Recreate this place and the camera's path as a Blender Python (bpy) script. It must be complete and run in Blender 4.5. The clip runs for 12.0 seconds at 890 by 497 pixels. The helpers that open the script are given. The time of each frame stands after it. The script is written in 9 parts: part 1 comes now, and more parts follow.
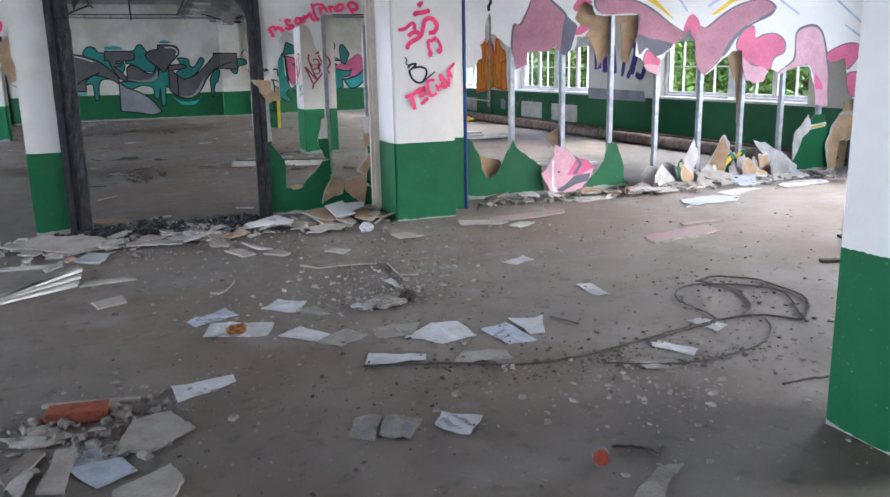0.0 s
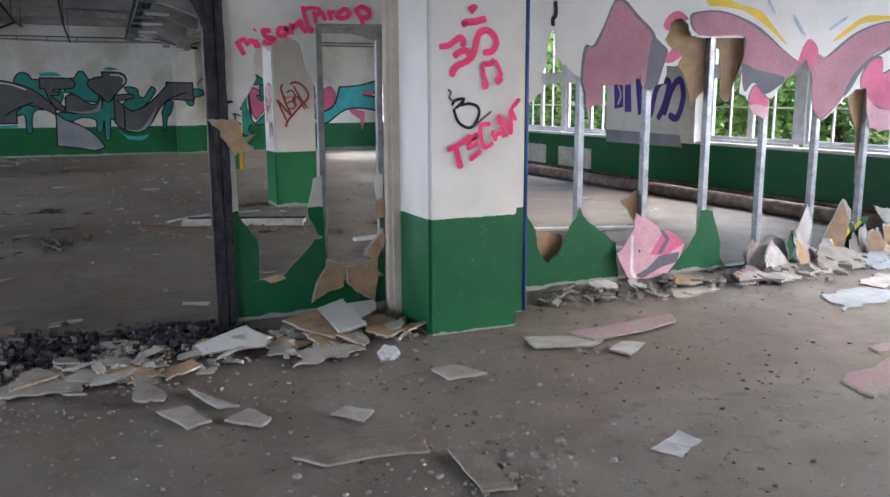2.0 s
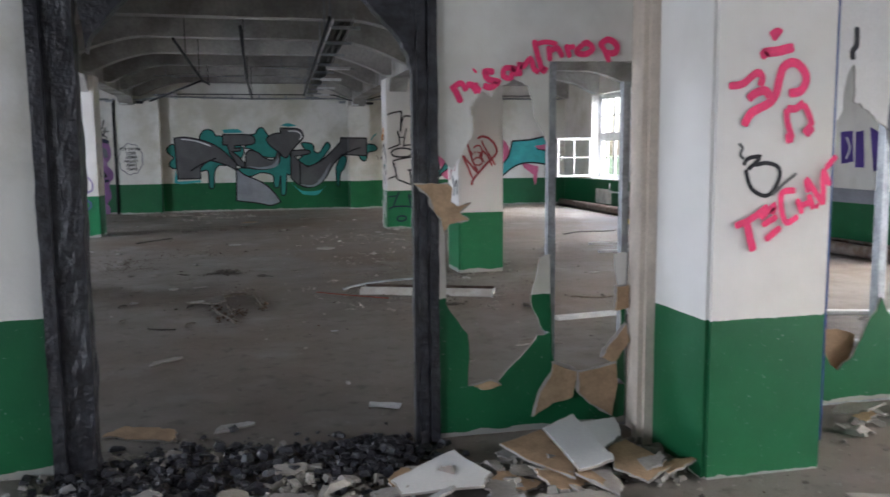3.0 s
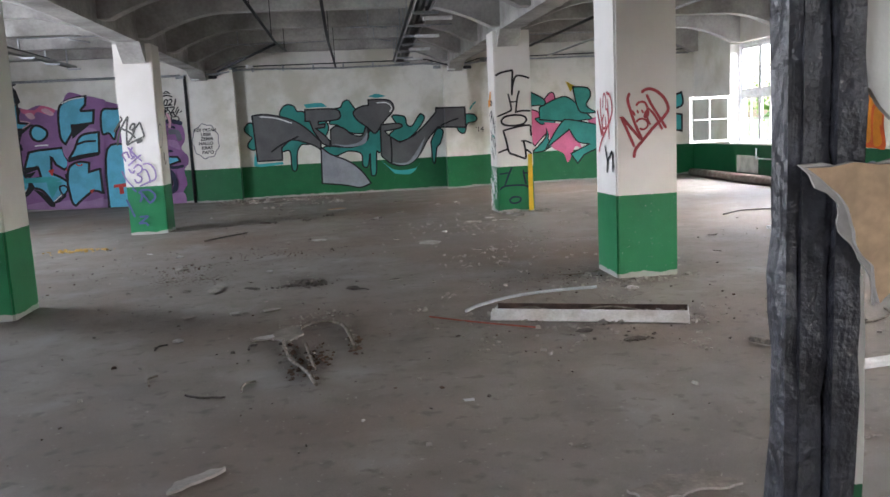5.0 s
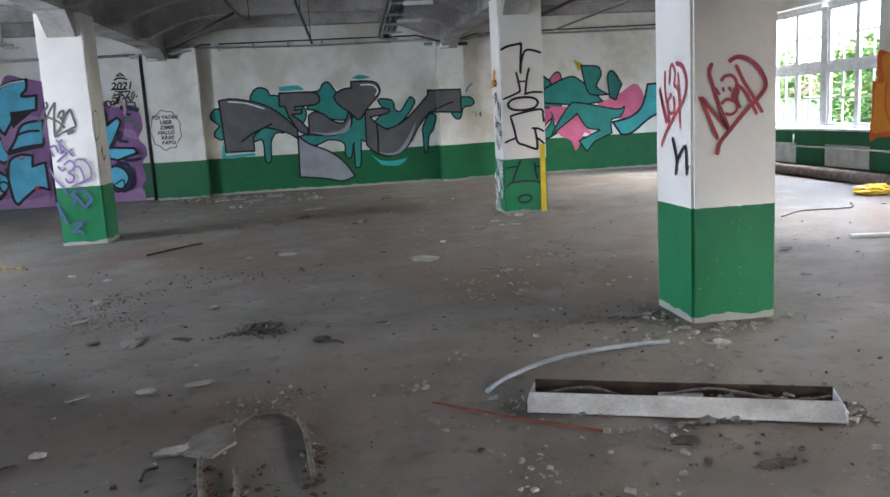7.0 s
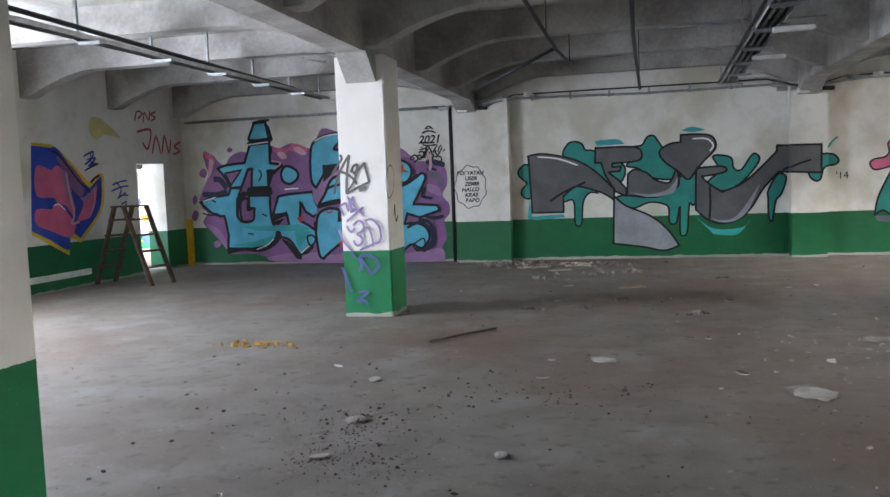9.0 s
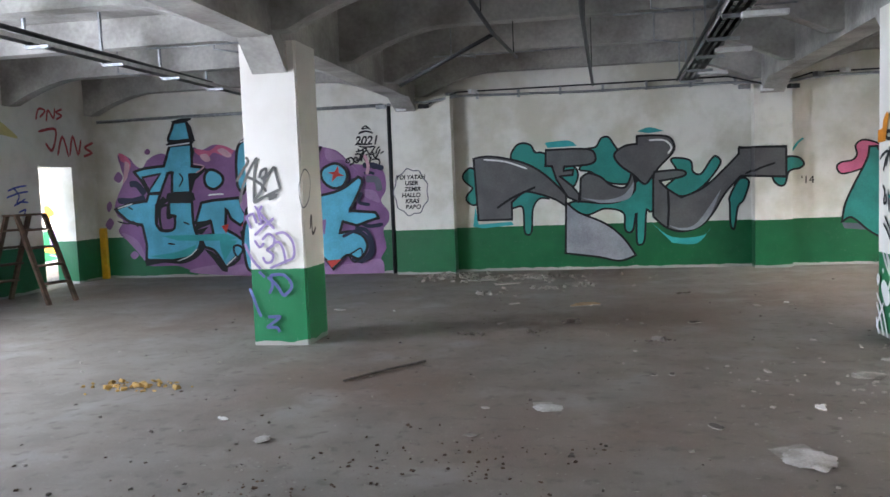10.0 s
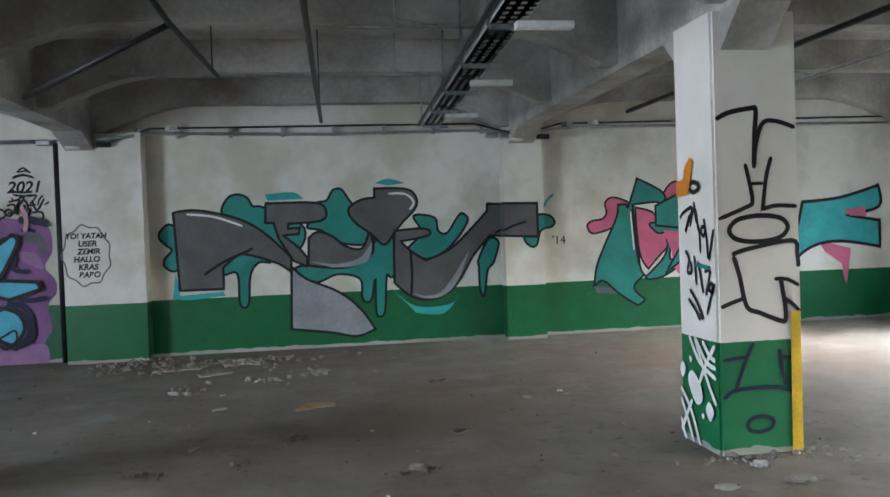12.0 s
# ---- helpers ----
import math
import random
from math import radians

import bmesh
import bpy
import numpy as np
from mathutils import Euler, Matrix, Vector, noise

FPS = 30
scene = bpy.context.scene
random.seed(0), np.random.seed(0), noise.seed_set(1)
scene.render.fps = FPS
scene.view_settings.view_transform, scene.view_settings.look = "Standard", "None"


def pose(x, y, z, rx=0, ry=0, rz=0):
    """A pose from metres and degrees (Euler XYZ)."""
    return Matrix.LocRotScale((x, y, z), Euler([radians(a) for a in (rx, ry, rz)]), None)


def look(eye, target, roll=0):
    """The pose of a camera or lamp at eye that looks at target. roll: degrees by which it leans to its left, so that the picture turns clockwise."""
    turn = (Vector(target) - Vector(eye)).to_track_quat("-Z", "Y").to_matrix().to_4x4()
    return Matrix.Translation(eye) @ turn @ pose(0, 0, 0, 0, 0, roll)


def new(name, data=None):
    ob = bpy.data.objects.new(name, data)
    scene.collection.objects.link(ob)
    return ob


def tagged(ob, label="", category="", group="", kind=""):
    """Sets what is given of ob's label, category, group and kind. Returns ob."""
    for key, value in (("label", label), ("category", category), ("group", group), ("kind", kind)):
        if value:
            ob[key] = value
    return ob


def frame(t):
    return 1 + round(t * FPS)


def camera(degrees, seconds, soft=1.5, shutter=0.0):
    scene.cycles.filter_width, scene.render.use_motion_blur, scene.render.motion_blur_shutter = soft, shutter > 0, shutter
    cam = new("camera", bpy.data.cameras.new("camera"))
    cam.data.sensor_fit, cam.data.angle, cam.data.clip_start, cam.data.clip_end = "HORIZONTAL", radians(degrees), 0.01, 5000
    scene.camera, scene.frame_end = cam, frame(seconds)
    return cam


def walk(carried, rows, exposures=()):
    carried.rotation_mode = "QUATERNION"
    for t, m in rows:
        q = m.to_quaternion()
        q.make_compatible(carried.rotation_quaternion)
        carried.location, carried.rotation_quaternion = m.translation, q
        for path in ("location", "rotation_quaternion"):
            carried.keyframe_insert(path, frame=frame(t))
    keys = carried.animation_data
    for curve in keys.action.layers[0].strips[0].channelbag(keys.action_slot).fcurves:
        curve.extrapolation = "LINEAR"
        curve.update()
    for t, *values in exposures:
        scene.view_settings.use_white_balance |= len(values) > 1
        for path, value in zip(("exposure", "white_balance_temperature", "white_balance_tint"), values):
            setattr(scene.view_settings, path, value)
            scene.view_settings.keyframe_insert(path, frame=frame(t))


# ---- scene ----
cam = camera(57.1, 12.0, shutter=0.1)
EXPOSURES = [(0.0, 3.47, 5700, 16), (0.5, 3.25, 5750, 16), (1.0, 2.77, 5800, 16), (1.5, 2.9, 5800, 16), (2.0, 3.05, 5850, 17), (3.0, 3.1, 6000, 17), (5.0, 3.7, 6150, 18), (5.5, 3.68, 6050, 16), (6.0, 3.42, 6000, 16), (6.5, 3.4, 5900, 15), (7.0, 3.62, 5850, 15), (7.5, 3.8, 5800, 15), (9.5, 3.75, 6050, 17), (10.0, 3.93, 5980, 16), (10.5, 4.0, 5930, 14), (11.0, 4.03, 5880, 13), (11.5, 4.08, 5850, 12), (12.0, 3.55, 5900, 11)]
PATH = [
    (0, (-0.131, -0.206, 1.541), (0.572, 1.613, 1.099), -1.2),
    (0.5, (-0.073, 0.532, 1.562), (0.757, 2.312, 1.184), -0.9),
    (1, (0.092, 1.185, 1.563), (0.984, 2.935, 1.189), -1.4),
    (1.5, (0.209, 1.985, 1.534), (1.016, 3.777, 1.163), -0.8),
    (2, (0.302, 2.714, 1.549), (1.107, 4.509, 1.186), -0.2),
    (2.5, (0.335, 3.441, 1.596), (1.056, 5.285, 1.308), -0.1),
    (3, (0.287, 4.12, 1.573), (0.741, 6.053, 1.339), -0.5),
    (3.2, (0.272, 4.37, 1.572), (0.51, 6.343, 1.345), -1.1),
    (4.8, (0.294, 6.747, 1.517), (0.519, 8.714, 1.233), -2.8),
    (5, (0.331, 6.963, 1.505), (0.571, 8.927, 1.213), -2.8),
    (5.5, (0.415, 7.539, 1.53), (0.666, 9.499, 1.226), -2.5),
    (6, (0.46, 8.123, 1.498), (0.84, 10.059, 1.169), -1.6),
    (6.5, (0.522, 8.629, 1.509), (0.919, 10.558, 1.161), -3.3),
    (7, (0.518, 9.243, 1.524), (0.781, 11.197, 1.194), -3.2),
    (7.5, (0.503, 9.883, 1.539), (0.698, 11.854, 1.263), -2.8),
    (7.7, (0.456, 10.147, 1.546), (0.493, 12.132, 1.301), -3.2),
    (9.3, (0.183, 12.072, 1.583), (-0.274, 14.013, 1.425), -2.0),
    (9.5, (0.159, 12.359, 1.601), (-0.272, 14.305, 1.442), -1.6),
    (10, (0.28, 13.011, 1.601), (-0.069, 14.974, 1.441), -2.2),
    (10.5, (0.235, 13.682, 1.599), (0.04, 15.664, 1.418), -2.0),
    (11, (0.252, 14.345, 1.578), (0.12, 16.332, 1.389), -2.2),
    (11.5, (0.328, 14.986, 1.596), (0.48, 16.97, 1.398), -2.2),
    (12, (0.309, 15.535, 1.639), (0.61, 17.512, 1.593), -2.0),
]
walk(cam, [(t, look(eye, target, roll)) for t, eye, target, roll in PATH], EXPOSURES)

# ---- daylight: bright overcast sky, soft sun from the window side ----
SUN_ELEV, SUN_AZ = 30.0, 104.0
world = bpy.data.worlds.new("sky")
scene.world = world
world.use_nodes = True
wt = world.node_tree
sky = wt.nodes.new("ShaderNodeTexSky")
sky.sky_type, sky.sun_disc = "NISHITA", False
sky.sun_elevation, sky.sun_rotation = radians(SUN_ELEV), radians(SUN_AZ)
sky.air_density, sky.dust_density, sky.ozone_density = 1.0, 4.0, 1.0
wt.nodes["Background"].inputs[1].default_value = 0.15
wt.links.new(sky.outputs[0], wt.nodes["Background"].inputs[0])
sun_data = bpy.data.lights.new("sun", "SUN")
sun_data.energy, sun_data.angle, sun_data.color = 1.5, radians(50), (1.0, 0.96, 0.9)
sun = new("sun", sun_data)
sun.matrix_world = look((60 * math.sin(radians(SUN_AZ)), 60 * math.cos(radians(SUN_AZ)), 60 * math.tan(radians(SUN_ELEV))), (0, 0, 0))


def window_light(x, y0, y1, side, watts):
    """Area lamp standing in for sky light in a window opening: faces into the hall."""
    d = bpy.data.lights.new("window_light", "AREA")
    d.shape, d.size, d.size_y, d.energy, d.color = "RECTANGLE", y1 - y0, 2.2, watts, (0.93, 0.97, 1.0)
    o = new("window_light", d)
    o.matrix_world = look((x, (y0 + y1) / 2, 1.95), (x - side * 5, (y0 + y1) / 2, 0.7))


for a, b, w in ((-2.9, 0.8, 24), (3.3, 7.0, 18)):
    window_light(9.66, a, b, 1, w)
for a, b, w in ((-2.9, 0.8, 56), (3.3, 7.0, 34), (9.9, 13.6, 12), (16.2, 19.9, 72)):
    window_light(-9.2, a, b, -1, w)
# added fill lamp, hidden outside above the north-east window, shining down through it
d = bpy.data.lights.new("window_light", "AREA")
d.shape, d.size, d.size_y, d.energy, d.color = "RECTANGLE", 3.4, 0.7, 60, (0.93, 0.97, 1.0)
new("window_light", d).matrix_world = look((10.75, 23.6, 3.65), (7.2, 24.6, 0.9))
# added lamp in an invented, unseen window, brightening the small room beyond the west doorway
d = bpy.data.lights.new("window_light", "AREA")
d.shape, d.size, d.size_y, d.energy, d.color = "RECTANGLE", 3.2, 1.7, 20, (0.93, 0.97, 1.0)
new("window_light", d).matrix_world = look((-11.1, 23.4, 1.8), (-11.1, 28.0, 1.5))

# ---- helpers for materials and meshes ----
def material(name, color, rough=0.8, metal=0.0, vary=0.25, scale=6.0, bump=0.15, fine=60.0, second=None, island=0.0, spec=0.3):
    """A surface with colour variation at two scales and a fine relief."""
    m = bpy.data.materials.new(name)
    m.use_nodes = True
    t = m.node_tree
    bsdf = t.nodes["Principled BSDF"]
    tc = t.nodes.new("ShaderNodeTexCoord")
    geo = t.nodes.new("ShaderNodeNewGeometry")
    big = t.nodes.new("ShaderNodeTexNoise")
    big.inputs["Scale"].default_value, big.inputs["Detail"].default_value = scale, 6
    small = t.nodes.new("ShaderNodeTexNoise")
    small.inputs["Scale"].default_value, small.inputs["Detail"].default_value = fine, 4
    t.links.new(geo.outputs["Position"], big.inputs["Vector"])
    t.links.new(geo.outputs["Position"], small.inputs["Vector"])
    ramp = t.nodes.new("ShaderNodeMix")
    ramp.data_type = "RGBA"
    c2 = second or tuple(c * (1 - vary) for c in color)
    ramp.inputs["A"].default_value, ramp.inputs["B"].default_value = (*color, 1), (*c2, 1)
    mr = t.nodes.new("ShaderNodeMapRange")
    mr.inputs["From Min"].default_value, mr.inputs["From Max"].default_value = 0.4, 0.65
    t.links.new(big.outputs["Fac"], mr.inputs["Value"])
    t.links.new(mr.outputs["Result"], ramp.inputs["Factor"])
    hsv = t.nodes.new("ShaderNodeHueSaturation")
    mv = t.nodes.new("ShaderNodeMapRange")
    mv.inputs["From Min"].default_value, mv.inputs["From Max"].default_value = 0.3, 0.7
    mv.inputs["To Min"].default_value, mv.inputs["To Max"].default_value = 1 - vary * 0.5, 1 + vary * 0.4
    t.links.new(small.outputs["Fac"], mv.inputs["Value"])
    t.links.new(ramp.outputs["Result"], hsv.inputs["Color"])
    value = mv.outputs["Result"]
    if island:
        oi = t.nodes.new("ShaderNodeObjectInfo")
        add = t.nodes.new("ShaderNodeMath")
        add.operation = "ADD"
        t.links.new(geo.outputs["Random Per Island"], add.inputs[0])
        t.links.new(oi.outputs["Random"], add.inputs[1])
        mi = t.nodes.new("ShaderNodeMapRange")
        mi.inputs["From Max"].default_value = 2.0
        mi.inputs["To Min"].default_value, mi.inputs["To Max"].default_value = 1 - island, 1 + island
        t.links.new(add.outputs[0], mi.inputs["Value"])
        mul = t.nodes.new("ShaderNodeMath")
        mul.operation = "MULTIPLY"
        t.links.new(value, mul.inputs[0])
        t.links.new(mi.outputs["Result"], mul.inputs[1])
        value = mul.outputs[0]
    t.links.new(value, hsv.inputs["Value"])
    t.links.new(hsv.outputs["Color"], bsdf.inputs["Base Color"])
    bsdf.inputs["Roughness"].default_value, bsdf.inputs["Metallic"].default_value = rough, metal
    bsdf.inputs["Specular IOR Level"].default_value = spec
    if bump:
        b = t.nodes.new("ShaderNodeBump")
        b.inputs["Strength"].default_value, b.inputs["Distance"].default_value = bump, 0.01
        t.links.new(small.outputs["Fac"], b.inputs["Height"])
        t.links.new(b.outputs["Normal"], bsdf.inputs["Normal"])
    return m


def wall_paint(name, upper, lower, height=0.79, stain=0.35, plinth=0.045):
    """White-washed masonry with a green painted dado, a bare plinth strip, stains and flaking."""
    m = bpy.data.materials.new(name)
    m.use_nodes = True
    t = m.node_tree
    bsdf = t.nodes["Principled BSDF"]
    geo = t.nodes.new("ShaderNodeNewGeometry")
    sep = t.nodes.new("ShaderNodeSeparateXYZ")
    t.links.new(geo.outputs["Position"], sep.inputs[0])

    def tex(scale, detail=6, rough=0.55):
        n = t.nodes.new("ShaderNodeTexNoise")
        n.inputs["Scale"].default_value, n.inputs["Detail"].default_value, n.inputs["Roughness"].default_value = scale, detail, rough
        t.links.new(geo.outputs["Position"], n.inputs["Vector"])
        return n.outputs["Fac"]

    def ranged(v, a, b, c=0.0, d=1.0):
        n = t.nodes.new("ShaderNodeMapRange")
        for k, x in zip(("From Min", "From Max", "To Min", "To Max"), (a, b, c, d)):
            n.inputs[k].default_value = x
        t.links.new(v, n.inputs["Value"])
        return n.outputs["Result"]

    def mix(fac, a, b):
        n = t.nodes.new("ShaderNodeMix")
        n.data_type = "RGBA"
        t.links.new(fac, n.inputs["Factor"])
        for k, x in (("A", a), ("B", b)):
            if isinstance(x, tuple):
                n.inputs[k].default_value = (*x, 1)
            else:
                t.links.new(x, n.inputs[k])
        return n.outputs["Result"]

    def math_node(op, a, b):
        n = t.nodes.new("ShaderNodeMath")
        n.operation = op
        for i, x in enumerate((a, b)):
            if isinstance(x, (int, float)):
                n.inputs[i].default_value = x
            else:
                t.links.new(x, n.inputs[i])
        return n.outputs[0]

    big, mid, fine = tex(0.9), tex(5.0), tex(55.0, 4)
    dirt = tuple(c * k for c, k in zip(upper, (0.62, 0.58, 0.48)))
    up = mix(ranged(big, 0.46, 0.66, 0, stain), upper, dirt)
    up = mix(ranged(tex(0.45, 8, 0.65), 0.52, 0.66, 0, stain * 0.8), up, tuple(c * k for c, k in zip(upper, (0.66, 0.66, 0.55))))
    up = mix(ranged(mid, 0.5, 0.8, 0, stain * 0.7), up, tuple(c * 0.7 for c in upper))
    low = mix(ranged(mid, 0.4, 0.75, 0, 0.5), lower, tuple(c * 0.72 for c in lower))
    low = mix(ranged(fine, 0.68, 0.72, 0, 0.5), low, tuple(0.35 + c * 0.2 for c in lower))
    edge = math_node("ADD", sep.outputs["Z"], ranged(fine, 0.3, 0.7, -0.004, 0.004))
    is_up = math_node("GREATER_THAN", edge, height)
    col = mix(is_up, low, up)
    bare = math_node("LESS_THAN", math_node("ADD", sep.outputs["Z"], ranged(mid, 0.3, 0.7, -0.02, 0.02)), plinth)
    col = mix(bare, col, (0.33, 0.33, 0.3))
    t.links.new(col, bsdf.inputs["Base Color"])
    t.links.new(ranged(is_up, 0, 1, 0.42, 0.85), bsdf.inputs["Roughness"])
    bsdf.inputs["Specular IOR Level"].default_value = 0.35
    b = t.nodes.new("ShaderNodeBump")
    b.inputs["Strength"].default_value, b.inputs["Distance"].default_value = 0.25, 0.012
    t.links.new(math_node("ADD", mid, math_node("MULTIPLY", fine, 0.4)), b.inputs["Height"])
    t.links.new(b.outputs["Normal"], bsdf.inputs["Normal"])
    return m


def part(name, bm, mat, parent=None, label=""):
    """Links a bmesh as one mesh object, under a thing or a part."""
    me = bpy.data.meshes.new(name)
    bm.to_mesh(me)
    bm.free()
    if mat:
        me.materials.append(mat)
    ob = new(name, me)
    if parent:
        ob.parent = parent
    if label:
        ob["label"] = label
    return ob


def thing(name, label, category, at=None, group="", kind=""):
    ob = new(name)
    ob.empty_display_size = 0.1
    if at is not None:
        ob.matrix_basis = at
    return tagged(ob, label, category, group, kind)


def box(bm, x0, x1, y0, y1, z0, z1, m=None):
    vs = [bm.verts.new((x, y, z)) for x in (x0, x1) for y in (y0, y1) for z in (z0, z1)]
    for f in ((0, 1, 3, 2), (4, 6, 7, 5), (0, 4, 5, 1), (2, 3, 7, 6), (0, 2, 6, 4), (1, 5, 7, 3)):
        bm.faces.new([vs[i] for i in f])
    if m is not None:
        bmesh.ops.transform(bm, matrix=m, verts=vs)
    return vs


def boxes(*rows):
    bm = bmesh.new()
    for r in rows:
        box(bm, *r)
    return bm


def soft_box(x0, x1, y0, y1, z0, z1, r=0.01, seg=2):
    bm = bmesh.new()
    box(bm, x0, x1, y0, y1, z0, z1)
    bmesh.ops.bevel(bm, geom=bm.edges[:], offset=r, segments=seg, affect="EDGES", profile=0.5)
    return bm


def tube(bm, pts, r, n=8, taper=None):
    """A round bar along a line of points."""
    pts = [Vector(p) for p in pts]
    rings = []
    for i, p in enumerate(pts):
        d = (pts[min(i + 1, len(pts) - 1)] - pts[max(i - 1, 0)]).normalized()
        a = d.orthogonal().normalized() if not rings else (last - d * last.dot(d)).normalized()
        last = a
        b = d.cross(a)
        k = r if taper is None else r + (taper - r) * i / (len(pts) - 1)
        rings.append([bm.verts.new(p + (a * math.cos(2 * math.pi * j / n) + b * math.sin(2 * math.pi * j / n)) * k) for j in range(n)])
    for u, v in zip(rings, rings[1:]):
        for j in range(n):
            f = bm.faces.new((u[j], u[(j + 1) % n], v[(j + 1) % n], v[j]))
            f.smooth = True
    bm.faces.new(rings[0][::-1]), bm.faces.new(rings[-1])
    return bm


def curve_through(pts, steps=6, closed=False):
    """A smooth line through a few points (Catmull-Rom)."""
    p = [Vector(q) for q in pts]
    n = len(p)
    out = []
    for i in range(n if closed else n - 1):
        g = (lambda k: p[k % n]) if closed else (lambda k: p[min(max(k, 0), n - 1)])
        a, b, c, d = g(i - 1), g(i), g(i + 1), g(i + 2)
        for s in range(steps):
            u = s / steps
            out.append(0.5 * (2 * b + (c - a) * u + (2 * a - 5 * b + 4 * c - d) * u * u + (3 * b - a - 3 * c + d) * u ** 3))
    if not closed:
        out.append(p[-1])
    return out


def ragged(pts, rough=0.02, depth=3, rng=random, keep=()):
    """A closed outline with its sides broken up; sides whose index is in keep stay straight."""
    out = []
    for i, a in enumerate(pts):
        b = pts[(i + 1) % len(pts)]
        line = [Vector(a), Vector(b)]
        if i not in keep:
            amp = rough
            for _ in range(depth):
                nxt = [line[0]]
                for u, v in zip(line, line[1:]):
                    mid = (u + v) / 2
                    d = v - u
                    nrm = Vector((-d.y, d.x)).normalized() if d.length > 1e-6 else Vector((0, 0))
                    nxt += [mid + nrm * rng.uniform(-amp, amp), v]
                line, amp = nxt, amp * 0.55
        out += line[:-1]
    return out


def slab(bm, pts, frame_m, thick):
    """A plate from a flat outline: frame_m takes (u, v, 0) to the world, thick goes along its third axis."""
    lo = [bm.verts.new(frame_m @ Vector((p[0], p[1], 0))) for p in pts]
    hi = [bm.verts.new(frame_m @ Vector((p[0], p[1], thick))) for p in pts]
    n = len(pts)
    bm.faces.new(lo[::-1]), bm.faces.new(hi)
    for i in range(n):
        bm.faces.new((lo[i], lo[(i + 1) % n], hi[(i + 1) % n], hi[i]))
    return bm


def finish(bm):
    bmesh.ops.recalc_face_normals(bm, faces=bm.faces[:])
    return bm


def on_y(y):
    """Wall frame facing -y: u is x, v is z, depth towards the viewer."""
    return Matrix(((1, 0, 0, 0), (0, 0, -1, y), (0, 1, 0, 0), (0, 0, 0, 1)))


def on_x(x, side=-1):
    """Wall frame facing -x (side -1) or +x: u is y, v is z."""
    return Matrix(((0, 0, side, x), (1, 0, 0, 0), (0, 1, 0, 0), (0, 0, 0, 1)))

# ---- materials ----
def floor_concrete():
    """Worn screed: grey-brown, with brown damp stains, pale dust, dark specks and fine grit."""
    m = material("dusty concrete floor", (0.218, 0.198, 0.176), 0.62, vary=0.3, scale=2.2, fine=150, second=(0.168, 0.15, 0.131), bump=0.3, spec=0.5)
    t = m.node_tree
    bsdf = t.nodes["Principled BSDF"]
    base = bsdf.inputs["Base Color"].links[0].from_socket
    geo = t.nodes.new("ShaderNodeNewGeometry")
    for scale, detail, a, b, top, colour in ((0.35, 6, 0.46, 0.7, 0.85, (0.145, 0.095, 0.066)), (0.16, 3, 0.5, 0.7, 0.5, (0.19, 0.16, 0.135)), (1.3, 9, 0.56, 0.74, 0.5, (0.34, 0.335, 0.32)),
                                             (3.5, 9, 0.58, 0.72, 0.45, (0.13, 0.11, 0.095)), (9.0, 8, 0.57, 0.7, 0.75, (0.1, 0.085, 0.07)), (30.0, 3, 0.66, 0.72, 0.5, (0.42, 0.4, 0.37)), (70.0, 2, 0.66, 0.72, 0.5, (0.08, 0.07, 0.06))):
        n = t.nodes.new("ShaderNodeTexNoise")
        n.inputs["Scale"].default_value, n.inputs["Detail"].default_value = scale, detail
        t.links.new(geo.outputs["Position"], n.inputs["Vector"])
        r = t.nodes.new("ShaderNodeMapRange")
        for k, v in zip(("From Min", "From Max", "To Min", "To Max"), (a, b, 0.0, top)):
            r.inputs[k].default_value = v
        t.links.new(n.outputs["Fac"], r.inputs["Value"])
        x = t.nodes.new("ShaderNodeMix")
        x.data_type = "RGBA"
        x.inputs["B"].default_value = (*colour, 1)
        t.links.new(r.outputs["Result"], x.inputs["Factor"])
        t.links.new(base, x.inputs["A"])
        base = x.outputs["Result"]
    t.links.new(base, bsdf.inputs["Base Color"])
    return m


WALL = wall_paint("whitewash over green dado", (0.7, 0.69, 0.65), (0.009, 0.115, 0.042), stain=0.6)
COLUMN_LOW = wall_paint("column whitewash over low green dado", (0.76, 0.74, 0.71), (0.01, 0.12, 0.044), height=0.775, stain=0.2, plinth=0.012)
COLUMN = wall_paint("column whitewash over green dado", (0.76, 0.74, 0.71), (0.015, 0.17, 0.065), stain=0.2)
CONCRETE = floor_concrete()
# ceiling whitewash mottled between two greys
CEIL = material("grey whitewashed ceiling", (0.44, 0.43, 0.41), 0.9, vary=0.25, scale=1.3, fine=20, second=(0.25, 0.24, 0.225))
BEAM = material("whitewashed beam", (0.6, 0.6, 0.57), 0.9, vary=0.2, scale=1.5, fine=25, second=(0.42, 0.415, 0.39))
BOARD = material("gypsum board core", (0.42, 0.39, 0.355), 0.95, vary=0.2, scale=8)
PAPER_BACK = material("brown board paper", (0.45, 0.31, 0.19), 0.9, vary=0.25, scale=9)
WHITE_BOARD = material("white painted board", (0.72, 0.72, 0.71), 0.8, vary=0.08, scale=2)
DIRTY_WHITE = material("dirty white board", (0.52, 0.51, 0.5), 0.9, vary=0.3, scale=6, second=(0.36, 0.335, 0.31))
DUSTY_BOARD = material("dusty board core", (0.27, 0.24, 0.21), 0.95, vary=0.3, scale=9)
GREEN = material("green gloss paint", (0.012, 0.15, 0.055), 0.45, vary=0.25, scale=5)
ZINC = material("galvanised steel", (0.4, 0.42, 0.44), 0.45, 0.8, vary=0.3, scale=12)
TRAY = material("dull galvanised sheet", (0.62, 0.62, 0.6), 0.6, 0.2, vary=0.25, scale=9)
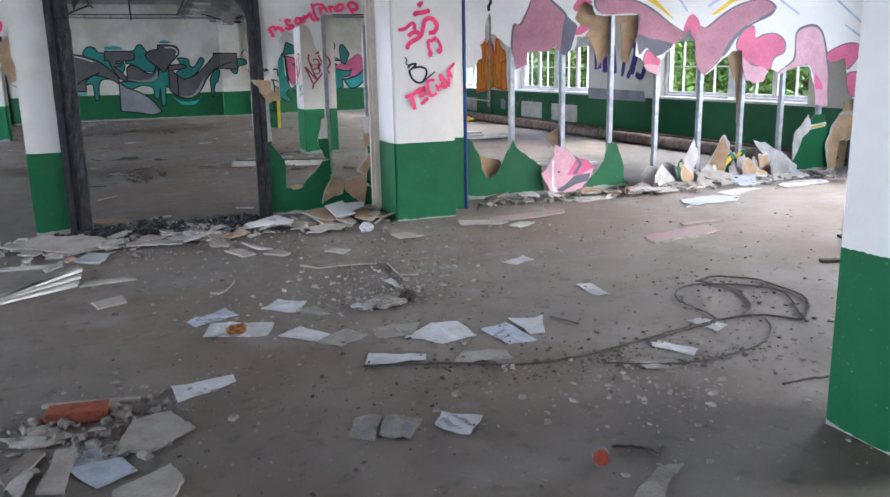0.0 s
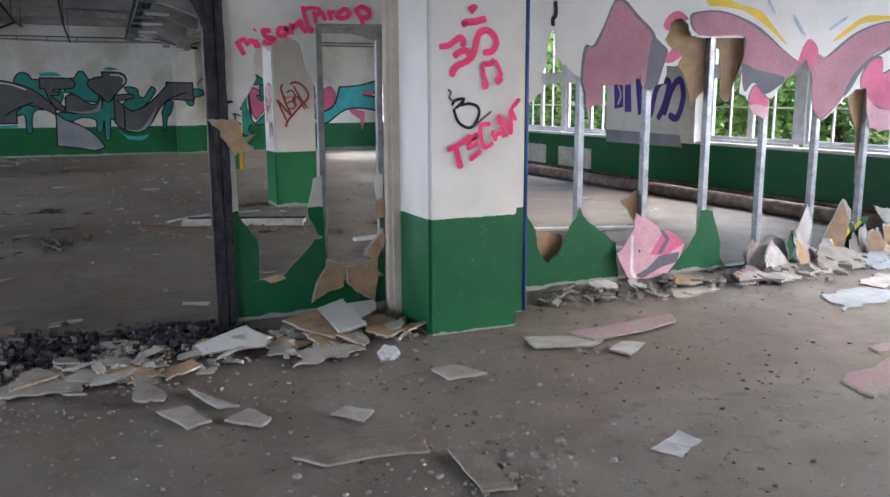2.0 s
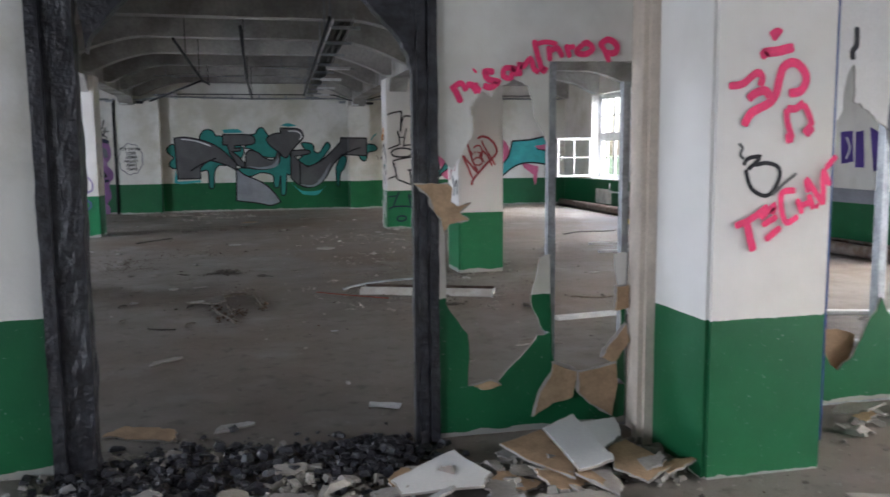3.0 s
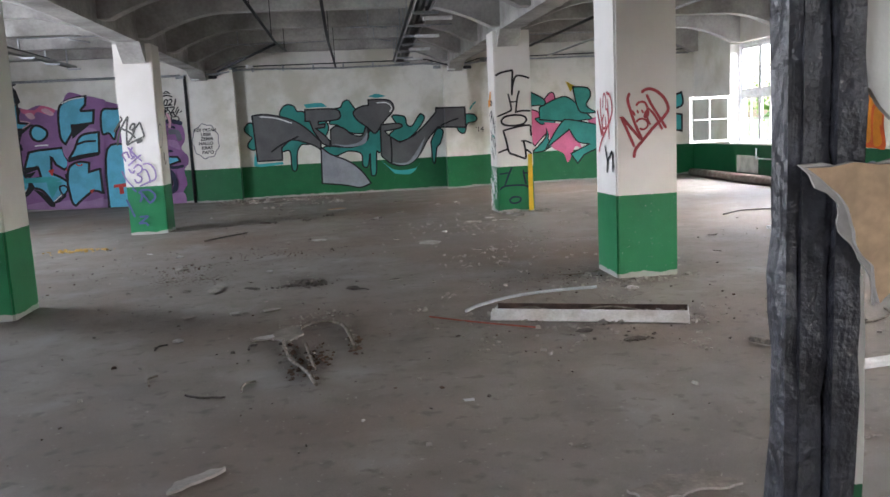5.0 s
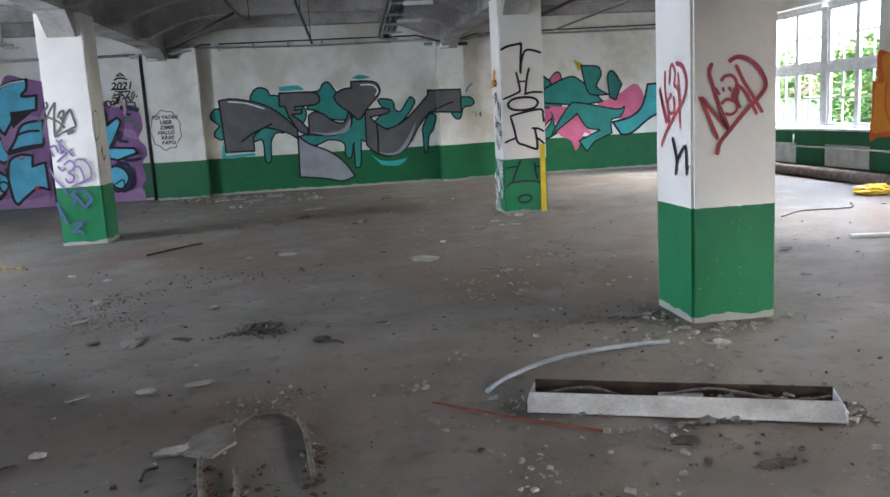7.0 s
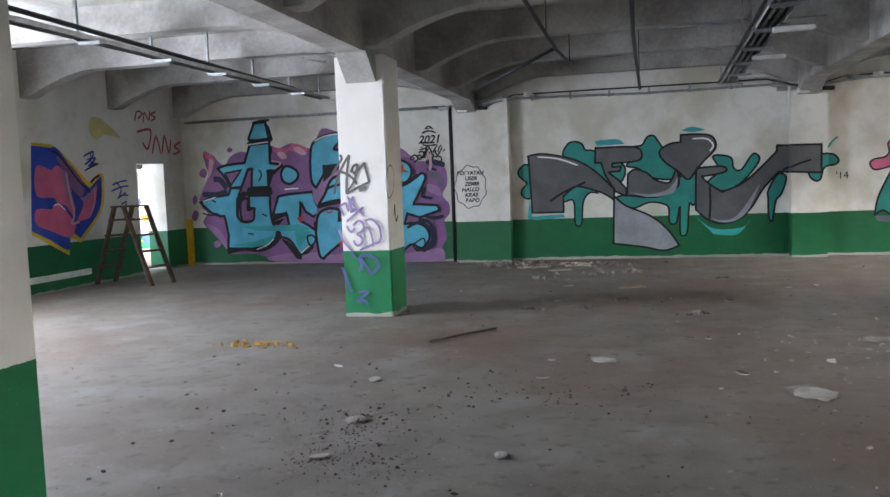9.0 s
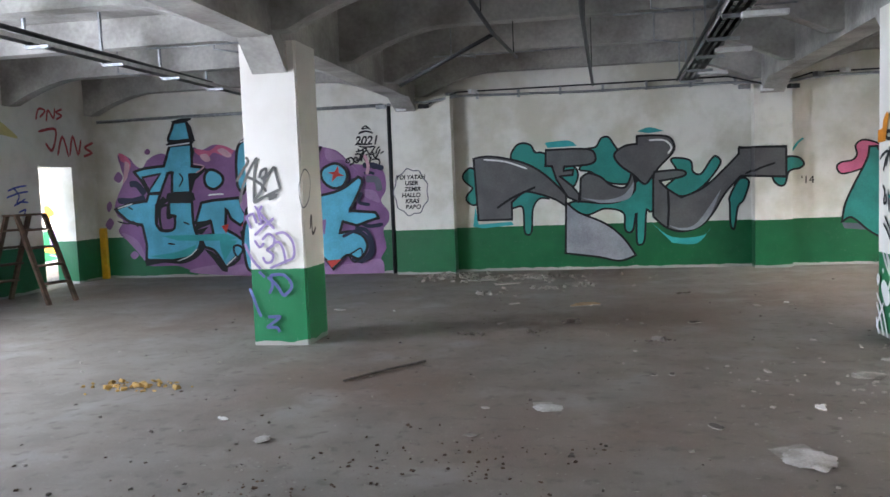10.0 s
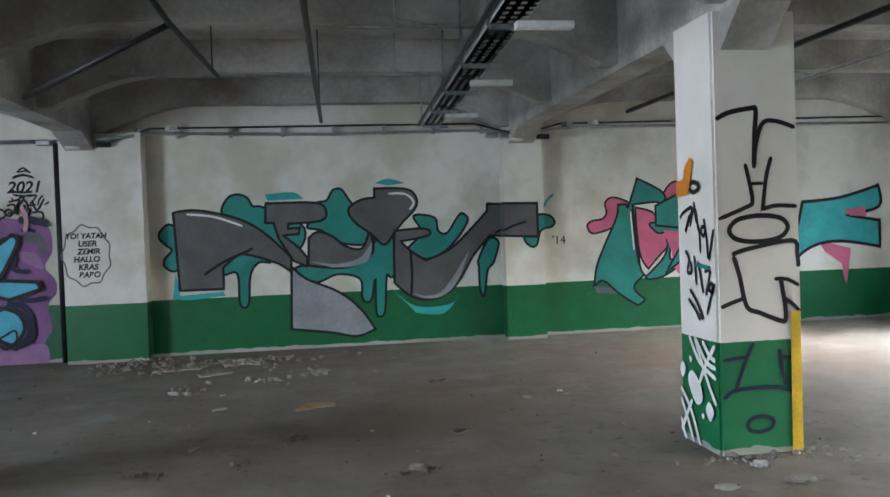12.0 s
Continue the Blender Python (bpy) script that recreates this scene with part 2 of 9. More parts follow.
CHAR = material("charred wood", (0.015, 0.015, 0.018), 0.34, vary=0.6, scale=14, fine=40, bump=0.9, second=(0.035, 0.036, 0.044), spec=0.45)
CREAM = material("cream painted trim", (0.6, 0.52, 0.44), 0.6, vary=0.15)
BLUE = material("blue paint", (0.02, 0.06, 0.22), 0.45)
FRAME_W = material("old white window paint", (0.75, 0.76, 0.76), 0.55, vary=0.2, scale=9)
RUST = material("rusty pipe", (0.16, 0.11, 0.085), 0.75, vary=0.5, scale=7, second=(0.25, 0.22, 0.2))
DARK_METAL = material("dark steel", (0.035, 0.037, 0.04), 0.5, 0.5)
YELLOW = material("yellow paint", (0.75, 0.42, 0.02), 0.5)
BARK = material("bark", (0.09, 0.07, 0.05), 0.95, vary=0.4, scale=10)
LEAF = material("leaves", (0.1, 0.19, 0.035), 0.6, vary=0.3, scale=0.6, second=(0.16, 0.24, 0.05), bump=0, island=0.45)
GRASS = material("grass and earth", (0.06, 0.09, 0.03), 0.95, vary=0.4, scale=0.5)
GLASS = bpy.data.materials.new("window glass")
GLASS.use_nodes = True
_b = GLASS.node_tree.nodes["Principled BSDF"]
_b.inputs["Base Color"].default_value, _b.inputs["Roughness"].default_value = (0.93, 0.97, 0.95, 1), 0.03
_b.inputs["Transmission Weight"].default_value, _b.inputs["IOR"].default_value = 1.0, 1.05

# ---- the hall: floor, outer walls, ceiling ----
X0, X1, Y0, Y1, TOP = -9.05, 9.5, -7.0, 27.45, 3.85
WT = 0.42


def structure(name, bm, mat, label, category, parent=None):
    return tagged(part(name, finish(bm), mat, parent), label, category, kind="structure")


bm = bmesh.new()
box(bm, X0 - WT, X1 + WT, Y0 - WT, Y1 + WT, -0.25, 0.0)
floor = structure("floor", bm, CONCRETE, "dusty grey-brown concrete floor strewn with rubble", "floor")

SILL, HEAD = 0.8, 3.1
WINDOWS = [(-2.9, 0.8), (3.3, 7.0), (9.45, 13.3), (15.75, 19.45), (21.75, 25.45)]


def wall_with_openings(x0, x1, openings, sill, head):
    bm = bmesh.new()
    y = Y0 - WT
    for a, b in openings:
        box(bm, x0, x1, y, a, 0, TOP)
        box(bm, x0, x1, a, b, 0, sill)
        box(bm, x0, x1, a, b, head, TOP)
        y = b
    box(bm, x0, x1, y, Y1 + WT, 0, TOP)
    return bm


wall_east = structure("wall_east", wall_with_openings(X1, X1 + WT, WINDOWS, SILL, HEAD), WALL, "whitewashed outer wall with green dado and window openings", "wall")
bm = bmesh.new()
y = Y0 - WT
for a, b, s, h in ((-2.9, 0.8, SILL, HEAD), (3.3, 7.0, SILL, HEAD), (9.9, 13.6, SILL, HEAD), (16.2, 19.9, SILL, HEAD), (25.76, 26.68, 0.0, 2.15)):
    box(bm, X0 - WT, X0, y, a, 0, TOP)
    if s:
        box(bm, X0 - WT, X0, a, b, 0, s)
    box(bm, X0 - WT, X0, a, b, h, TOP)
    y = b
box(bm, X0 - WT, X0, y, Y1 + WT, 0, TOP)
wall_west = structure("wall_west", bm, WALL, "whitewashed wall with green dado and an open doorway", "wall")
wall_north = structure("wall_north", boxes((X0, X1, Y1, Y1 + WT, 0, TOP), (-3.1, -2.05, Y1 - 0.32, Y1, 0, 3.1), (2.97, 3.56, Y1 - 0.28, Y1, 0, 3.1)), WALL, "stained whitewashed wall with green dado and two pilasters", "wall")
wall_south = structure("wall_south", boxes((X0, X1, Y0 - WT, Y0, 0, TOP)), WALL, "whitewashed wall with green dado", "wall")

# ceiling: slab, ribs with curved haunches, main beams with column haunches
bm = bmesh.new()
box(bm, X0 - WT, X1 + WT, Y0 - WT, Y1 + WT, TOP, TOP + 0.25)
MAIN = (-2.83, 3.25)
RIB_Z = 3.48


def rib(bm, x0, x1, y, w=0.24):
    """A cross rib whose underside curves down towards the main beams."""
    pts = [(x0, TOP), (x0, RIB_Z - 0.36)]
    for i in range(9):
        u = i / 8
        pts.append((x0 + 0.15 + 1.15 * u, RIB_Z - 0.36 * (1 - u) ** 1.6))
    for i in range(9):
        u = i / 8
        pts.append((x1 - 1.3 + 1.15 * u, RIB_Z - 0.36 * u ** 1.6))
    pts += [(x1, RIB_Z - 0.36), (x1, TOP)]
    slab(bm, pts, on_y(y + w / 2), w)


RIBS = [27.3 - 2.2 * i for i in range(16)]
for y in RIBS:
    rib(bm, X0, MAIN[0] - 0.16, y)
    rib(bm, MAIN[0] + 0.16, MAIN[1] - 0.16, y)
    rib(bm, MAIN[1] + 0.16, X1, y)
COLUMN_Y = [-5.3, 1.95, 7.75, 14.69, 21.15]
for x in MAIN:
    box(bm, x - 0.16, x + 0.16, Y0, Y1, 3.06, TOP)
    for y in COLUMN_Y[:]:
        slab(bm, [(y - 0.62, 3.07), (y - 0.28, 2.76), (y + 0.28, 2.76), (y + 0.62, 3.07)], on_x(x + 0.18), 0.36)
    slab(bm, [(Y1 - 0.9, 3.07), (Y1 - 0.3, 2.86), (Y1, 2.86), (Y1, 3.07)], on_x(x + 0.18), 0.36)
ceiling = structure("ceiling", bm, CEIL, "grey ribbed concrete ceiling with haunched beams", "ceiling")


def column(x0, x1, y0, y1, label, mat=None):
    bm = bmesh.new()
    box(bm, x0, x1, y0, y1, 0, 3.07)
    bmesh.ops.bevel(bm, geom=[e for e in bm.edges if abs(e.verts[0].co.z - e.verts[1].co.z) > 1], offset=0.018, segments=2, affect="EDGES")
    ob = part("column", bm, mat or COLUMN)
    return tagged(ob, label, "column", "concrete columns", "structure")


col_a = column(2.34, 2.985, 7.5, 8.1, "white and green concrete column with pink spray tags", COLUMN_LOW)
col_c = column(2.89, 3.49, 14.39, 14.99, "white and green concrete column with red spray tags")
col_m = column(3.0, 3.63, 20.82, 21.42, "white and green column with black line drawing")
col_l = column(-3.16, -2.56, 20.9, 21.5, "white and green column with violet spray tags")
col_r = column(2.55, 3.15, 1.66, 2.26, "white and green concrete column with chipped corners", COLUMN_LOW)
col_w = column(-3.2, -2.6, 14.45, 15.05, "white and green concrete column")
for x0, y0 in ((-3.2, 7.5), (-3.2, 1.66), (-3.2, -5.6), (2.75, -5.6)):
    column(x0, x0 + 0.6, y0, y0 + 0.6, "white and green concrete column")


# ---- windows ----
def sash(parent, y0, y1, z0, z1, x, cols=2, rows=2, glass=True, rng=random):
    """One sash with glazing bars, facing -x, in world places."""
    w, d = 0.055, 0.045
    bm = bmesh.new()
    box(bm, x, x + d, y0, y0 + w, z0, z1), box(bm, x, x + d, y1 - w, y1, z0, z1)
    box(bm, x, x + d, y0 + w, y1 - w, z0, z0 + w), box(bm, x, x + d, y0 + w, y1 - w, z1 - w, z1)
    fr = part("sash_frame", bm, FRAME_W, parent)
    for i in range(1, cols):
        yy = y0 + (y1 - y0) * i / cols
        part("glazing_bar", boxes((x + 0.008, x + d - 0.008, yy - 0.014, yy + 0.014, z0 + w, z1 - w)), FRAME_W, fr)
    for j in range(1, rows):
        zz = z0 + (z1 - z0) * j / rows
        part("glazing_bar", boxes((x + 0.01, x + d - 0.01, y0 + w, y1 - w, zz - 0.012, zz + 0.012)), FRAME_W, fr)
    if glass:
        for i in range(cols):
            for j in range(rows):
                if rng.random() < 0.25:
                    continue
                a, b = y0 + (y1 - y0) * i / cols, y0 + (y1 - y0) * (i + 1) / cols
                c, e = z0 + (z1 - z0) * j / rows, z0 + (z1 - z0) * (j + 1) / rows
                p = part("pane", boxes((x + 0.02, x + 0.024, a + 0.02, b - 0.02, c + 0.02, e - 0.02)), GLASS, fr)
                p.visible_shadow = False
    return fr


def window(n, y0, y1, x, skip=(), seed=0):
    rng = random.Random(seed)
    w = tagged(thing("window_%d" % n, "tall white-framed window with glazing bars, some panes missing", "window", pose(x, (y0 + y1) / 2, SILL)), kind="structure")
    inv = Matrix.Translation((-x, -(y0 + y1) / 2, -SILL))
    mid, tz, f = (y0 + y1) / 2, 1.95, 0.07
    bm = bmesh.new()
    for a, b, c, d in ((y0, y0 + f, SILL, HEAD), (y1 - f, y1, SILL, HEAD), (mid - 0.09, mid + 0.09, SILL + f, HEAD - f)):
        box(bm, x, x + 0.12, a, b, c, d)
    for a, b in ((y0 + f, mid - 0.09), (mid + 0.09, y1 - f)):
        for c, d in ((SILL, SILL + f), (HEAD - f, HEAD), (tz - 0.05, tz + 0.05)):
            box(bm, x, x + 0.12, a, b, c, d)
    made = [part("window_frame", bm, FRAME_W, w)]
    made.append(part("window_sill", soft_box(x - 0.2, x, y0 - 0.0, y1 + 0.0, SILL + 0.002, SILL + 0.035, 0.008), FRAME_W, w))
    for k, (a, b) in enumerate(((y0 + f, mid - 0.09), (mid + 0.09, y1 - f))):
        for j, (c, d) in enumerate(((SILL + f, tz - 0.05), (tz + 0.05, HEAD - f))):
            if (k, j) in skip:
                continue
            h = (a + b) / 2
            made.append(sash(w, a + 0.004, h - 0.002, c + 0.004, d - 0.004, x + 0.03, 2, 2, True, rng))
            made.append(sash(w, h + 0.002, b - 0.004, c + 0.004, d - 0.004, x + 0.03, 2, 2, True, rng))
    for o in made:
        o.matrix_parent_inverse = inv
    return w


for i, (a, b) in enumerate(WINDOWS):
    window(i + 1, a, b, X1 + 0.22, seed=i)
for i, (a, b) in enumerate(((-2.9, 0.8), (3.3, 7.0), (9.9, 13.6), (16.2, 19.9))):
    window(i + 6, a, b, X0 - 0.34, seed=20 + i)

# ---- outdoors ----
bm = bmesh.new()
box(bm, -400, X0 - WT - 0.02, -400, 400, -1.3, -0.9), box(bm, X1 + WT + 0.02, 400, -400, 400, -1.3, -0.9)
box(bm, X0 - WT - 0.02, X1 + WT + 0.02, -400, Y0 - WT - 0.02, -1.3, -0.9), box(bm, X0 - WT - 0.02, X1 + WT + 0.02, Y1 + WT + 0.02, 400, -1.3, -0.9)
tagged(part("ground", bm, GRASS), "grassy ground outside the building", "ground", kind="structure")


def leaf_cloud(rng, centres, count, size):
    vs, fs = [], []
    for c, r in centres:
        for _ in range(count):
            d = Vector((rng.gauss(0, 1), rng.gauss(0, 1), rng.gauss(0, 1))).normalized()
            p = Vector(c) + Vector((d.x * r, d.y * r, d.z * r * 0.75)) * rng.uniform(0.35, 1.05)
            u = Vector((rng.gauss(0, 1), rng.gauss(0, 1), rng.gauss(0, 0.5))).normalized() * size * rng.uniform(0.6, 1.3)
            v = u.cross(Vector((rng.gauss(0, 1), rng.gauss(0, 1), rng.gauss(0, 1)))).normalized() * u.length * 0.6
            k = len(vs)
            vs += [p - u, p + v, p + u, p - v]
            fs.append((k, k + 1, k + 2, k + 3))
    return vs, fs


def tree(x, y, h, seed):
    rng = random.Random(seed)
    t = thing("tree", "leafy green deciduous tree outside the windows", "tree", pose(x, y, -0.9), "trees outside")
    bm = bmesh.new()
    lean = rng.uniform(-0.3, 0.3)
    tube(bm, [(lean * (k / 6) ** 2, 0.1 * math.sin(k), h * 0.75 * k / 6) for k in range(7)], 0.17, 8, 0.05)
    cents = []
    for k in range(9):
        z0 = h * (0.2 + 0.5 * k / 9)
        a, l = rng.uniform(0, 6.28), rng.uniform(1.0, 2.2)
        e = Vector((math.cos(a) * l, math.sin(a) * l, z0 + rng.uniform(0.2, 1.2)))
        tube(bm, [(lean * 0.3, 0, z0), (e.x * 0.5, e.y * 0.5, z0 + 0.35 * (e.z - z0)), e], 0.06, 6, 0.015)
        cents += [(e, rng.uniform(0.7, 1.2)), (e * 0.6 + Vector((0, 0, z0 * 0.4)), rng.uniform(0.6, 1.0))]
    cents.append((Vector((lean, 0, h * 0.85)), 1.3))
    part("trunk", bm, BARK, t)
    vs, fs = leaf_cloud(rng, cents, 330, 0.09)
    me = bpy.data.meshes.new("crown")
    me.from_pydata(vs, [], fs)
    me.materials.append(LEAF)
    c = new("crown", me)
    c.parent = t
    return t


trng = random.Random(8)
for i in range(13):
    tree(15.0 + trng.uniform(-1.0, 4.0), -2 + 2.9 * i + trng.uniform(-0.8, 0.8), trng.uniform(4.3, 5.6), 100 + i)
for i in range(4):
    tree(-16 - trng.uniform(0, 3), 2 + 6 * i, 4.5, 150 + i)
# thicket behind the trees
vs, fs = leaf_cloud(random.Random(5), [(Vector((23 + random.Random(k).uniform(-1, 3), -14 + 1.1 * k, random.Random(k + 50).uniform(-0.5, 2.6))), 1.7) for k in range(56)], 420, 0.15)
me = bpy.data.meshes.new("thicket")
me.from_pydata(vs, [], fs)
me.materials.append(LEAF)
tagged(new("thicket", me), "dense green thicket behind the trees", "foliage", kind="stuff")

# ---- spray paint: flat coats on walls, boards and columns ----
from mathutils.geometry import delaunay_2d_cdt

PAINT = {}


def paint(name, rgb, rough=0.6):
    PAINT[name] = material("spray paint " + name, rgb, rough, vary=0.22, scale=3.0, fine=45, bump=0.08)


for _n, _c in (("teal", (0.03, 0.25, 0.22)), ("aqua", (0.05, 0.4, 0.42)), ("grey", (0.12, 0.12, 0.125)), ("light grey", (0.3, 0.31, 0.35)),
               ("black", (0.012, 0.012, 0.015)), ("white", (0.78, 0.78, 0.78)), ("cyan", (0.11, 0.47, 0.66)), ("purple", (0.25, 0.115, 0.28)),
               ("mauve", (0.34, 0.19, 0.37)), ("navy", (0.02, 0.025, 0.06)), ("red", (0.55, 0.05, 0.04)), ("neon pink", (0.95, 0.06, 0.2)), ("pink", (0.62, 0.14, 0.26)),
               ("rose", (0.42, 0.19, 0.25)), ("light rose", (0.62, 0.36, 0.43)), ("slate", (0.14, 0.14, 0.18)), ("yellow", (0.72, 0.5, 0.03)), ("orange", (0.66, 0.25, 0.02)),
               ("rust red", (0.6, 0.1, 0.02)), ("violet", (0.09, 0.05, 0.28)), ("lilac", (0.28, 0.18, 0.5)), ("brick red", (0.42, 0.07, 0.08)), ("royal blue", (0.03, 0.06, 0.4)),
               ("pale blue", (0.42, 0.52, 0.66)), ("faded black", (0.13, 0.13, 0.125)), ("dull violet", (0.27, 0.2, 0.4)), ("violet wash", (0.1, 0.12, 0.3)), ("faded yellow", (0.6, 0.52, 0.22)), ("faded pink", (0.5, 0.25, 0.25))):
    paint(_n, _c)


def fold_over(bm, m, folds):
    """Lets paint follow a pilaster: between u0 and u1 it is moved out by d, and its sides are painted too."""
    for u0, u1, d in folds:
        for u in (u0 - 0.004, u0 - 0.002, u1 + 0.002, u1 + 0.004):
            bmesh.ops.bisect_plane(bm, geom=bm.verts[:] + bm.edges[:] + bm.faces[:], plane_co=m @ Vector((u, 0, 0)), plane_no=m.to_3x3() @ Vector((1, 0, 0)))
        inv, out = m.inverted(), m.to_3x3() @ Vector((0, 0, d))
        for v in bm.verts:
            if u0 - 0.003 < (inv @ v.co).x < u1 + 0.003:
                v.co += out


def cornered(pts, closed):
    """A line that is smooth between its corners (points with a third value)."""
    vec = [Vector((p[0], p[1])) for p in pts]
    marks = [i for i, p in enumerate(pts) if len(p) > 2]
    if not closed:
        return curve_through(vec, 5)
    if not marks:
        return curve_through(vec, 5, True)
    n, out = len(vec), []
    for a, b in zip(marks, marks[1:] + [marks[0] + n]):
        out += curve_through([vec[i % n] for i in range(a, b + 1)], 5)[:-1]
    return out


def coats(rows, m, parent, name, label, lift=0.003, folds=()):
    """Spray paint on a wall frame m: rows of (kind, colour, width, points). Kinds: F filled, O filled with a black outline,
    L line, C closed line. A point with a third value is a corner. The first row's mesh carries the label."""
    first = None
    for n, (kind, colour, width, pts) in enumerate(rows):
        z = lift + 0.0008 * n
        closed = kind != "L"
        line = cornered(pts, closed)
        clean = [line[0]]
        for q in line[1:]:
            if (q - clean[-1]).length > 0.004:
                clean.append(q)
        if kind in "FO":
            bm = bmesh.new()
            area = sum(p.x * q.y - q.x * p.y for p, q in zip(clean, clean[1:] + clean[:1]))
            loop = clean if area > 0 else clean[::-1]
            cv, _, cf, _, _, _ = delaunay_2d_cdt([Vector((q.x, q.y)) for q in loop], [], [list(range(len(loop)))], 1, 1e-4)
            vs = [bm.verts.new(m @ Vector((q.x, q.y, z))) for q in cv]
            for f in cf:
                bm.faces.new([vs[i] for i in f])
            fold_over(bm, m, folds)
            ob = part("paint_coat" if first else name, bm, PAINT[colour], first or parent, "" if first else label)
            first = first or ob
        if kind in "OLC":
            bm = bmesh.new()
            ribbon(bm, clean, width, m, z + (0.0004 if kind == "O" else 0), closed)
            fold_over(bm, m, folds)
            ob = part("paint_line" if first else name, bm, PAINT["black" if kind == "O" else colour], first or parent, "" if first else label)
            first = first or ob
    return first


def ribbon(bm, line, width, m, z, closed):
    n = len(line)
    prev = start = None
    for i, q in enumerate(line):
        a = line[(i - 1) % n] if closed or i else q
        b = line[(i + 1) % n] if closed or i < n - 1 else q
        d = (b - a)
        d = d.normalized() if d.length > 1e-6 else Vector((1, 0))
        e, g = q - a, b - q
        sharp = e.normalized().dot(g.normalized()) if e.length > 1e-6 and g.length > 1e-6 else 1
        k = Vector((-d.y, d.x)) * width / 2 * min(1.5, 1 / math.sqrt(max(0.3, (1 + sharp) / 2)))
        if not closed and i in (0, n - 1):
            k *= 0.6
        pair = (bm.verts.new(m @ Vector((q.x + k.x, q.y + k.y, z))), bm.verts.new(m @ Vector((q.x - k.x, q.y - k.y, z))))
        if prev:
            bm.faces.new((prev[0], prev[1], pair[1], pair[0]))
        else:
            start = pair
        prev = pair
    if closed:
        bm.faces.new((prev[0], prev[1], start[1], start[0]))


def wording(text, size, m, parent, colour, name="lettering", shear=0.0, weight=0.0):
    """Writing in the built-in font, flat on a wall frame."""
    cu = bpy.data.curves.new(name, "FONT")
    cu.body, cu.size, cu.align_x, cu.align_y, cu.shear, cu.offset = text, size, "CENTER", "CENTER", shear, weight
    tmp = bpy.data.objects.new(name, cu)
    scene.collection.objects.link(tmp)
    bpy.context.view_layer.update()
    me = bpy.data.meshes.new_from_object(tmp.evaluated_get(bpy.context.evaluated_depsgraph_get()))
    bpy.data.objects.remove(tmp)
    me.transform(m)
    me.materials.clear()
    me.materials.append(PAINT[colour])
    ob = new(name, me)
    ob.parent = parent
    return ob

# ---- partition of gypsum board on steel studs, broken through ----

PY, DY = 8.34, 8.335


def enlarged(pts, d):
    c = sum((Vector(p) for p in pts), Vector((0, 0))) / len(pts)
    return [Vector(p) + (Vector(p) - c).normalized() * d for p in pts]


def painted_board(name, outline, coloured, m, thick, front, back, parent, label=""):
    """A broken board: its front carries painted areas that end where the board ends."""
    def ccw(lp):
        lp = [Vector((p[0], p[1])) for p in lp]
        area = sum(a.x * b.y - b.x * a.y for a, b in zip(lp, lp[1:] + lp[:1]))
        return lp if area > 0 else lp[::-1]

    outline = ccw(outline)
    loops = [outline] + [ccw(c[1]) for c in coloured]
    vs, faces = [], []
    for lp in loops:
        faces.append(list(range(len(vs), len(vs) + len(lp))))
        vs += [Vector((p[0], p[1])) for p in lp]
    cv, _, cf, _, _, of = delaunay_2d_cdt(vs, [], faces, 1, 1e-4)
    mats = [front] + [PAINT[c[0]] for c in coloured]
    bm = bmesh.new()
    top = [bm.verts.new(m @ Vector((p.x, p.y, thick))) for p in cv]
    for f, ids in zip(cf, of):
        if 0 in ids:
            q = bm.faces.new([top[i] for i in f])
            q.material_index = max(ids)
    lo = [bm.verts.new(m @ Vector((p[0], p[1], 0))) for p in outline]
    hi = [bm.verts.new(m @ Vector((p[0], p[1], thick - 0.0002))) for p in outline]
    n = len(outline)
    bm.faces.new(lo).material_index = len(mats)
    for i in range(n):
        bm.faces.new((lo[i], lo[(i + 1) % n], hi[(i + 1) % n], hi[i])).material_index = len(mats) + 1
    bmesh.ops.delete(bm, geom=[v for v in bm.verts if not v.link_faces], context="VERTS")
    ob = part(name, bm, None, parent, label)
    for k in mats + [back, BOARD]:
        ob.data.materials.append(k)
    return ob


def torn_board(x, pts, mat, tilt, turn, label, y=8.24, coloured=()):
    """A torn piece of board that leans on the studs: painted face, crumbled pale rim, brown back."""
    t = thing("leaning_board", label, "board", pose(x, y, 0, -tilt, 0, turn), "leaning boards")
    up = pose(0, 0, 0, 90, 0, 0)
    inv = Matrix.Identity(4)
    core = painted_board("core", ragged(enlarged([Vector(p) for p in pts], 0.022), 0.03, 3, prng), [], up, 0.009, DIRTY_WHITE, PAPER_BACK, t)
    painted_board("face", ragged(pts, 0.02, 2, prng), list(coloured), up @ Matrix.Translation((0, 0, 0.0092)), 0.003, mat, BOARD, t)
    return t


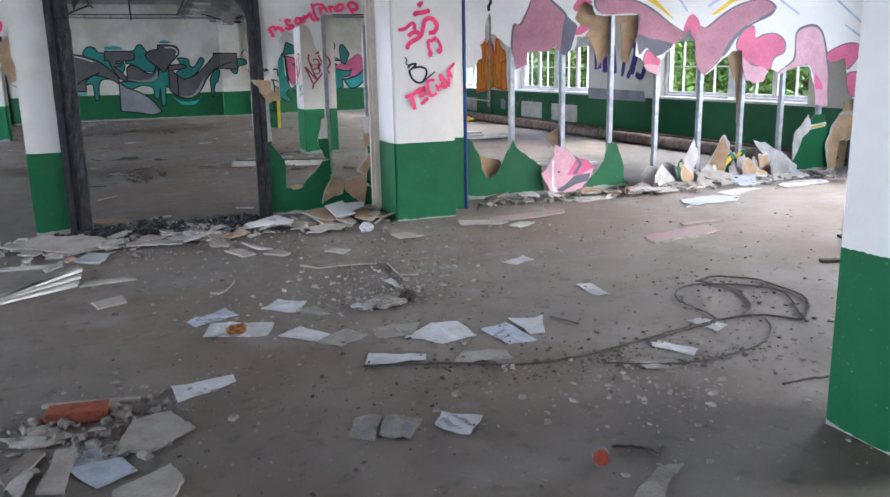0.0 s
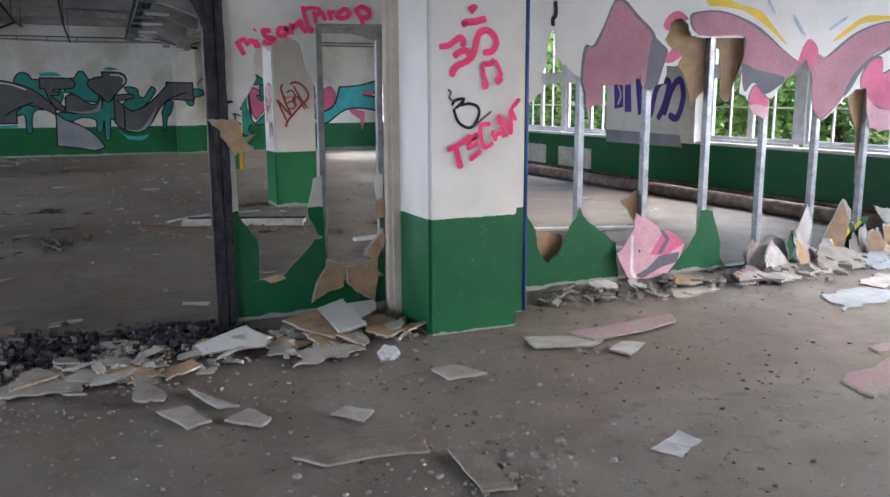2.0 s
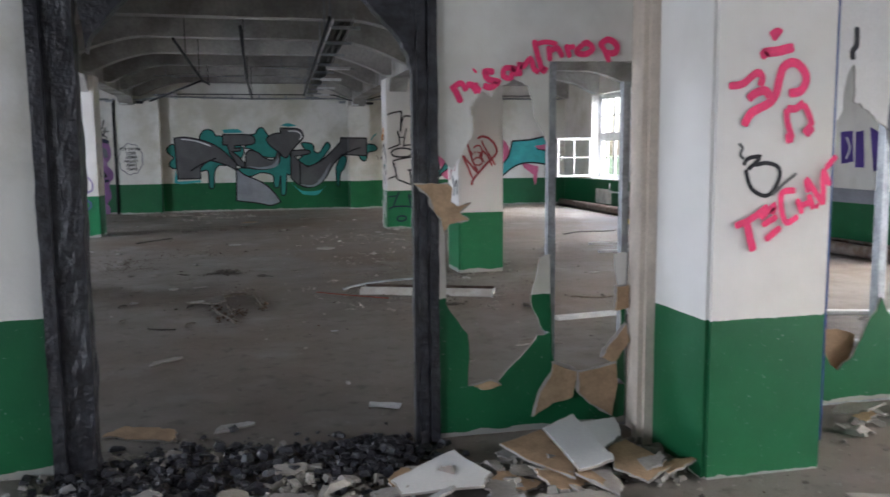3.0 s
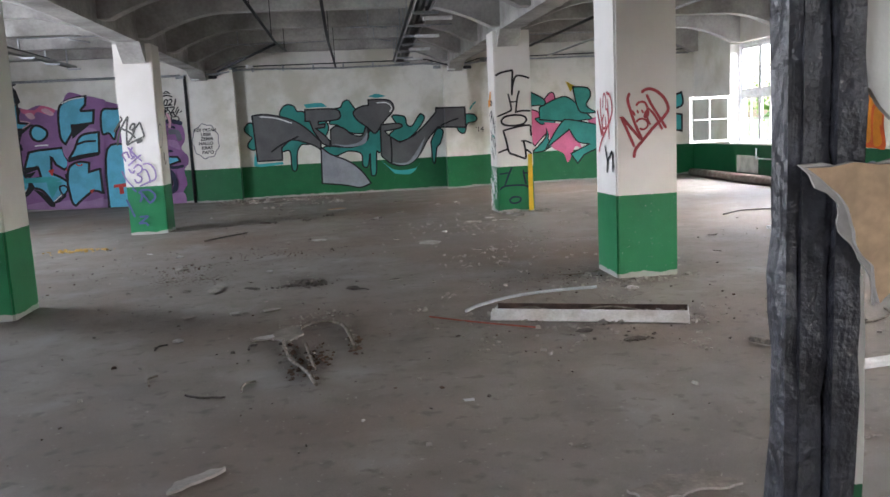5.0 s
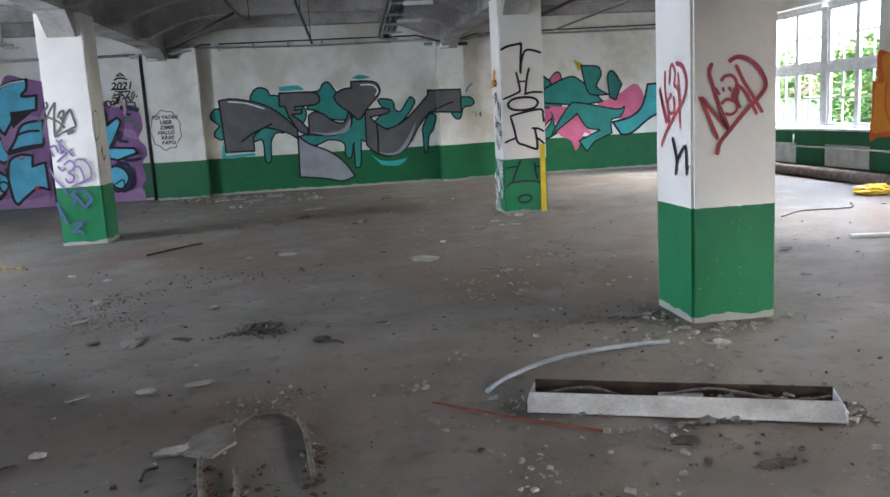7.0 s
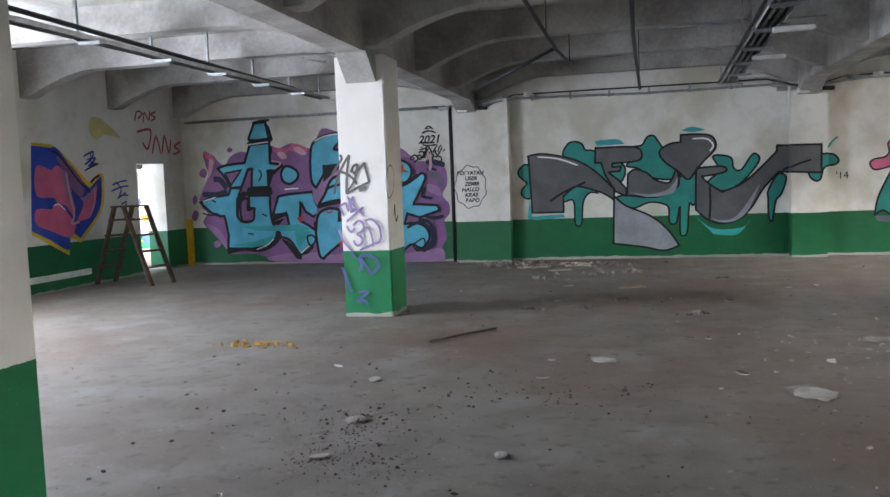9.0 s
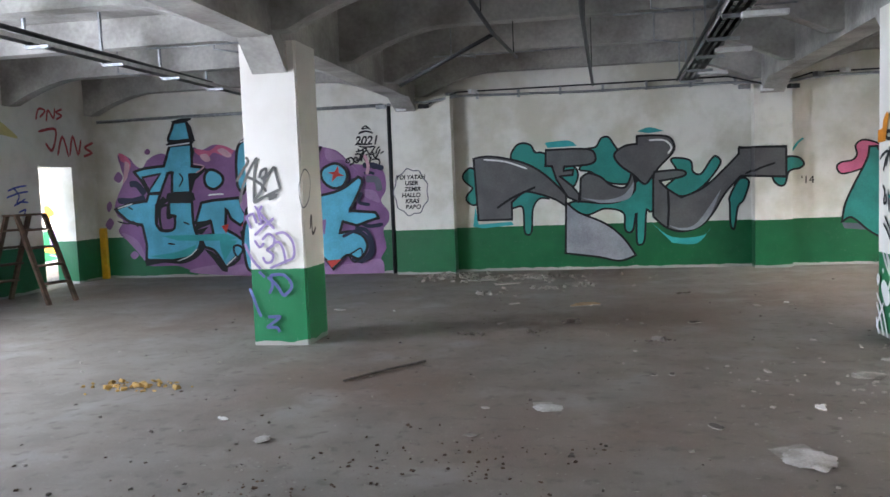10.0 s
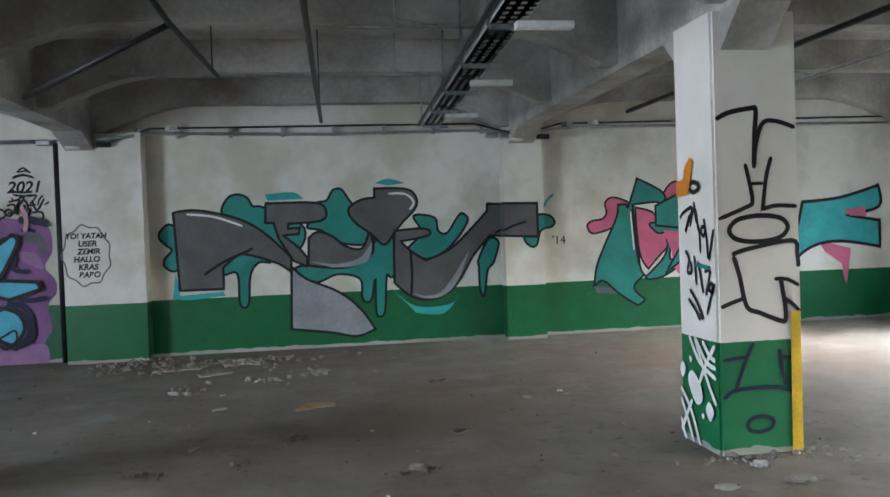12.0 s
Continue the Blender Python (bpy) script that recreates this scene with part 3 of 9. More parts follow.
prng = random.Random(4)
bm = bmesh.new()
box(bm, 2.985, 3.2, 7.8, 8.44, 0, TOP)
wall_pier = structure("wall_pier", bm, COLUMN_LOW, "white and green wall pier beside the column", "wall")
bm = bmesh.new()
box(bm, X0, -2.2, PY, PY + 0.1, 0, TOP)
box(bm, -2.2, X1, PY + 0.0125, PY + 0.1, 3.0, TOP)
box(bm, -1.0, -0.7, PY, PY + 0.1, 0, 3.0)
box(bm, -0.7, 1.23, PY - 0.03, PY + 0.1, 2.55, 3.0)
wall_partition = structure("wall_partition", bm, WALL, "gypsum board partition, kicked through and painted with pink graffiti", "wall")
UPPER = [(3.2, 3.0), (3.2, 1.47), (3.47, 1.50), (3.60, 1.53), (3.66, 1.58), (3.64, 1.73), (3.70, 1.82), (3.74, 2.05), (3.765, 2.06), (3.77, 1.85), (3.84, 1.81), (3.91, 1.77), (4.03, 1.67), (4.08, 1.45), (4.23, 1.49), (4.23, 1.64), (4.50, 1.65), (4.60, 1.74), (4.64, 1.62), (4.70, 1.60), (4.84, 1.66), (4.86, 1.80), (4.98, 1.81), (5.02, 1.90), (4.91, 1.94), (4.83, 2.01), (4.88, 2.14), (4.97, 2.19), (5.06, 2.16), (5.11, 2.05), (5.22, 2.04), (5.70, 2.05), (5.69, 1.78), (5.67, 1.58), (5.80, 1.50), (5.83, 1.41), (6.02, 1.35), (6.03, 1.53), (6.11, 1.60), (6.35, 1.81), (6.45, 1.88), (6.52, 1.76), (6.58, 1.43), (6.70, 1.33), (6.84, 1.40), (6.97, 1.53), (7.10, 1.61), (7.25, 1.63), (7.34, 1.25), (7.47, 1.20), (7.62, 1.22), (7.71, 1.38), (7.90, 1.31), (7.98, 1.34), (8.23, 1.41), (8.36, 1.41), (8.45, 1.23), (8.53, 0.89), (8.75, 0.88), (8.72, 1.44), (8.98, 1.50), (9.10, 1.02), (9.30, 0.94), (9.49, 0.9), (9.49, 3.0)]
MURAL = []
for colour, edge, pts in (
        ("rose", 0.03, [(4.08, 1.44), (4.04, 1.68), (4.07, 1.93), (4.15, 1.94), (4.22, 2.06), (4.35, 2.31), (4.55, 2.17), (4.71, 2.03), (4.67, 1.86), (4.63, 1.62), (4.41, 1.62), (4.23, 1.62), (4.23, 1.44)]),
        ("slate", 0, [(4.71, 2.03), (4.81, 1.98), (4.87, 1.92), (4.83, 1.80), (4.76, 1.62), (4.66, 1.62), (4.67, 1.86)]),
        ("pink", 0, [(4.81, 2.13), (4.87, 2.22), (4.97, 2.25), (5.07, 2.19), (4.98, 2.16), (4.87, 2.09)]),
        ("pink", 0, [(4.84, 1.85), (4.98, 2.01), (5.08, 1.97), (5.02, 1.89), (4.91, 1.83)]),
        ("rose", 0.03, [(5.11, 2.21), (5.27, 2.25), (5.46, 2.25), (5.69, 2.19), (5.93, 2.08), (6.14, 1.96), (6.35, 1.86), (6.45, 1.88), (6.28, 1.67), (5.95, 1.73), (5.69, 1.83), (5.70, 2.06), (5.22, 2.06)]),
        ("slate", 0, [(5.69, 1.83), (5.87, 1.78), (6.19, 1.72), (6.10, 1.62), (5.95, 1.57), (5.83, 1.67), (5.73, 1.59), (5.69, 1.73)]),
        ("pink", 0.015, [(5.79, 1.53), (5.85, 1.64), (5.97, 1.55), (6.05, 1.51), (6.02, 1.42), (5.83, 1.47)]),
        ("light rose", 0, [(5.82, 1.48), (6.04, 1.44), (6.04, 1.33), (5.82, 1.38)]),
        ("rose", 0.03, [(6.37, 1.85), (6.57, 1.93), (6.69, 1.90), (6.81, 1.96), (7.07, 2.12), (7.33, 2.21), (7.55, 2.24), (7.69, 2.19), (7.74, 2.12), (7.57, 2.04), (7.30, 1.93), (7.13, 1.81), (7.00, 1.66), (6.92, 1.53), (6.76, 1.39), (6.63, 1.33), (6.56, 1.47), (6.52, 1.76)]),
        ("slate", 0, [(7.74, 2.12), (7.68, 2.04), (7.39, 1.93), (7.17, 1.78), (7.05, 1.62), (6.95, 1.54), (7.04, 1.72), (7.23, 1.88), (7.48, 2.00)]),
        ("pink", 0, [(6.35, 1.85), (6.41, 2.02), (6.49, 2.06), (6.58, 1.98), (6.58, 1.88), (6.48, 1.80)]),
        ("pink", 0.02, [(7.18, 1.73), (7.30, 1.88), (7.44, 1.90), (7.47, 1.76), (7.58, 1.80), (7.77, 1.82), (7.93, 1.73), (7.93, 1.59), (7.77, 1.52), (7.72, 1.38), (7.61, 1.40), (7.42, 1.46), (7.31, 1.49), (7.21, 1.59)]),
        ("light rose", 0, [(7.25, 1.54), (7.42, 1.44), (7.67, 1.38), (7.64, 1.19), (7.49, 1.18), (7.33, 1.22)]),
        ("light rose", 0.035, [(8.14, 1.52), (8.13, 1.80), (8.26, 1.89), (8.44, 1.90), (8.56, 1.80), (8.64, 1.58), (8.71, 1.29), (8.75, 0.87), (8.51, 0.88), (8.48, 1.22), (8.36, 1.43), (8.19, 1.37), (8.00, 1.29), (7.88, 1.33), (8.04, 1.43)]),
        ("pink", 0, [(8.49, 1.30), (8.58, 1.22), (8.65, 1.10), (8.51, 1.12)]),
        ("pink", 0.02, [(8.69, 1.57), (8.96, 1.67), (9.17, 1.68), (9.26, 1.61), (9.21, 1.50), (9.05, 1.36), (8.98, 1.46), (8.73, 1.45)]),
        ("pink", 0.02, [(9.06, 1.28), (9.32, 1.29), (9.53, 1.16), (9.59, 1.01), (9.52, 0.90), (9.30, 0.98), (9.13, 1.02)]),
        ("yellow", 0, [(5.27, 2.40), (5.42, 2.40), (5.61, 2.33), (5.85, 2.29), (6.01, 2.17), (6.20, 2.00), (5.93, 2.16), (5.69, 2.27), (5.46, 2.30), (5.27, 2.31)]),
        ("yellow", 0, [(6.76, 2.05), (6.91, 2.16), (7.14, 2.28), (7.37, 2.30), (7.64, 2.29), (7.37, 2.25), (7.10, 2.21), (6.89, 2.09)])):
    shape = curve_through([Vector(p) for p in pts], 4, True)
    if edge:
        MURAL.append(("slate", enlarged(shape, edge)))
    MURAL.append((colour, shape))
painted_board("board", ragged(UPPER, 0.018, 2, prng, keep=(0, 30, 63, 64)), MURAL, on_y(PY + 0.0125), 0.0125, WHITE_BOARD, PAPER_BACK, wall_partition, "white board with pink and grey graffiti, torn lower edge")
for pts, mural in (
        ([(3.2, 0.02), (3.2, 0.72), (3.50, 0.70), (3.62, 0.50), (3.66, 0.32), (3.75, 0.22), (3.85, 0.30), (3.95, 0.51), (4.04, 0.66), (4.13, 0.53), (4.27, 0.43), (4.41, 0.34), (4.45, 0.02)], []),
        ([(4.99, 0.02), (5.12, 0.18), (5.27, 0.36), (5.31, 0.56), (5.44, 0.55), (5.53, 0.32), (5.56, 0.11), (5.64, 0.02)], []),
        ([(6.92, 0.02), (7.14, 0.17), (7.36, 0.37), (7.45, 0.37), (7.34, 0.19), (7.34, 0.02)], [("yellow", [(7.0, 0.12), (7.3, 0.36), (7.36, 0.32), (7.1, 0.1)])]),
        ([(8.13, 0.02), (8.22, 0.2), (8.32, 0.43), (8.40, 0.61), (8.54, 0.77), (8.72, 0.76), (8.83, 0.40), (9.03, 0.16), (8.9, 0.02)], [("white", [(8.4, 0.62), (8.76, 0.66), (8.74, 0.6), (8.42, 0.56)]), ("yellow", [(8.42, 0.6), (8.74, 0.64), (8.72, 0.61), (8.44, 0.57)])])):
    painted_board("board", ragged(pts, 0.015, 2, prng), mural, on_y(PY + 0.0125), 0.0125, WALL, PAPER_BACK, wall_partition, "green board remnant")
fallen_panel = painted_board("broken_board", ragged([(4.56, 0.59), (4.67, 0.54), (4.82, 0.43), (5.01, 0.36), (5.09, 0.28), (5.01, 0.13), (4.90, 0.03), (4.71, 0.005), (4.53, 0.02), (4.46, 0.11), (4.38, 0.26), (4.48, 0.36), (4.55, 0.46)], 0.012, 2, prng), [("pink", [(4.72, 0.22), (4.86, 0.42), (5.02, 0.36), (5.09, 0.29), (4.9, 0.2)]), ("slate", [(4.55, 0.04), (4.7, 0.1), (4.82, 0.2), (5.04, 0.22), (5.02, 0.13), (4.85, 0.1), (4.66, 0.02)]), ("slate", [(4.8, 0.22), (4.88, 0.34), (4.79, 0.46), (4.83, 0.45), (4.93, 0.34), (4.85, 0.22)]), ("white", [(4.52, 0.08), (4.52, 0.4), (4.545, 0.4), (4.55, 0.1), (4.6, 0.03), (4.56, 0.03)]), ("black", [(4.6, 0.27), (4.62, 0.27), (4.62, 0.25), (4.6, 0.25)])], on_y(PY - 0.05), 0.0125, PAINT["light rose"], PAPER_BACK, None)
tagged(fallen_panel, "pink painted piece of gypsum board leaning on the partition", "board")
for pts in ([(4.8, 2.3), (5.78, 2.15), (5.76, 1.85), (5.62, 1.5), (5.52, 1.55), (5.50, 1.95), (5.36, 2.0), (5.33, 1.6), (5.20, 1.45), (5.12, 1.72), (4.92, 1.9)], [(9.02, 0.02), (9.07, 0.4), (9.14, 0.9), (9.34, 0.95), (9.26, 0.4), (9.22, 0.02)], [(7.08, 1.6), (7.34, 1.68), (7.38, 1.1), (7.3, 0.7), (7.26, 1.2)], [(3.58, 0.54), (3.74, 0.46), (3.92, 0.42), (3.88, 0.25), (3.78, 0.12), (3.64, 0.2)], [(4.5, 0.68), (4.74, 0.8), (4.73, 0.6), (4.82, 0.48), (4.66, 0.5), (4.58, 0.6)]):
    painted_board("board", ragged(pts, 0.015, 2, prng), [], on_y(PY + 0.09), 0.0125, PAPER_BACK, WHITE_BOARD, wall_partition, "brown torn back board")
for i in range(9):
    x = 4.045 + 0.657 * i
    bm = boxes((x - 0.025, x + 0.025, PY + 0.014, PY + 0.016, 0, 3.0), (x - 0.025, x - 0.023, PY + 0.016, PY + 0.075, 0, 3.0), (x - 0.025, x + 0.025, PY + 0.075, PY + 0.077, 0, 3.0))
    part("stud", bm, ZINC, wall_partition, "galvanised steel stud")
part("floor_track", boxes((3.2, 9.5, PY + 0.012, PY + 0.09, 0.0, 0.02)), ZINC, wall_partition)
# panel between the burnt doorway and the column
painted_board("board", ragged([(1.2, 3.0), (1.22, 1.58), (1.32, 1.48), (1.38, 1.57), (1.44, 1.68), (1.42, 1.81), (1.49, 1.89), (1.54, 1.86), (1.57, 1.91), (1.66, 1.96), (1.74, 1.92), (1.78, 1.75), (1.83, 1.68), (1.86, 1.6), (1.86, 2.05), (2.34, 2.06), (2.34, 3.0)], 0.008, 2, prng, keep=(0, 13, 14, 15, 16)), [], on_y(DY + 0.0125), 0.0125, WALL, PAPER_BACK, wall_partition, "white board with a torn hole")
painted_board("board", ragged([(1.22, 1.22), (1.27, 1.2), (1.28, 0.76), (1.40, 0.59), (1.40, 0.30), (1.55, 0.29), (1.70, 0.44), (1.80, 0.56), (1.88, 0.57), (1.90, 0.40), (2.05, 0.3), (2.33, 0.24), (2.33, 0.02), (1.2, 0.02)], 0.01, 2, prng, keep=(11, 12, 13)), [], on_y(DY + 0.0125), 0.0125, WALL, PAPER_BACK, wall_partition, "green board with a torn upper edge")
painted_board("board", ragged([(1.81, 0.99), (1.87, 1.01), (1.88, 0.56), (1.83, 0.59), (1.77, 0.71), (1.76, 0.77)], 0.006, 2, prng), [], on_y(DY + 0.0125), 0.0125, WALL, PAPER_BACK, wall_partition, "white and green board remnant on the stud")
painted_board("board", ragged([(2.25, 1.0), (2.33, 1.0), (2.33, 0.24), (2.27, 0.3), (2.3, 0.6)], 0.01, 2, prng), [], on_y(DY + 0.0125), 0.0125, WALL, PAPER_BACK, wall_partition, "green board remnant by the trim")
for pts, dy in (([(1.87, 0.41), (2.02, 0.35), (2.00, 0.20), (1.88, 0.17), (1.77, 0.10), (1.80, 0.22), (1.86, 0.33)], 0.045), ([(2.02, 0.35), (2.24, 0.39), (2.26, 0.28), (2.24, 0.07), (2.10, 0.16), (2.03, 0.23)], 0.055),
                ([(2.20, 0.48), (2.30, 0.61), (2.33, 0.51), (2.25, 0.38), (2.17, 0.42)], 0.04), ([(2.25, 0.82), (2.32, 0.83), (2.33, 0.70), (2.25, 0.68)], 0.04), ([(1.42, 0.31), (1.48, 0.28), (1.58, 0.3), (1.52, 0.33)], 0.02),
                ([(1.10, 1.41), (1.27, 1.41), (1.30, 1.38), (1.29, 1.31), (1.33, 1.29), (1.40, 1.31), (1.34, 1.26), (1.39, 1.22), (1.33, 1.21), (1.29, 1.20), (1.26, 1.16), (1.24, 1.23), (1.20, 1.28), (1.18, 1.34)], 0.085)):
    tilt = Matrix.Translation((pts[0][0], pts[0][1], 0)) @ pose(0, 0, 0, 7, 0, 0) @ Matrix.Translation((-pts[0][0], -pts[0][1], 0))
    rim = ragged(enlarged([Vector(p) for p in pts], 0.008), 0.012, 2, prng)
    painted_board("torn_edge", rim, [], on_y(DY - dy + 0.012) @ tilt, 0.006, BOARD, WHITE_BOARD, wall_partition, "crumbled gypsum edge")
    painted_board("torn_flap", ragged(pts, 0.006, 2, prng), [], on_y(DY - dy) @ tilt, 0.01, PAPER_BACK, WHITE_BOARD, wall_partition, "torn brown board flap")
part("stud", boxes((1.862, 1.905, DY + 0.013, DY + 0.06, 0, 2.06)), ZINC, wall_partition, "galvanised steel stud")
part("stud", boxes((2.3, 2.34, DY + 0.013, DY + 0.06, 0, 1.95)), ZINC, wall_partition)
# torn board beside the stub left of the doorway
painted_board("board", ragged([(-2.2, 3.0), (-2.2, 2.05), (-1.8, 1.95), (-1.5, 1.9), (-1.26, 1.86), (-1.17, 1.82), (-1.12, 1.83), (-1.06, 1.86), (-1.0, 1.95), (-1.0, 3.0)], 0.015, 2, prng, keep=(0, 8, 9)), [], on_y(PY + 0.0125), 0.0125, WALL, PAPER_BACK, wall_partition, "white board with torn brown edge")
painted_board("board", ragged([(-2.2, 0.02), (-2.2, 0.4), (-1.8, 0.25), (-1.5, 0.1), (-1.35, 0.02)], 0.02, 2, prng, keep=(0, 4)), [], on_y(PY + 0.0125), 0.0125, WALL, PAPER_BACK, wall_partition, "green board remnant")
painted_board("torn_flap", ragged([(-1.17, 1.83), (-1.09, 1.80), (-1.02, 1.86), (-1.0, 1.62), (-1.0, 1.46), (-1.05, 1.44), (-1.09, 1.54), (-1.12, 1.68)], 0.012, 2, prng), [], on_y(PY - 0.004), 0.008, PAPER_BACK, WHITE_BOARD, wall_partition, "torn brown board flap")
coats([
    ("L", "neon pink", 0.04, [(-1.34, 1.90), (-1.28, 1.99), (-1.25, 1.92)]),
    ("L", "neon pink", 0.035, [(-1.24, 1.92), (-1.22, 1.99), (-1.18, 1.99), (-1.17, 1.94)]),
    ("L", "neon pink", 0.035, [(-1.08, 2.0), (-1.13, 2.0), (-1.13, 1.95), (-1.07, 1.97), (-1.09, 1.9), (-1.16, 1.88)]),
    ("L", "neon pink", 0.05, [(-1.3, 2.14), (-1.24, 2.13)]),
    ("F", "black", 0, [(-1.13, 2.15), (-1.10, 2.16), (-1.06, 2.12), (-1.07, 2.09), (-1.11, 2.12)]),
], on_y(PY), wall_partition, "graffiti", "end of a neon pink handwritten word")


def rough_bar(x0, x1, y0, y1, z0, z1, amp, seed, n=34):
    """An upright burnt bar with an eaten surface."""
    bm = bmesh.new()
    rings = []
    k = 4
    for i in range(n + 1):
        z = z0 + (z1 - z0) * i / n
        ring = []
        for j in range(4 * k):
            s, u = divmod(j, k)
            u /= k
            p = ((x0 + (x1 - x0) * u, y0), (x1, y0 + (y1 - y0) * u), (x1 - (x1 - x0) * u, y1), (x0, y1 - (y1 - y0) * u))[s]
            q = Vector((p[0], p[1], z))
            d = noise.noise(q * 9 + Vector((seed, 0, 0))) + 0.6 * noise.noise(q * 27 + Vector((0, seed, 0)))
            o = Vector((q.x - (x0 + x1) / 2, q.y - (y0 + y1) / 2, 0)).normalized()
            ring.append(bm.verts.new(q + o * d * amp))
        rings.append(ring)
    for a, b in zip(rings, rings[1:]):
        for j in range(4 * k):
            bm.faces.new((a[j], a[(j + 1) % (4 * k)], b[(j + 1) % (4 * k)], b[j]))
    bm.faces.new(rings[0][::-1]), bm.faces.new(rings[-1])
    return bm


door_frame = tagged(thing("door_frame", "charred black door frame without a door leaf", "door frame", pose(0.3, 8.12, 0)), kind="structure")
INV = Matrix.Translation((-0.3, -8.12, 0))
for x0, x1, y0, y1, a, sd in ((-0.7, -0.64, 8.28, 8.44, 0.008, 1), (-0.645, -0.59, 8.31, 8.4, 0.014, 2), (-0.59, -0.5, 8.3, 8.42, 0.018, 3),
                              (1.105, 1.13, 8.31, 8.37, 0.01, 4), (1.13, 1.18, 8.305, 8.38, 0.01, 5), (1.185, 1.235, 8.29, 8.39, 0.007, 6)):
    part("jamb", rough_bar(x0, x1, y0, y1, 0, 2.58, a, sd), CHAR, door_frame).matrix_parent_inverse = INV
bm = rough_bar(8.28, 8.42, -2.62, -2.46, -0.6, 1.24, 0.03, 9)
bm.transform(Matrix(((0, 0, 1, 0), (1, 0, 0, 0), (0, -1, 0, 0), (0, 0, 0, 1))))
part("head", bm, CHAR, door_frame).matrix_parent_inverse = INV
for pts in ([(-0.45, 2.05), (-0.36, 2.2), (-0.12, 2.44), (-0.05, 2.58), (-0.5, 2.58)], [(1.1, 2.0), (1.0, 2.2), (0.78, 2.42), (0.72, 2.58), (1.15, 2.58)]):
    bm = bmesh.new()
    slab(bm, ragged(pts, 0.02, 3, prng), on_y(8.4), 0.09)
    part("corner_brace", finish(bm), CHAR, door_frame).matrix_parent_inverse = INV
trim = part("trim", boxes((2.285, 2.338, 8.01, 8.1, 0, 2.98), (2.255, 2.285, 8.03, 8.09, 0, 2.98), (2.338, 2.42, 8.102, 8.33, 0, 2.98)), CREAM)
tagged(trim, "cream painted vertical trim beside the column", "trim", kind="structure")
bm = bmesh.new()
tube(bm, [(3.235, 7.86, 0), (3.235, 7.86, 1.5), (3.235, 7.86, TOP - 0.3)], 0.028, 10)
conduit = part("conduit_pipe", bm, BLUE)
tagged(conduit, "blue painted vertical pipe on the wall pier", "pipe")

# ---- services under the ceiling ----
def bar(name, pts, r, mat, label, category, n=6):
    bm = bmesh.new()
    tube(bm, pts, r, n)
    return tagged(part(name, bm, mat), label, category)


def cable_tray(x, y0, y1, z, w, label, turn=0.0):
    t = thing("cable_tray", label, "cable tray", pose(x, y0, z, 0, 0, turn))
    bm = bmesh.new()
    n = int((y1 - y0) / 0.12)
    box(bm, -w / 2, -w / 2 + 0.004, 0, y1 - y0, 0, 0.05), box(bm, w / 2 - 0.004, w / 2, 0, y1 - y0, 0, 0.05)
    part("side_rail", bm, TRAY, t)
    # slotted plate: every second field between the cross webs is open
    us = [-w / 2 + 0.004 + (w - 0.008) * k / 6 for k in range(7)]
    bm = bmesh.new()
    grid = [[bm.verts.new((u, i * 0.06, 0.002)) for u in us] for i in range(2 * n)]
    for i in range(2 * n - 1):
        for k in range(6):
            if not (i % 2 and k % 2):
                bm.faces.new((grid[i][k], grid[i][k + 1], grid[i + 1][k + 1], grid[i + 1][k]))
    bmesh.ops.solidify(bm, geom=bm.faces[:], thickness=0.003)
    part("perforated_base", bm, TRAY, t)
    for k in range(int((y1 - y0) / 1.4) + 1):
        y = 0.3 + 1.4 * k
        if y < y1 - y0:
            part("hanger", boxes((-w / 2 - 0.03, -w / 2 - 0.005, y, y + 0.04, -0.02, TOP - z - 0.01), (-w / 2 - 0.005, w / 2 + 0.1, y, y + 0.04, -0.045, -0.01)), ZINC, t)
    return t


cable_tray(1.41, 14.0, 27.2, 3.11, 0.25, "galvanised perforated cable tray hung below the ribs", -2.25)
cable_tray(-5.45, 15.0, 26.6, 3.22, 0.16, "galvanised cable tray with hangers")
bar("ceiling_cable", [(-5.4, 15.0, 3.36), (-5.42, 18.8, 3.34), (-5.5, 22.0, 3.33), (-5.5, 25.2, 3.3)], 0.03, DARK_METAL, "thick dark blue-black cable bundle on the tray", "cable")
bar("pipe", [(1.24, 14.0, 3.15), (1.55, 21.8, 3.15), (1.76, 27.2, 3.15)], 0.02, DARK_METAL, "thin dark pipe beside the cable tray", "pipe")
bar("rod", [(-0.6, 15.0, 3.0), (-0.58, 20.94, 3.0), (-0.55, 23.2, 3.1)], 0.02, DARK_METAL, "dark steel rod hung below the ceiling", "rod")
bar("rod", [(-0.58, 20.94, 3.0), (-1.62, 21.4, 2.62)], 0.02, DARK_METAL, "dark steel rod slanting below the ceiling", "rod")
bar("rod", [(0.22, 14.0, 3.02), (0.26, 20.0, 2.95), (0.37, 24.8, 2.89)], 0.022, DARK_METAL, "dark steel rod hung below the ceiling", "rod")
bar("wall_pipe", [(-3.2, 27.3, 3.02), (-2.4, 26.95, 3.0), (-1.9, 27.3, 3.1), (0.5, 27.36, 3.06), (2.6, 27.36, 3.08), (3.3, 27.0, 3.0), (4.2, 27.3, 3.1), (9.3, 27.35, 3.1)], 0.022, ZINC, "grey conduit pipe along the top of the wall", "pipe")
bar("wall_pipe", [(-2.5, 27.0, 2.93), (-1.95, 27.3, 3.17), (2.6, 27.38, 3.18), (3.2, 27.0, 2.96), (3.9, 27.35, 3.16), (9.3, 27.38, 3.2)], 0.014, DARK_METAL, "thin dark cable along the top of the wall", "cable")
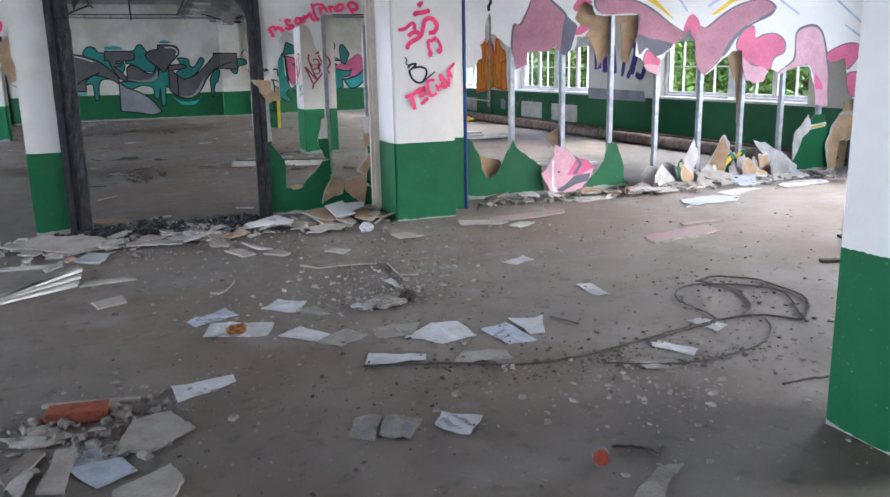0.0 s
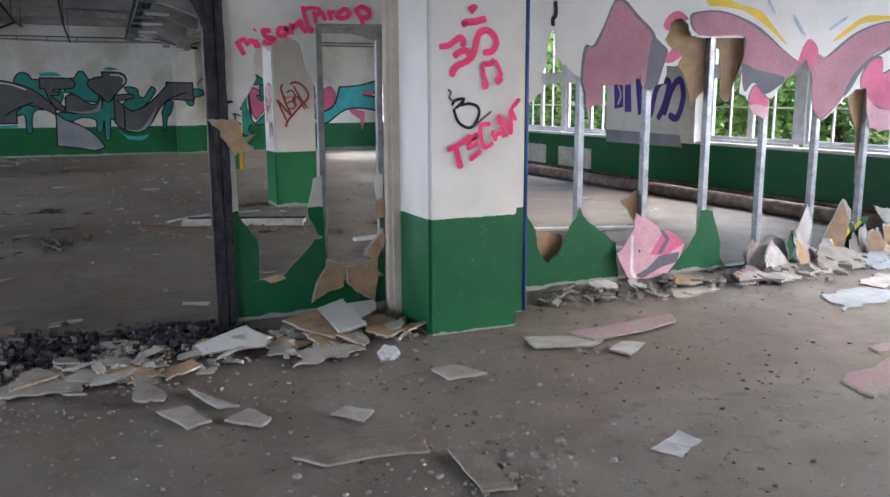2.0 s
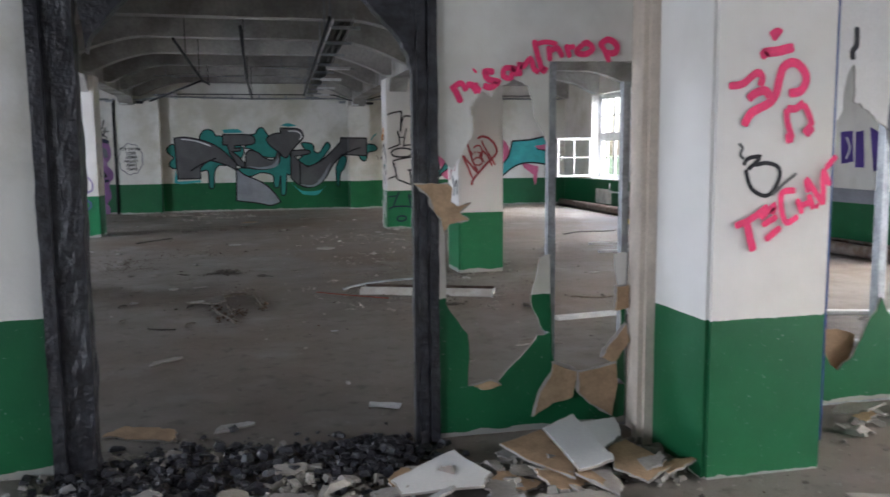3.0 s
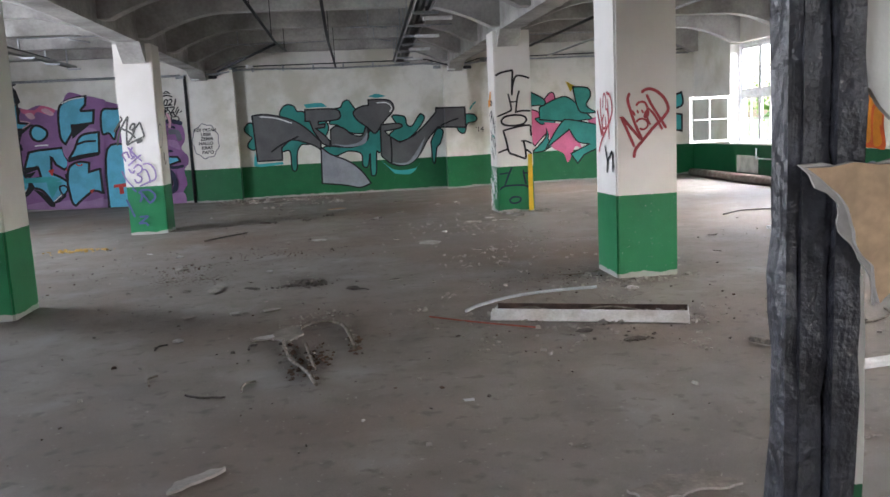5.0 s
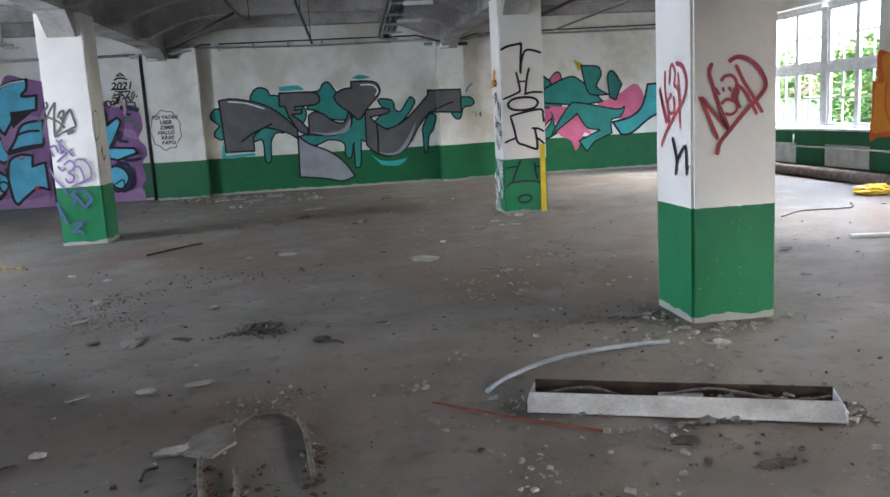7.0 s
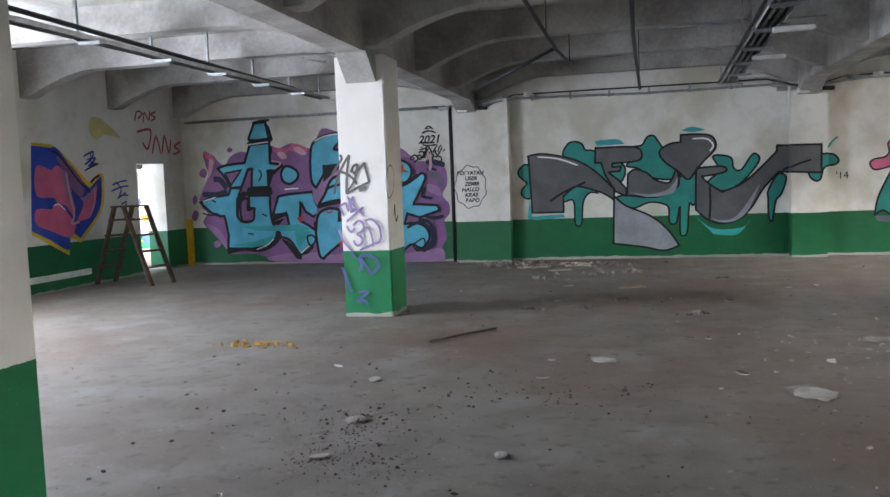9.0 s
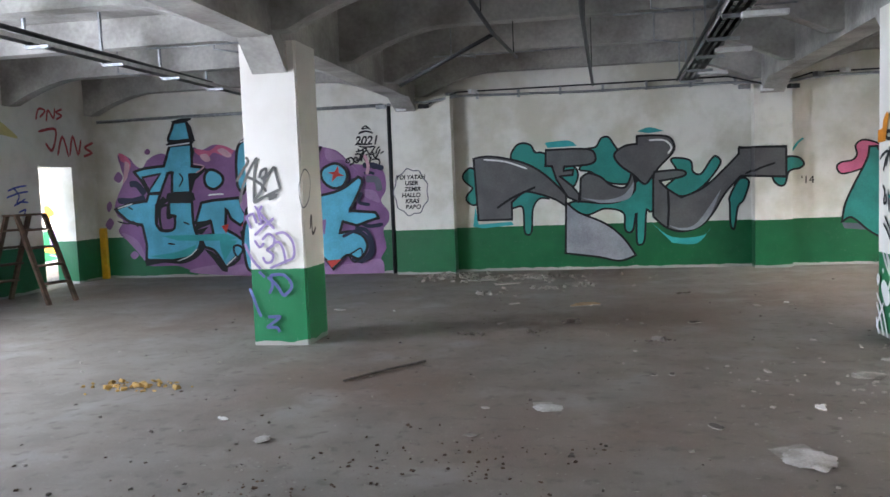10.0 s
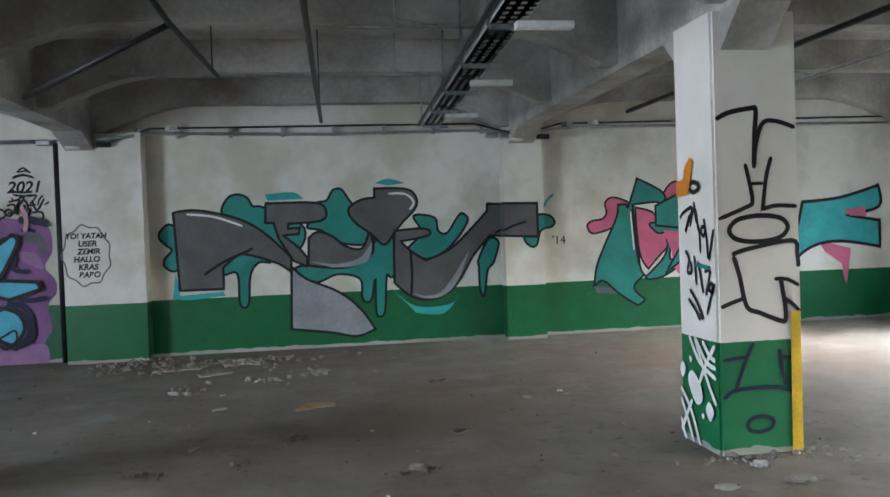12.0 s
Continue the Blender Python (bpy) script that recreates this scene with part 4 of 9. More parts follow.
bar("wall_pipe", [(-8.9, 27.35, 3.0), (-6, 27.35, 3.02), (-3.3, 27.35, 3.02)], 0.03, ZINC, "grey conduit pipe along the top of the wall", "pipe")
bar("downpipe", [(-3.2, 27.36, 0), (-3.2, 27.36, 1.5), (-3.2, 27.36, 3.0)], 0.035, DARK_METAL, "dark downpipe in the wall corner", "pipe", 10)
bar("wall_pipe", [(4.9, 16.0, 3.3), (4.9, 27.2, 3.3)], 0.03, DARK_METAL, "dark pipe under the ceiling", "pipe")
bar("wall_pipe", [(5.6, 16.0, 3.15), (5.6, 27.2, 3.15)], 0.022, ZINC, "grey pipe under the ceiling", "pipe")
for k in range(4):
    x, y = 1.7 + 0.09 * k, 18.95 + 2.25 * k
    lamp = thing("lamp_bracket", "empty white lamp bracket below the cable tray", "bracket", pose(x, y, 3.04), "lamp brackets")
    part("body", soft_box(-0.06, 0.36, -0.05, 0.05, 0, 0.05, 0.008), FRAME_W, lamp)
    part("stem", boxes((-0.02, 0.02, -0.02, 0.02, 0.05, 0.08)), ZINC, lamp)
# lumpy cable run and brackets where the beams meet the far wall
for x0 in (-2.75, 3.3):
    for k, (dx, z) in enumerate(((-0.5, 2.93), (-0.15, 2.88), (0.25, 2.9), (0.7, 3.08), (1.1, 3.13))):
        b = part("junction_box", soft_box(-0.09, 0.09, -0.05, 0.05, 0, 0.07 + 0.02 * (k % 2), 0.008, 1), (ZINC, FRAME_W, DARK_METAL)[k % 3])
        b.matrix_basis = pose(x0 + dx, 27.05 if k < 3 else 27.3, z, 0, 0, 12 * k)
        tagged(b, "small junction box on the cable run", "junction box")
for k in range(7):
    x = -1.6 + 0.72 * k
    b = part("pipe_clamp", boxes((-0.02, 0.02, -0.05, 0.06, -0.04, 0.09)), ZINC)
    b.matrix_basis = pose(x, 27.37, 3.08)
    tagged(b, "steel clamp holding the wall pipe", "clamp", "pipe clamps")
# round lamp cable hangers over the middle bay
for x, y in ((1.2, 24.6), (1.0, 22.4), (-1.6, 24.7), (-4.4, 23.0), (-6.6, 24.4)):
    bar("conduit", [(x, y, TOP - 0.02), (x, y, 3.42), (x + 0.35, y, 3.36)], 0.012, ZINC, "short bent conduit under the ceiling", "conduit", 6)
for y, x0, x1 in ((25.1, -1.9, 0.2), (22.9, 0.6, 2.6), (22.9, -5.2, -3.4), (25.1, 4.0, 6.4)):
    bar("conduit", [(x0, y - 0.15, 3.44), ((x0 + x1) / 2, y - 0.15, 3.43), (x1, y - 0.15, 3.44)], 0.011, ZINC, "thin conduit along a ceiling rib", "conduit", 6)
bm = bmesh.new()
box(bm, -9.02, -8.9, 27.36, 27.44, 0.0, 0.98)
tagged(part("yellow_post", bm, YELLOW), "yellow painted corner guard on the wall", "post")

# ---- opened sashes, radiators, heating pipes by the windows ----
def loose_sash(x0, x1, y, z0, z1, label):
    t = thing("window_sash", label, "window sash", pose(x0, y, z0))
    w, h, f = x1 - x0, z1 - z0, 0.06
    fr = part("sash_frame", boxes((0, f, 0, 0.045, 0, h), (w - f, w, 0, 0.045, 0, h), (f, w - f, 0, 0.045, 0, f), (f, w - f, 0, 0.045, h - f, h)), FRAME_W, t)
    part("glazing_bar", boxes((w / 2 - 0.015, w / 2 + 0.015, 0.01, 0.035, f, h - f)), FRAME_W, fr)
    part("glazing_bar", boxes((f, w - f, 0.012, 0.033, h / 2 - 0.013, h / 2 + 0.013)), FRAME_W, fr)
    p = part("pane", boxes((f - 0.01, w - f + 0.01, 0.02, 0.024, f - 0.01, h - f + 0.01)), GLASS, fr)
    p.visible_shadow = False
    return t


loose_sash(8.48, 9.48, 25.4, 0.86, 1.93, "white window sash swung open into the hall")
loose_sash(8.4, 9.48, 7.1, 0.82, 1.9, "white window sash swung open into the room")
LIGHT_PATCH = material("bare white plaster", (0.6, 0.59, 0.55), 0.85, vary=0.25, scale=5)
for a, b in ((24.1, 25.1), (21.9, 23.15), (17.9, 19.0), (16.2, 17.4)):
    part("radiator_niche", soft_box(X1 - 0.012, X1 - 0.003, a, b, 0.16, 0.55, 0.002, 1), LIGHT_PATCH, wall_east, "pale unpainted patch where a radiator hung")
bar("heating_pipe", [(9.15, 26.8, 0.1), (8.95, 21, 0.1), (8.8, 15, 0.1), (8.75, 8.6, 0.1)], 0.095, RUST, "thick rusty heating pipe lying along the wall", "pipe", 12)
bar("heating_pipe", [(9.42, 26.8, 0.12), (9.42, 20.5, 0.12), (9.42, 8.3, 0.12)], 0.03, RUST, "thin rusty heating pipe along the wall", "pipe", 8)
bar("heating_pipe", [(9.4, 20.75, 0.1), (9.4, 20.75, 1.6), (9.4, 20.7, 3.3)], 0.022, ZINC, "grey riser pipe on the window pier", "pipe", 8)
bar("heating_pipe", [(9.1, 7.95, 0.09), (9.05, 5.5, 0.09), (9.0, 2.0, 0.09)], 0.06, GREEN, "green painted heating pipe near the floor", "pipe", 10)

bar("heating_pipe", [(9.44, 24.1, 0.72), (9.44, 24.12, 0.5), (9.44, 22.0, 0.5), (9.44, 20.82, 0.48)], 0.018, FRAME_W, "white painted radiator pipe along the dado", "pipe", 8)
bar("heating_pipe", [(9.48, 20.86, 0.82), (9.43, 20.86, 0.78), (9.43, 20.86, 0.31), (9.485, 20.86, 0.27)], 0.016, FRAME_W, "short white radiator pipe on the dado", "pipe", 8)
# ---- step ladder by the west wall ----
WOOD = material("weathered brown wood", (0.1, 0.065, 0.045), 0.8, vary=0.4, scale=12)
for x, y, z in ((-0.6, 17.0, 3.0), (-0.58, 20.0, 3.0), (-0.56, 22.9, 3.09), (0.24, 17.5, 2.99), (0.28, 21.0, 2.94), (0.36, 24.4, 2.9)):
    bar("rod_hanger", [(x, y, z), (x, y, TOP)], 0.007, DARK_METAL, "thin steel hanger of the ceiling rod", "hanger", 5)
ladder = thing("step_ladder", "old brown wooden step ladder standing open", "ladder", pose(-8.3, 24.32, 0, 0, 0, -13))
for s, (foot, label) in enumerate(((-0.68, "stile"), (0.68, "stile"))):
    for y in (-0.2, 0.2):
        bm = bmesh.new()
        box(bm, -0.025, 0.025, -0.035, 0.035, 0, 1.46)
        bm.transform(pose(foot, y * (1.25 if s else 1.0), 0, 0, 0, 0) @ Matrix.Rotation(math.atan2(-foot + 0.14 * (1 if s else -1), 1.34), 4, "Y"))
        part(label, bm, WOOD, ladder)
    for k in range(4):
        h = 0.3 + 0.27 * k
        x = foot * (1 - h / 1.6)
        part("step", soft_box(x - 0.09, x + 0.09, -0.22, 0.22, h, h + 0.03, 0.005, 1), WOOD, ladder)
part("top_step", soft_box(-0.2, 0.2, -0.24, 0.24, 1.34, 1.37, 0.006, 1), WOOD, ladder)
# room beyond the doorway; its south window gap is unseen, added to let light in
bm = boxes((X0 - 4.0, X0 - 3.8, 23.5, 34, 0, 3.2), (X0 - 3.8, X0 - WT - 0.01, 23.3, 23.5, 0, 0.9), (X0 - 3.8, X0 - WT - 0.01, 23.3, 23.5, 2.7, 3.2), (X0 - 3.8, X0 - WT - 0.01, 34, 34.2, 0, 3.2))
wall_beyond = structure("wall_beyond", bm, WALL, "white wall of the next room seen through the doorway", "wall")
# unseen cover, added to keep open sky off the wall beyond
structure("ceiling_beyond", boxes((X0 - 4.0, X0 - WT - 0.02, 23.3, 34.2, 3.2, 3.4)), CEIL, "unseen ceiling added over the next room to block the sky", "ceiling")
structure("floor_beyond", boxes((X0 - 4.0, X0 - WT - 0.02, 23.3, 34.2, -0.2, 0.0)), CONCRETE, "concrete floor of the next room", "floor")
batten = part("wall_batten", soft_box(X0 + 0.004, X0 + 0.05, 22.0, 24.15, 0.2, 0.3, 0.006, 1), FRAME_W, wall_west, "white batten along the dado")

# ---- murals and tags ----
coats([
    ("F", "aqua", 0, [(-1.71, 1.16, 1), (-1.66, 0.84, 1), (-1.07, 0.87, 1), (-1.04, 0.81, 1), (-1.58, 0.77, 1), (-1.76, 0.80, 1)]),
    ("F", "aqua", 0, [(1.34, 0.78, 1), (1.67, 0.53), (2.17, 0.54), (2.33, 0.70, 1), (2.08, 0.41), (1.67, 0.43, 1)]),
    ("F", "aqua", 0, [(1.12, 2.35, 1), (1.32, 2.41), (1.56, 2.34, 1), (1.31, 2.31, 1)]),
    ("F", "aqua", 0, [(-0.45, 2.23, 1), (-0.05, 2.25), (0.10, 2.15, 1), (-0.41, 2.14, 1)]),
    ("O", "teal", 0.034, [(-1.74, 1.84), (-1.89, 1.76), (-1.91, 1.65), (-1.82, 1.55), (-1.75, 1.48), (-1.85, 1.36), (-1.85, 1.25), (-1.69, 1.20), (-1.55, 1.55)]),
    ("O", "teal", 0.034, [(-1.04, 1.95), (-0.97, 2.18), (-0.83, 2.24), (-0.69, 2.19), (-0.62, 2.07), (-0.45, 2.04), (0.09, 1.74), (-0.08, 1.38), (-0.70, 1.60)]),
    ("O", "teal", 0.034, [(0.26, 2.08), (0.42, 2.12), (0.51, 2.26), (0.63, 2.28), (0.71, 2.17), (0.75, 2.11), (0.97, 1.79), (1.09, 1.54), (0.88, 1.46), (0.56, 1.52), (0.33, 1.69), (0.13, 1.74), (0.25, 1.90)]),
    ("O", "teal", 0.034, [(-1.06, 1.12), (-0.87, 1.12), (-0.85, 0.72), (-0.79, 0.63), (-0.72, 0.71), (-0.69, 1.08), (-0.57, 1.26), (-0.40, 1.27), (-0.70, 1.48), (-0.98, 1.41)]),
    ("O", "teal", 0.034, [(-0.05, 1.17), (0.55, 1.23), (1.04, 1.46), (1.20, 1.58), (1.41, 1.49), (1.42, 1.11), (1.32, 0.97), (1.25, 0.99), (1.21, 0.50), (1.14, 0.41), (1.08, 0.48), (1.08, 0.96), (1.02, 0.67), (0.93, 0.63), (0.88, 0.72), (0.86, 0.97), (0.55, 1.05), (0.22, 0.95)]),
    ("O", "teal", 0.034, [(1.67, 1.85), (1.87, 1.86), (2.00, 1.80), (2.03, 1.63), (2.16, 1.59), (2.33, 1.83), (2.41, 1.87), (2.47, 1.74), (2.19, 1.38), (1.85, 1.22), (1.57, 1.36), (1.78, 1.60)]),
    ("O", "teal", 0.034, [(2.62, 1.19), (2.78, 1.48), (2.93, 1.43), (2.85, 1.14), (2.78, 1.06), (2.74, 0.97), (2.69, 0.65), (2.63, 0.72), (2.62, 1.06)]),
    ("O", "teal", 0.034, [(3.39, 1.78), (3.69, 1.81), (3.80, 1.70), (3.73, 1.62), (3.51, 1.58), (3.44, 1.37), (3.33, 1.36), (3.25, 1.51)]),
    ("O", "grey", 0.036, [(-1.71, 2.01, 1), (-1.38, 2.03), (-0.84, 1.90), (-0.47, 1.68), (-0.11, 1.32, 1), (-0.11, 1.11, 1), (-0.32, 1.25), (-0.71, 1.38), (-0.86, 1.37), (-1.06, 1.21, 1), (-1.06, 0.91, 1), (-1.66, 0.91, 1)]),
    ("O", "grey", 0.036, [(-0.44, 2.10, 1), (0.26, 2.09), (0.41, 1.96), (0.33, 1.83), (-0.13, 1.80, 1), (-0.14, 1.73, 1), (0.03, 1.74, 1), (0.01, 1.65, 1), (-0.21, 1.64, 1), (-0.00, 1.46, 1), (0.12, 1.31, 1), (0.11, 1.18, 1), (-0.08, 1.27, 1), (-0.27, 1.59, 1), (-0.34, 1.82, 1), (-0.45, 1.82, 1)]),
    ("O", "grey", 0.036, [(0.15, 1.59, 1), (0.28, 1.67), (0.49, 1.60), (0.65, 1.46), (0.88, 1.40), (0.98, 1.54), (1.02, 1.71, 1), (1.07, 1.38), (0.91, 1.22), (0.62, 1.14), (0.13, 1.19, 1)]),
    ("O", "grey", 0.036, [(0.73, 1.98), (0.90, 2.11), (1.11, 2.14, 1), (1.11, 2.27, 1), (1.39, 2.27), (1.64, 2.23), (1.73, 2.08), (1.68, 1.94), (1.50, 1.76), (1.37, 1.60), (1.23, 1.45), (1.05, 1.61), (0.81, 1.80)]),
    ("O", "grey", 0.036, [(1.37, 1.50, 1), (1.39, 1.65, 1), (1.78, 1.67), (1.91, 1.62), (1.84, 1.55), (1.47, 1.49, 1), (1.61, 1.35), (1.83, 1.20, 1), (2.19, 1.35), (2.54, 1.66), (2.77, 1.90, 1), (2.77, 2.00, 1), (3.46, 1.98, 1), (3.46, 1.49, 1), (2.80, 1.53, 1), (2.54, 1.24), (2.34, 0.91), (2.13, 0.70), (1.83, 0.62), (1.57, 0.70), (1.36, 0.89, 1)]),
    ("O", "light grey", 0.036, [(-0.11, 1.19, 1), (0.10, 1.00), (0.54, 0.80), (0.85, 0.54), (1.06, 0.23, 1), (0.79, 0.14), (0.44, 0.21), (-0.14, 0.29, 1)]),
    ("F", "light grey", 0, [(0.16, 1.25, 1), (0.55, 1.20), (0.87, 1.28), (1.05, 1.50, 1), (1.00, 1.25), (0.79, 1.16), (0.47, 1.15, 1)]),
    ("F", "light grey", 0, [(1.63, 0.73), (1.83, 0.68), (2.09, 0.77), (2.48, 1.32, 1), (2.30, 0.89), (2.09, 0.68), (1.83, 0.64)]),
    ("L", "white", 0.03, [(1.31, 2.19), (1.56, 2.18), (1.68, 2.06), (1.62, 1.95)]),
    ("L", "white", 0.03, [(-1.53, 1.98), (-1.15, 1.93), (-0.77, 1.79)]),
    ("L", "black", 0.04, [(-1.32, 1.12), (-1.05, 1.29), (-0.70, 1.44), (-0.64, 1.47)]),
    ("L", "black", 0.04, [(1.61, 1.35), (1.62, 1.02), (1.60, 0.70)]),
    ("L", "black", 0.035, [(2.87, 1.56), (3.09, 1.66), (3.29, 1.72)]),
    ("L", "aqua", 0.035, [(3.62, 1.92), (3.70, 2.04), (3.79, 2.11)]),
], on_y(Y1), wall_north, "graffiti", "large grey and teal dripping block-letter graffiti", folds=[(2.97, 3.56, 0.28)])
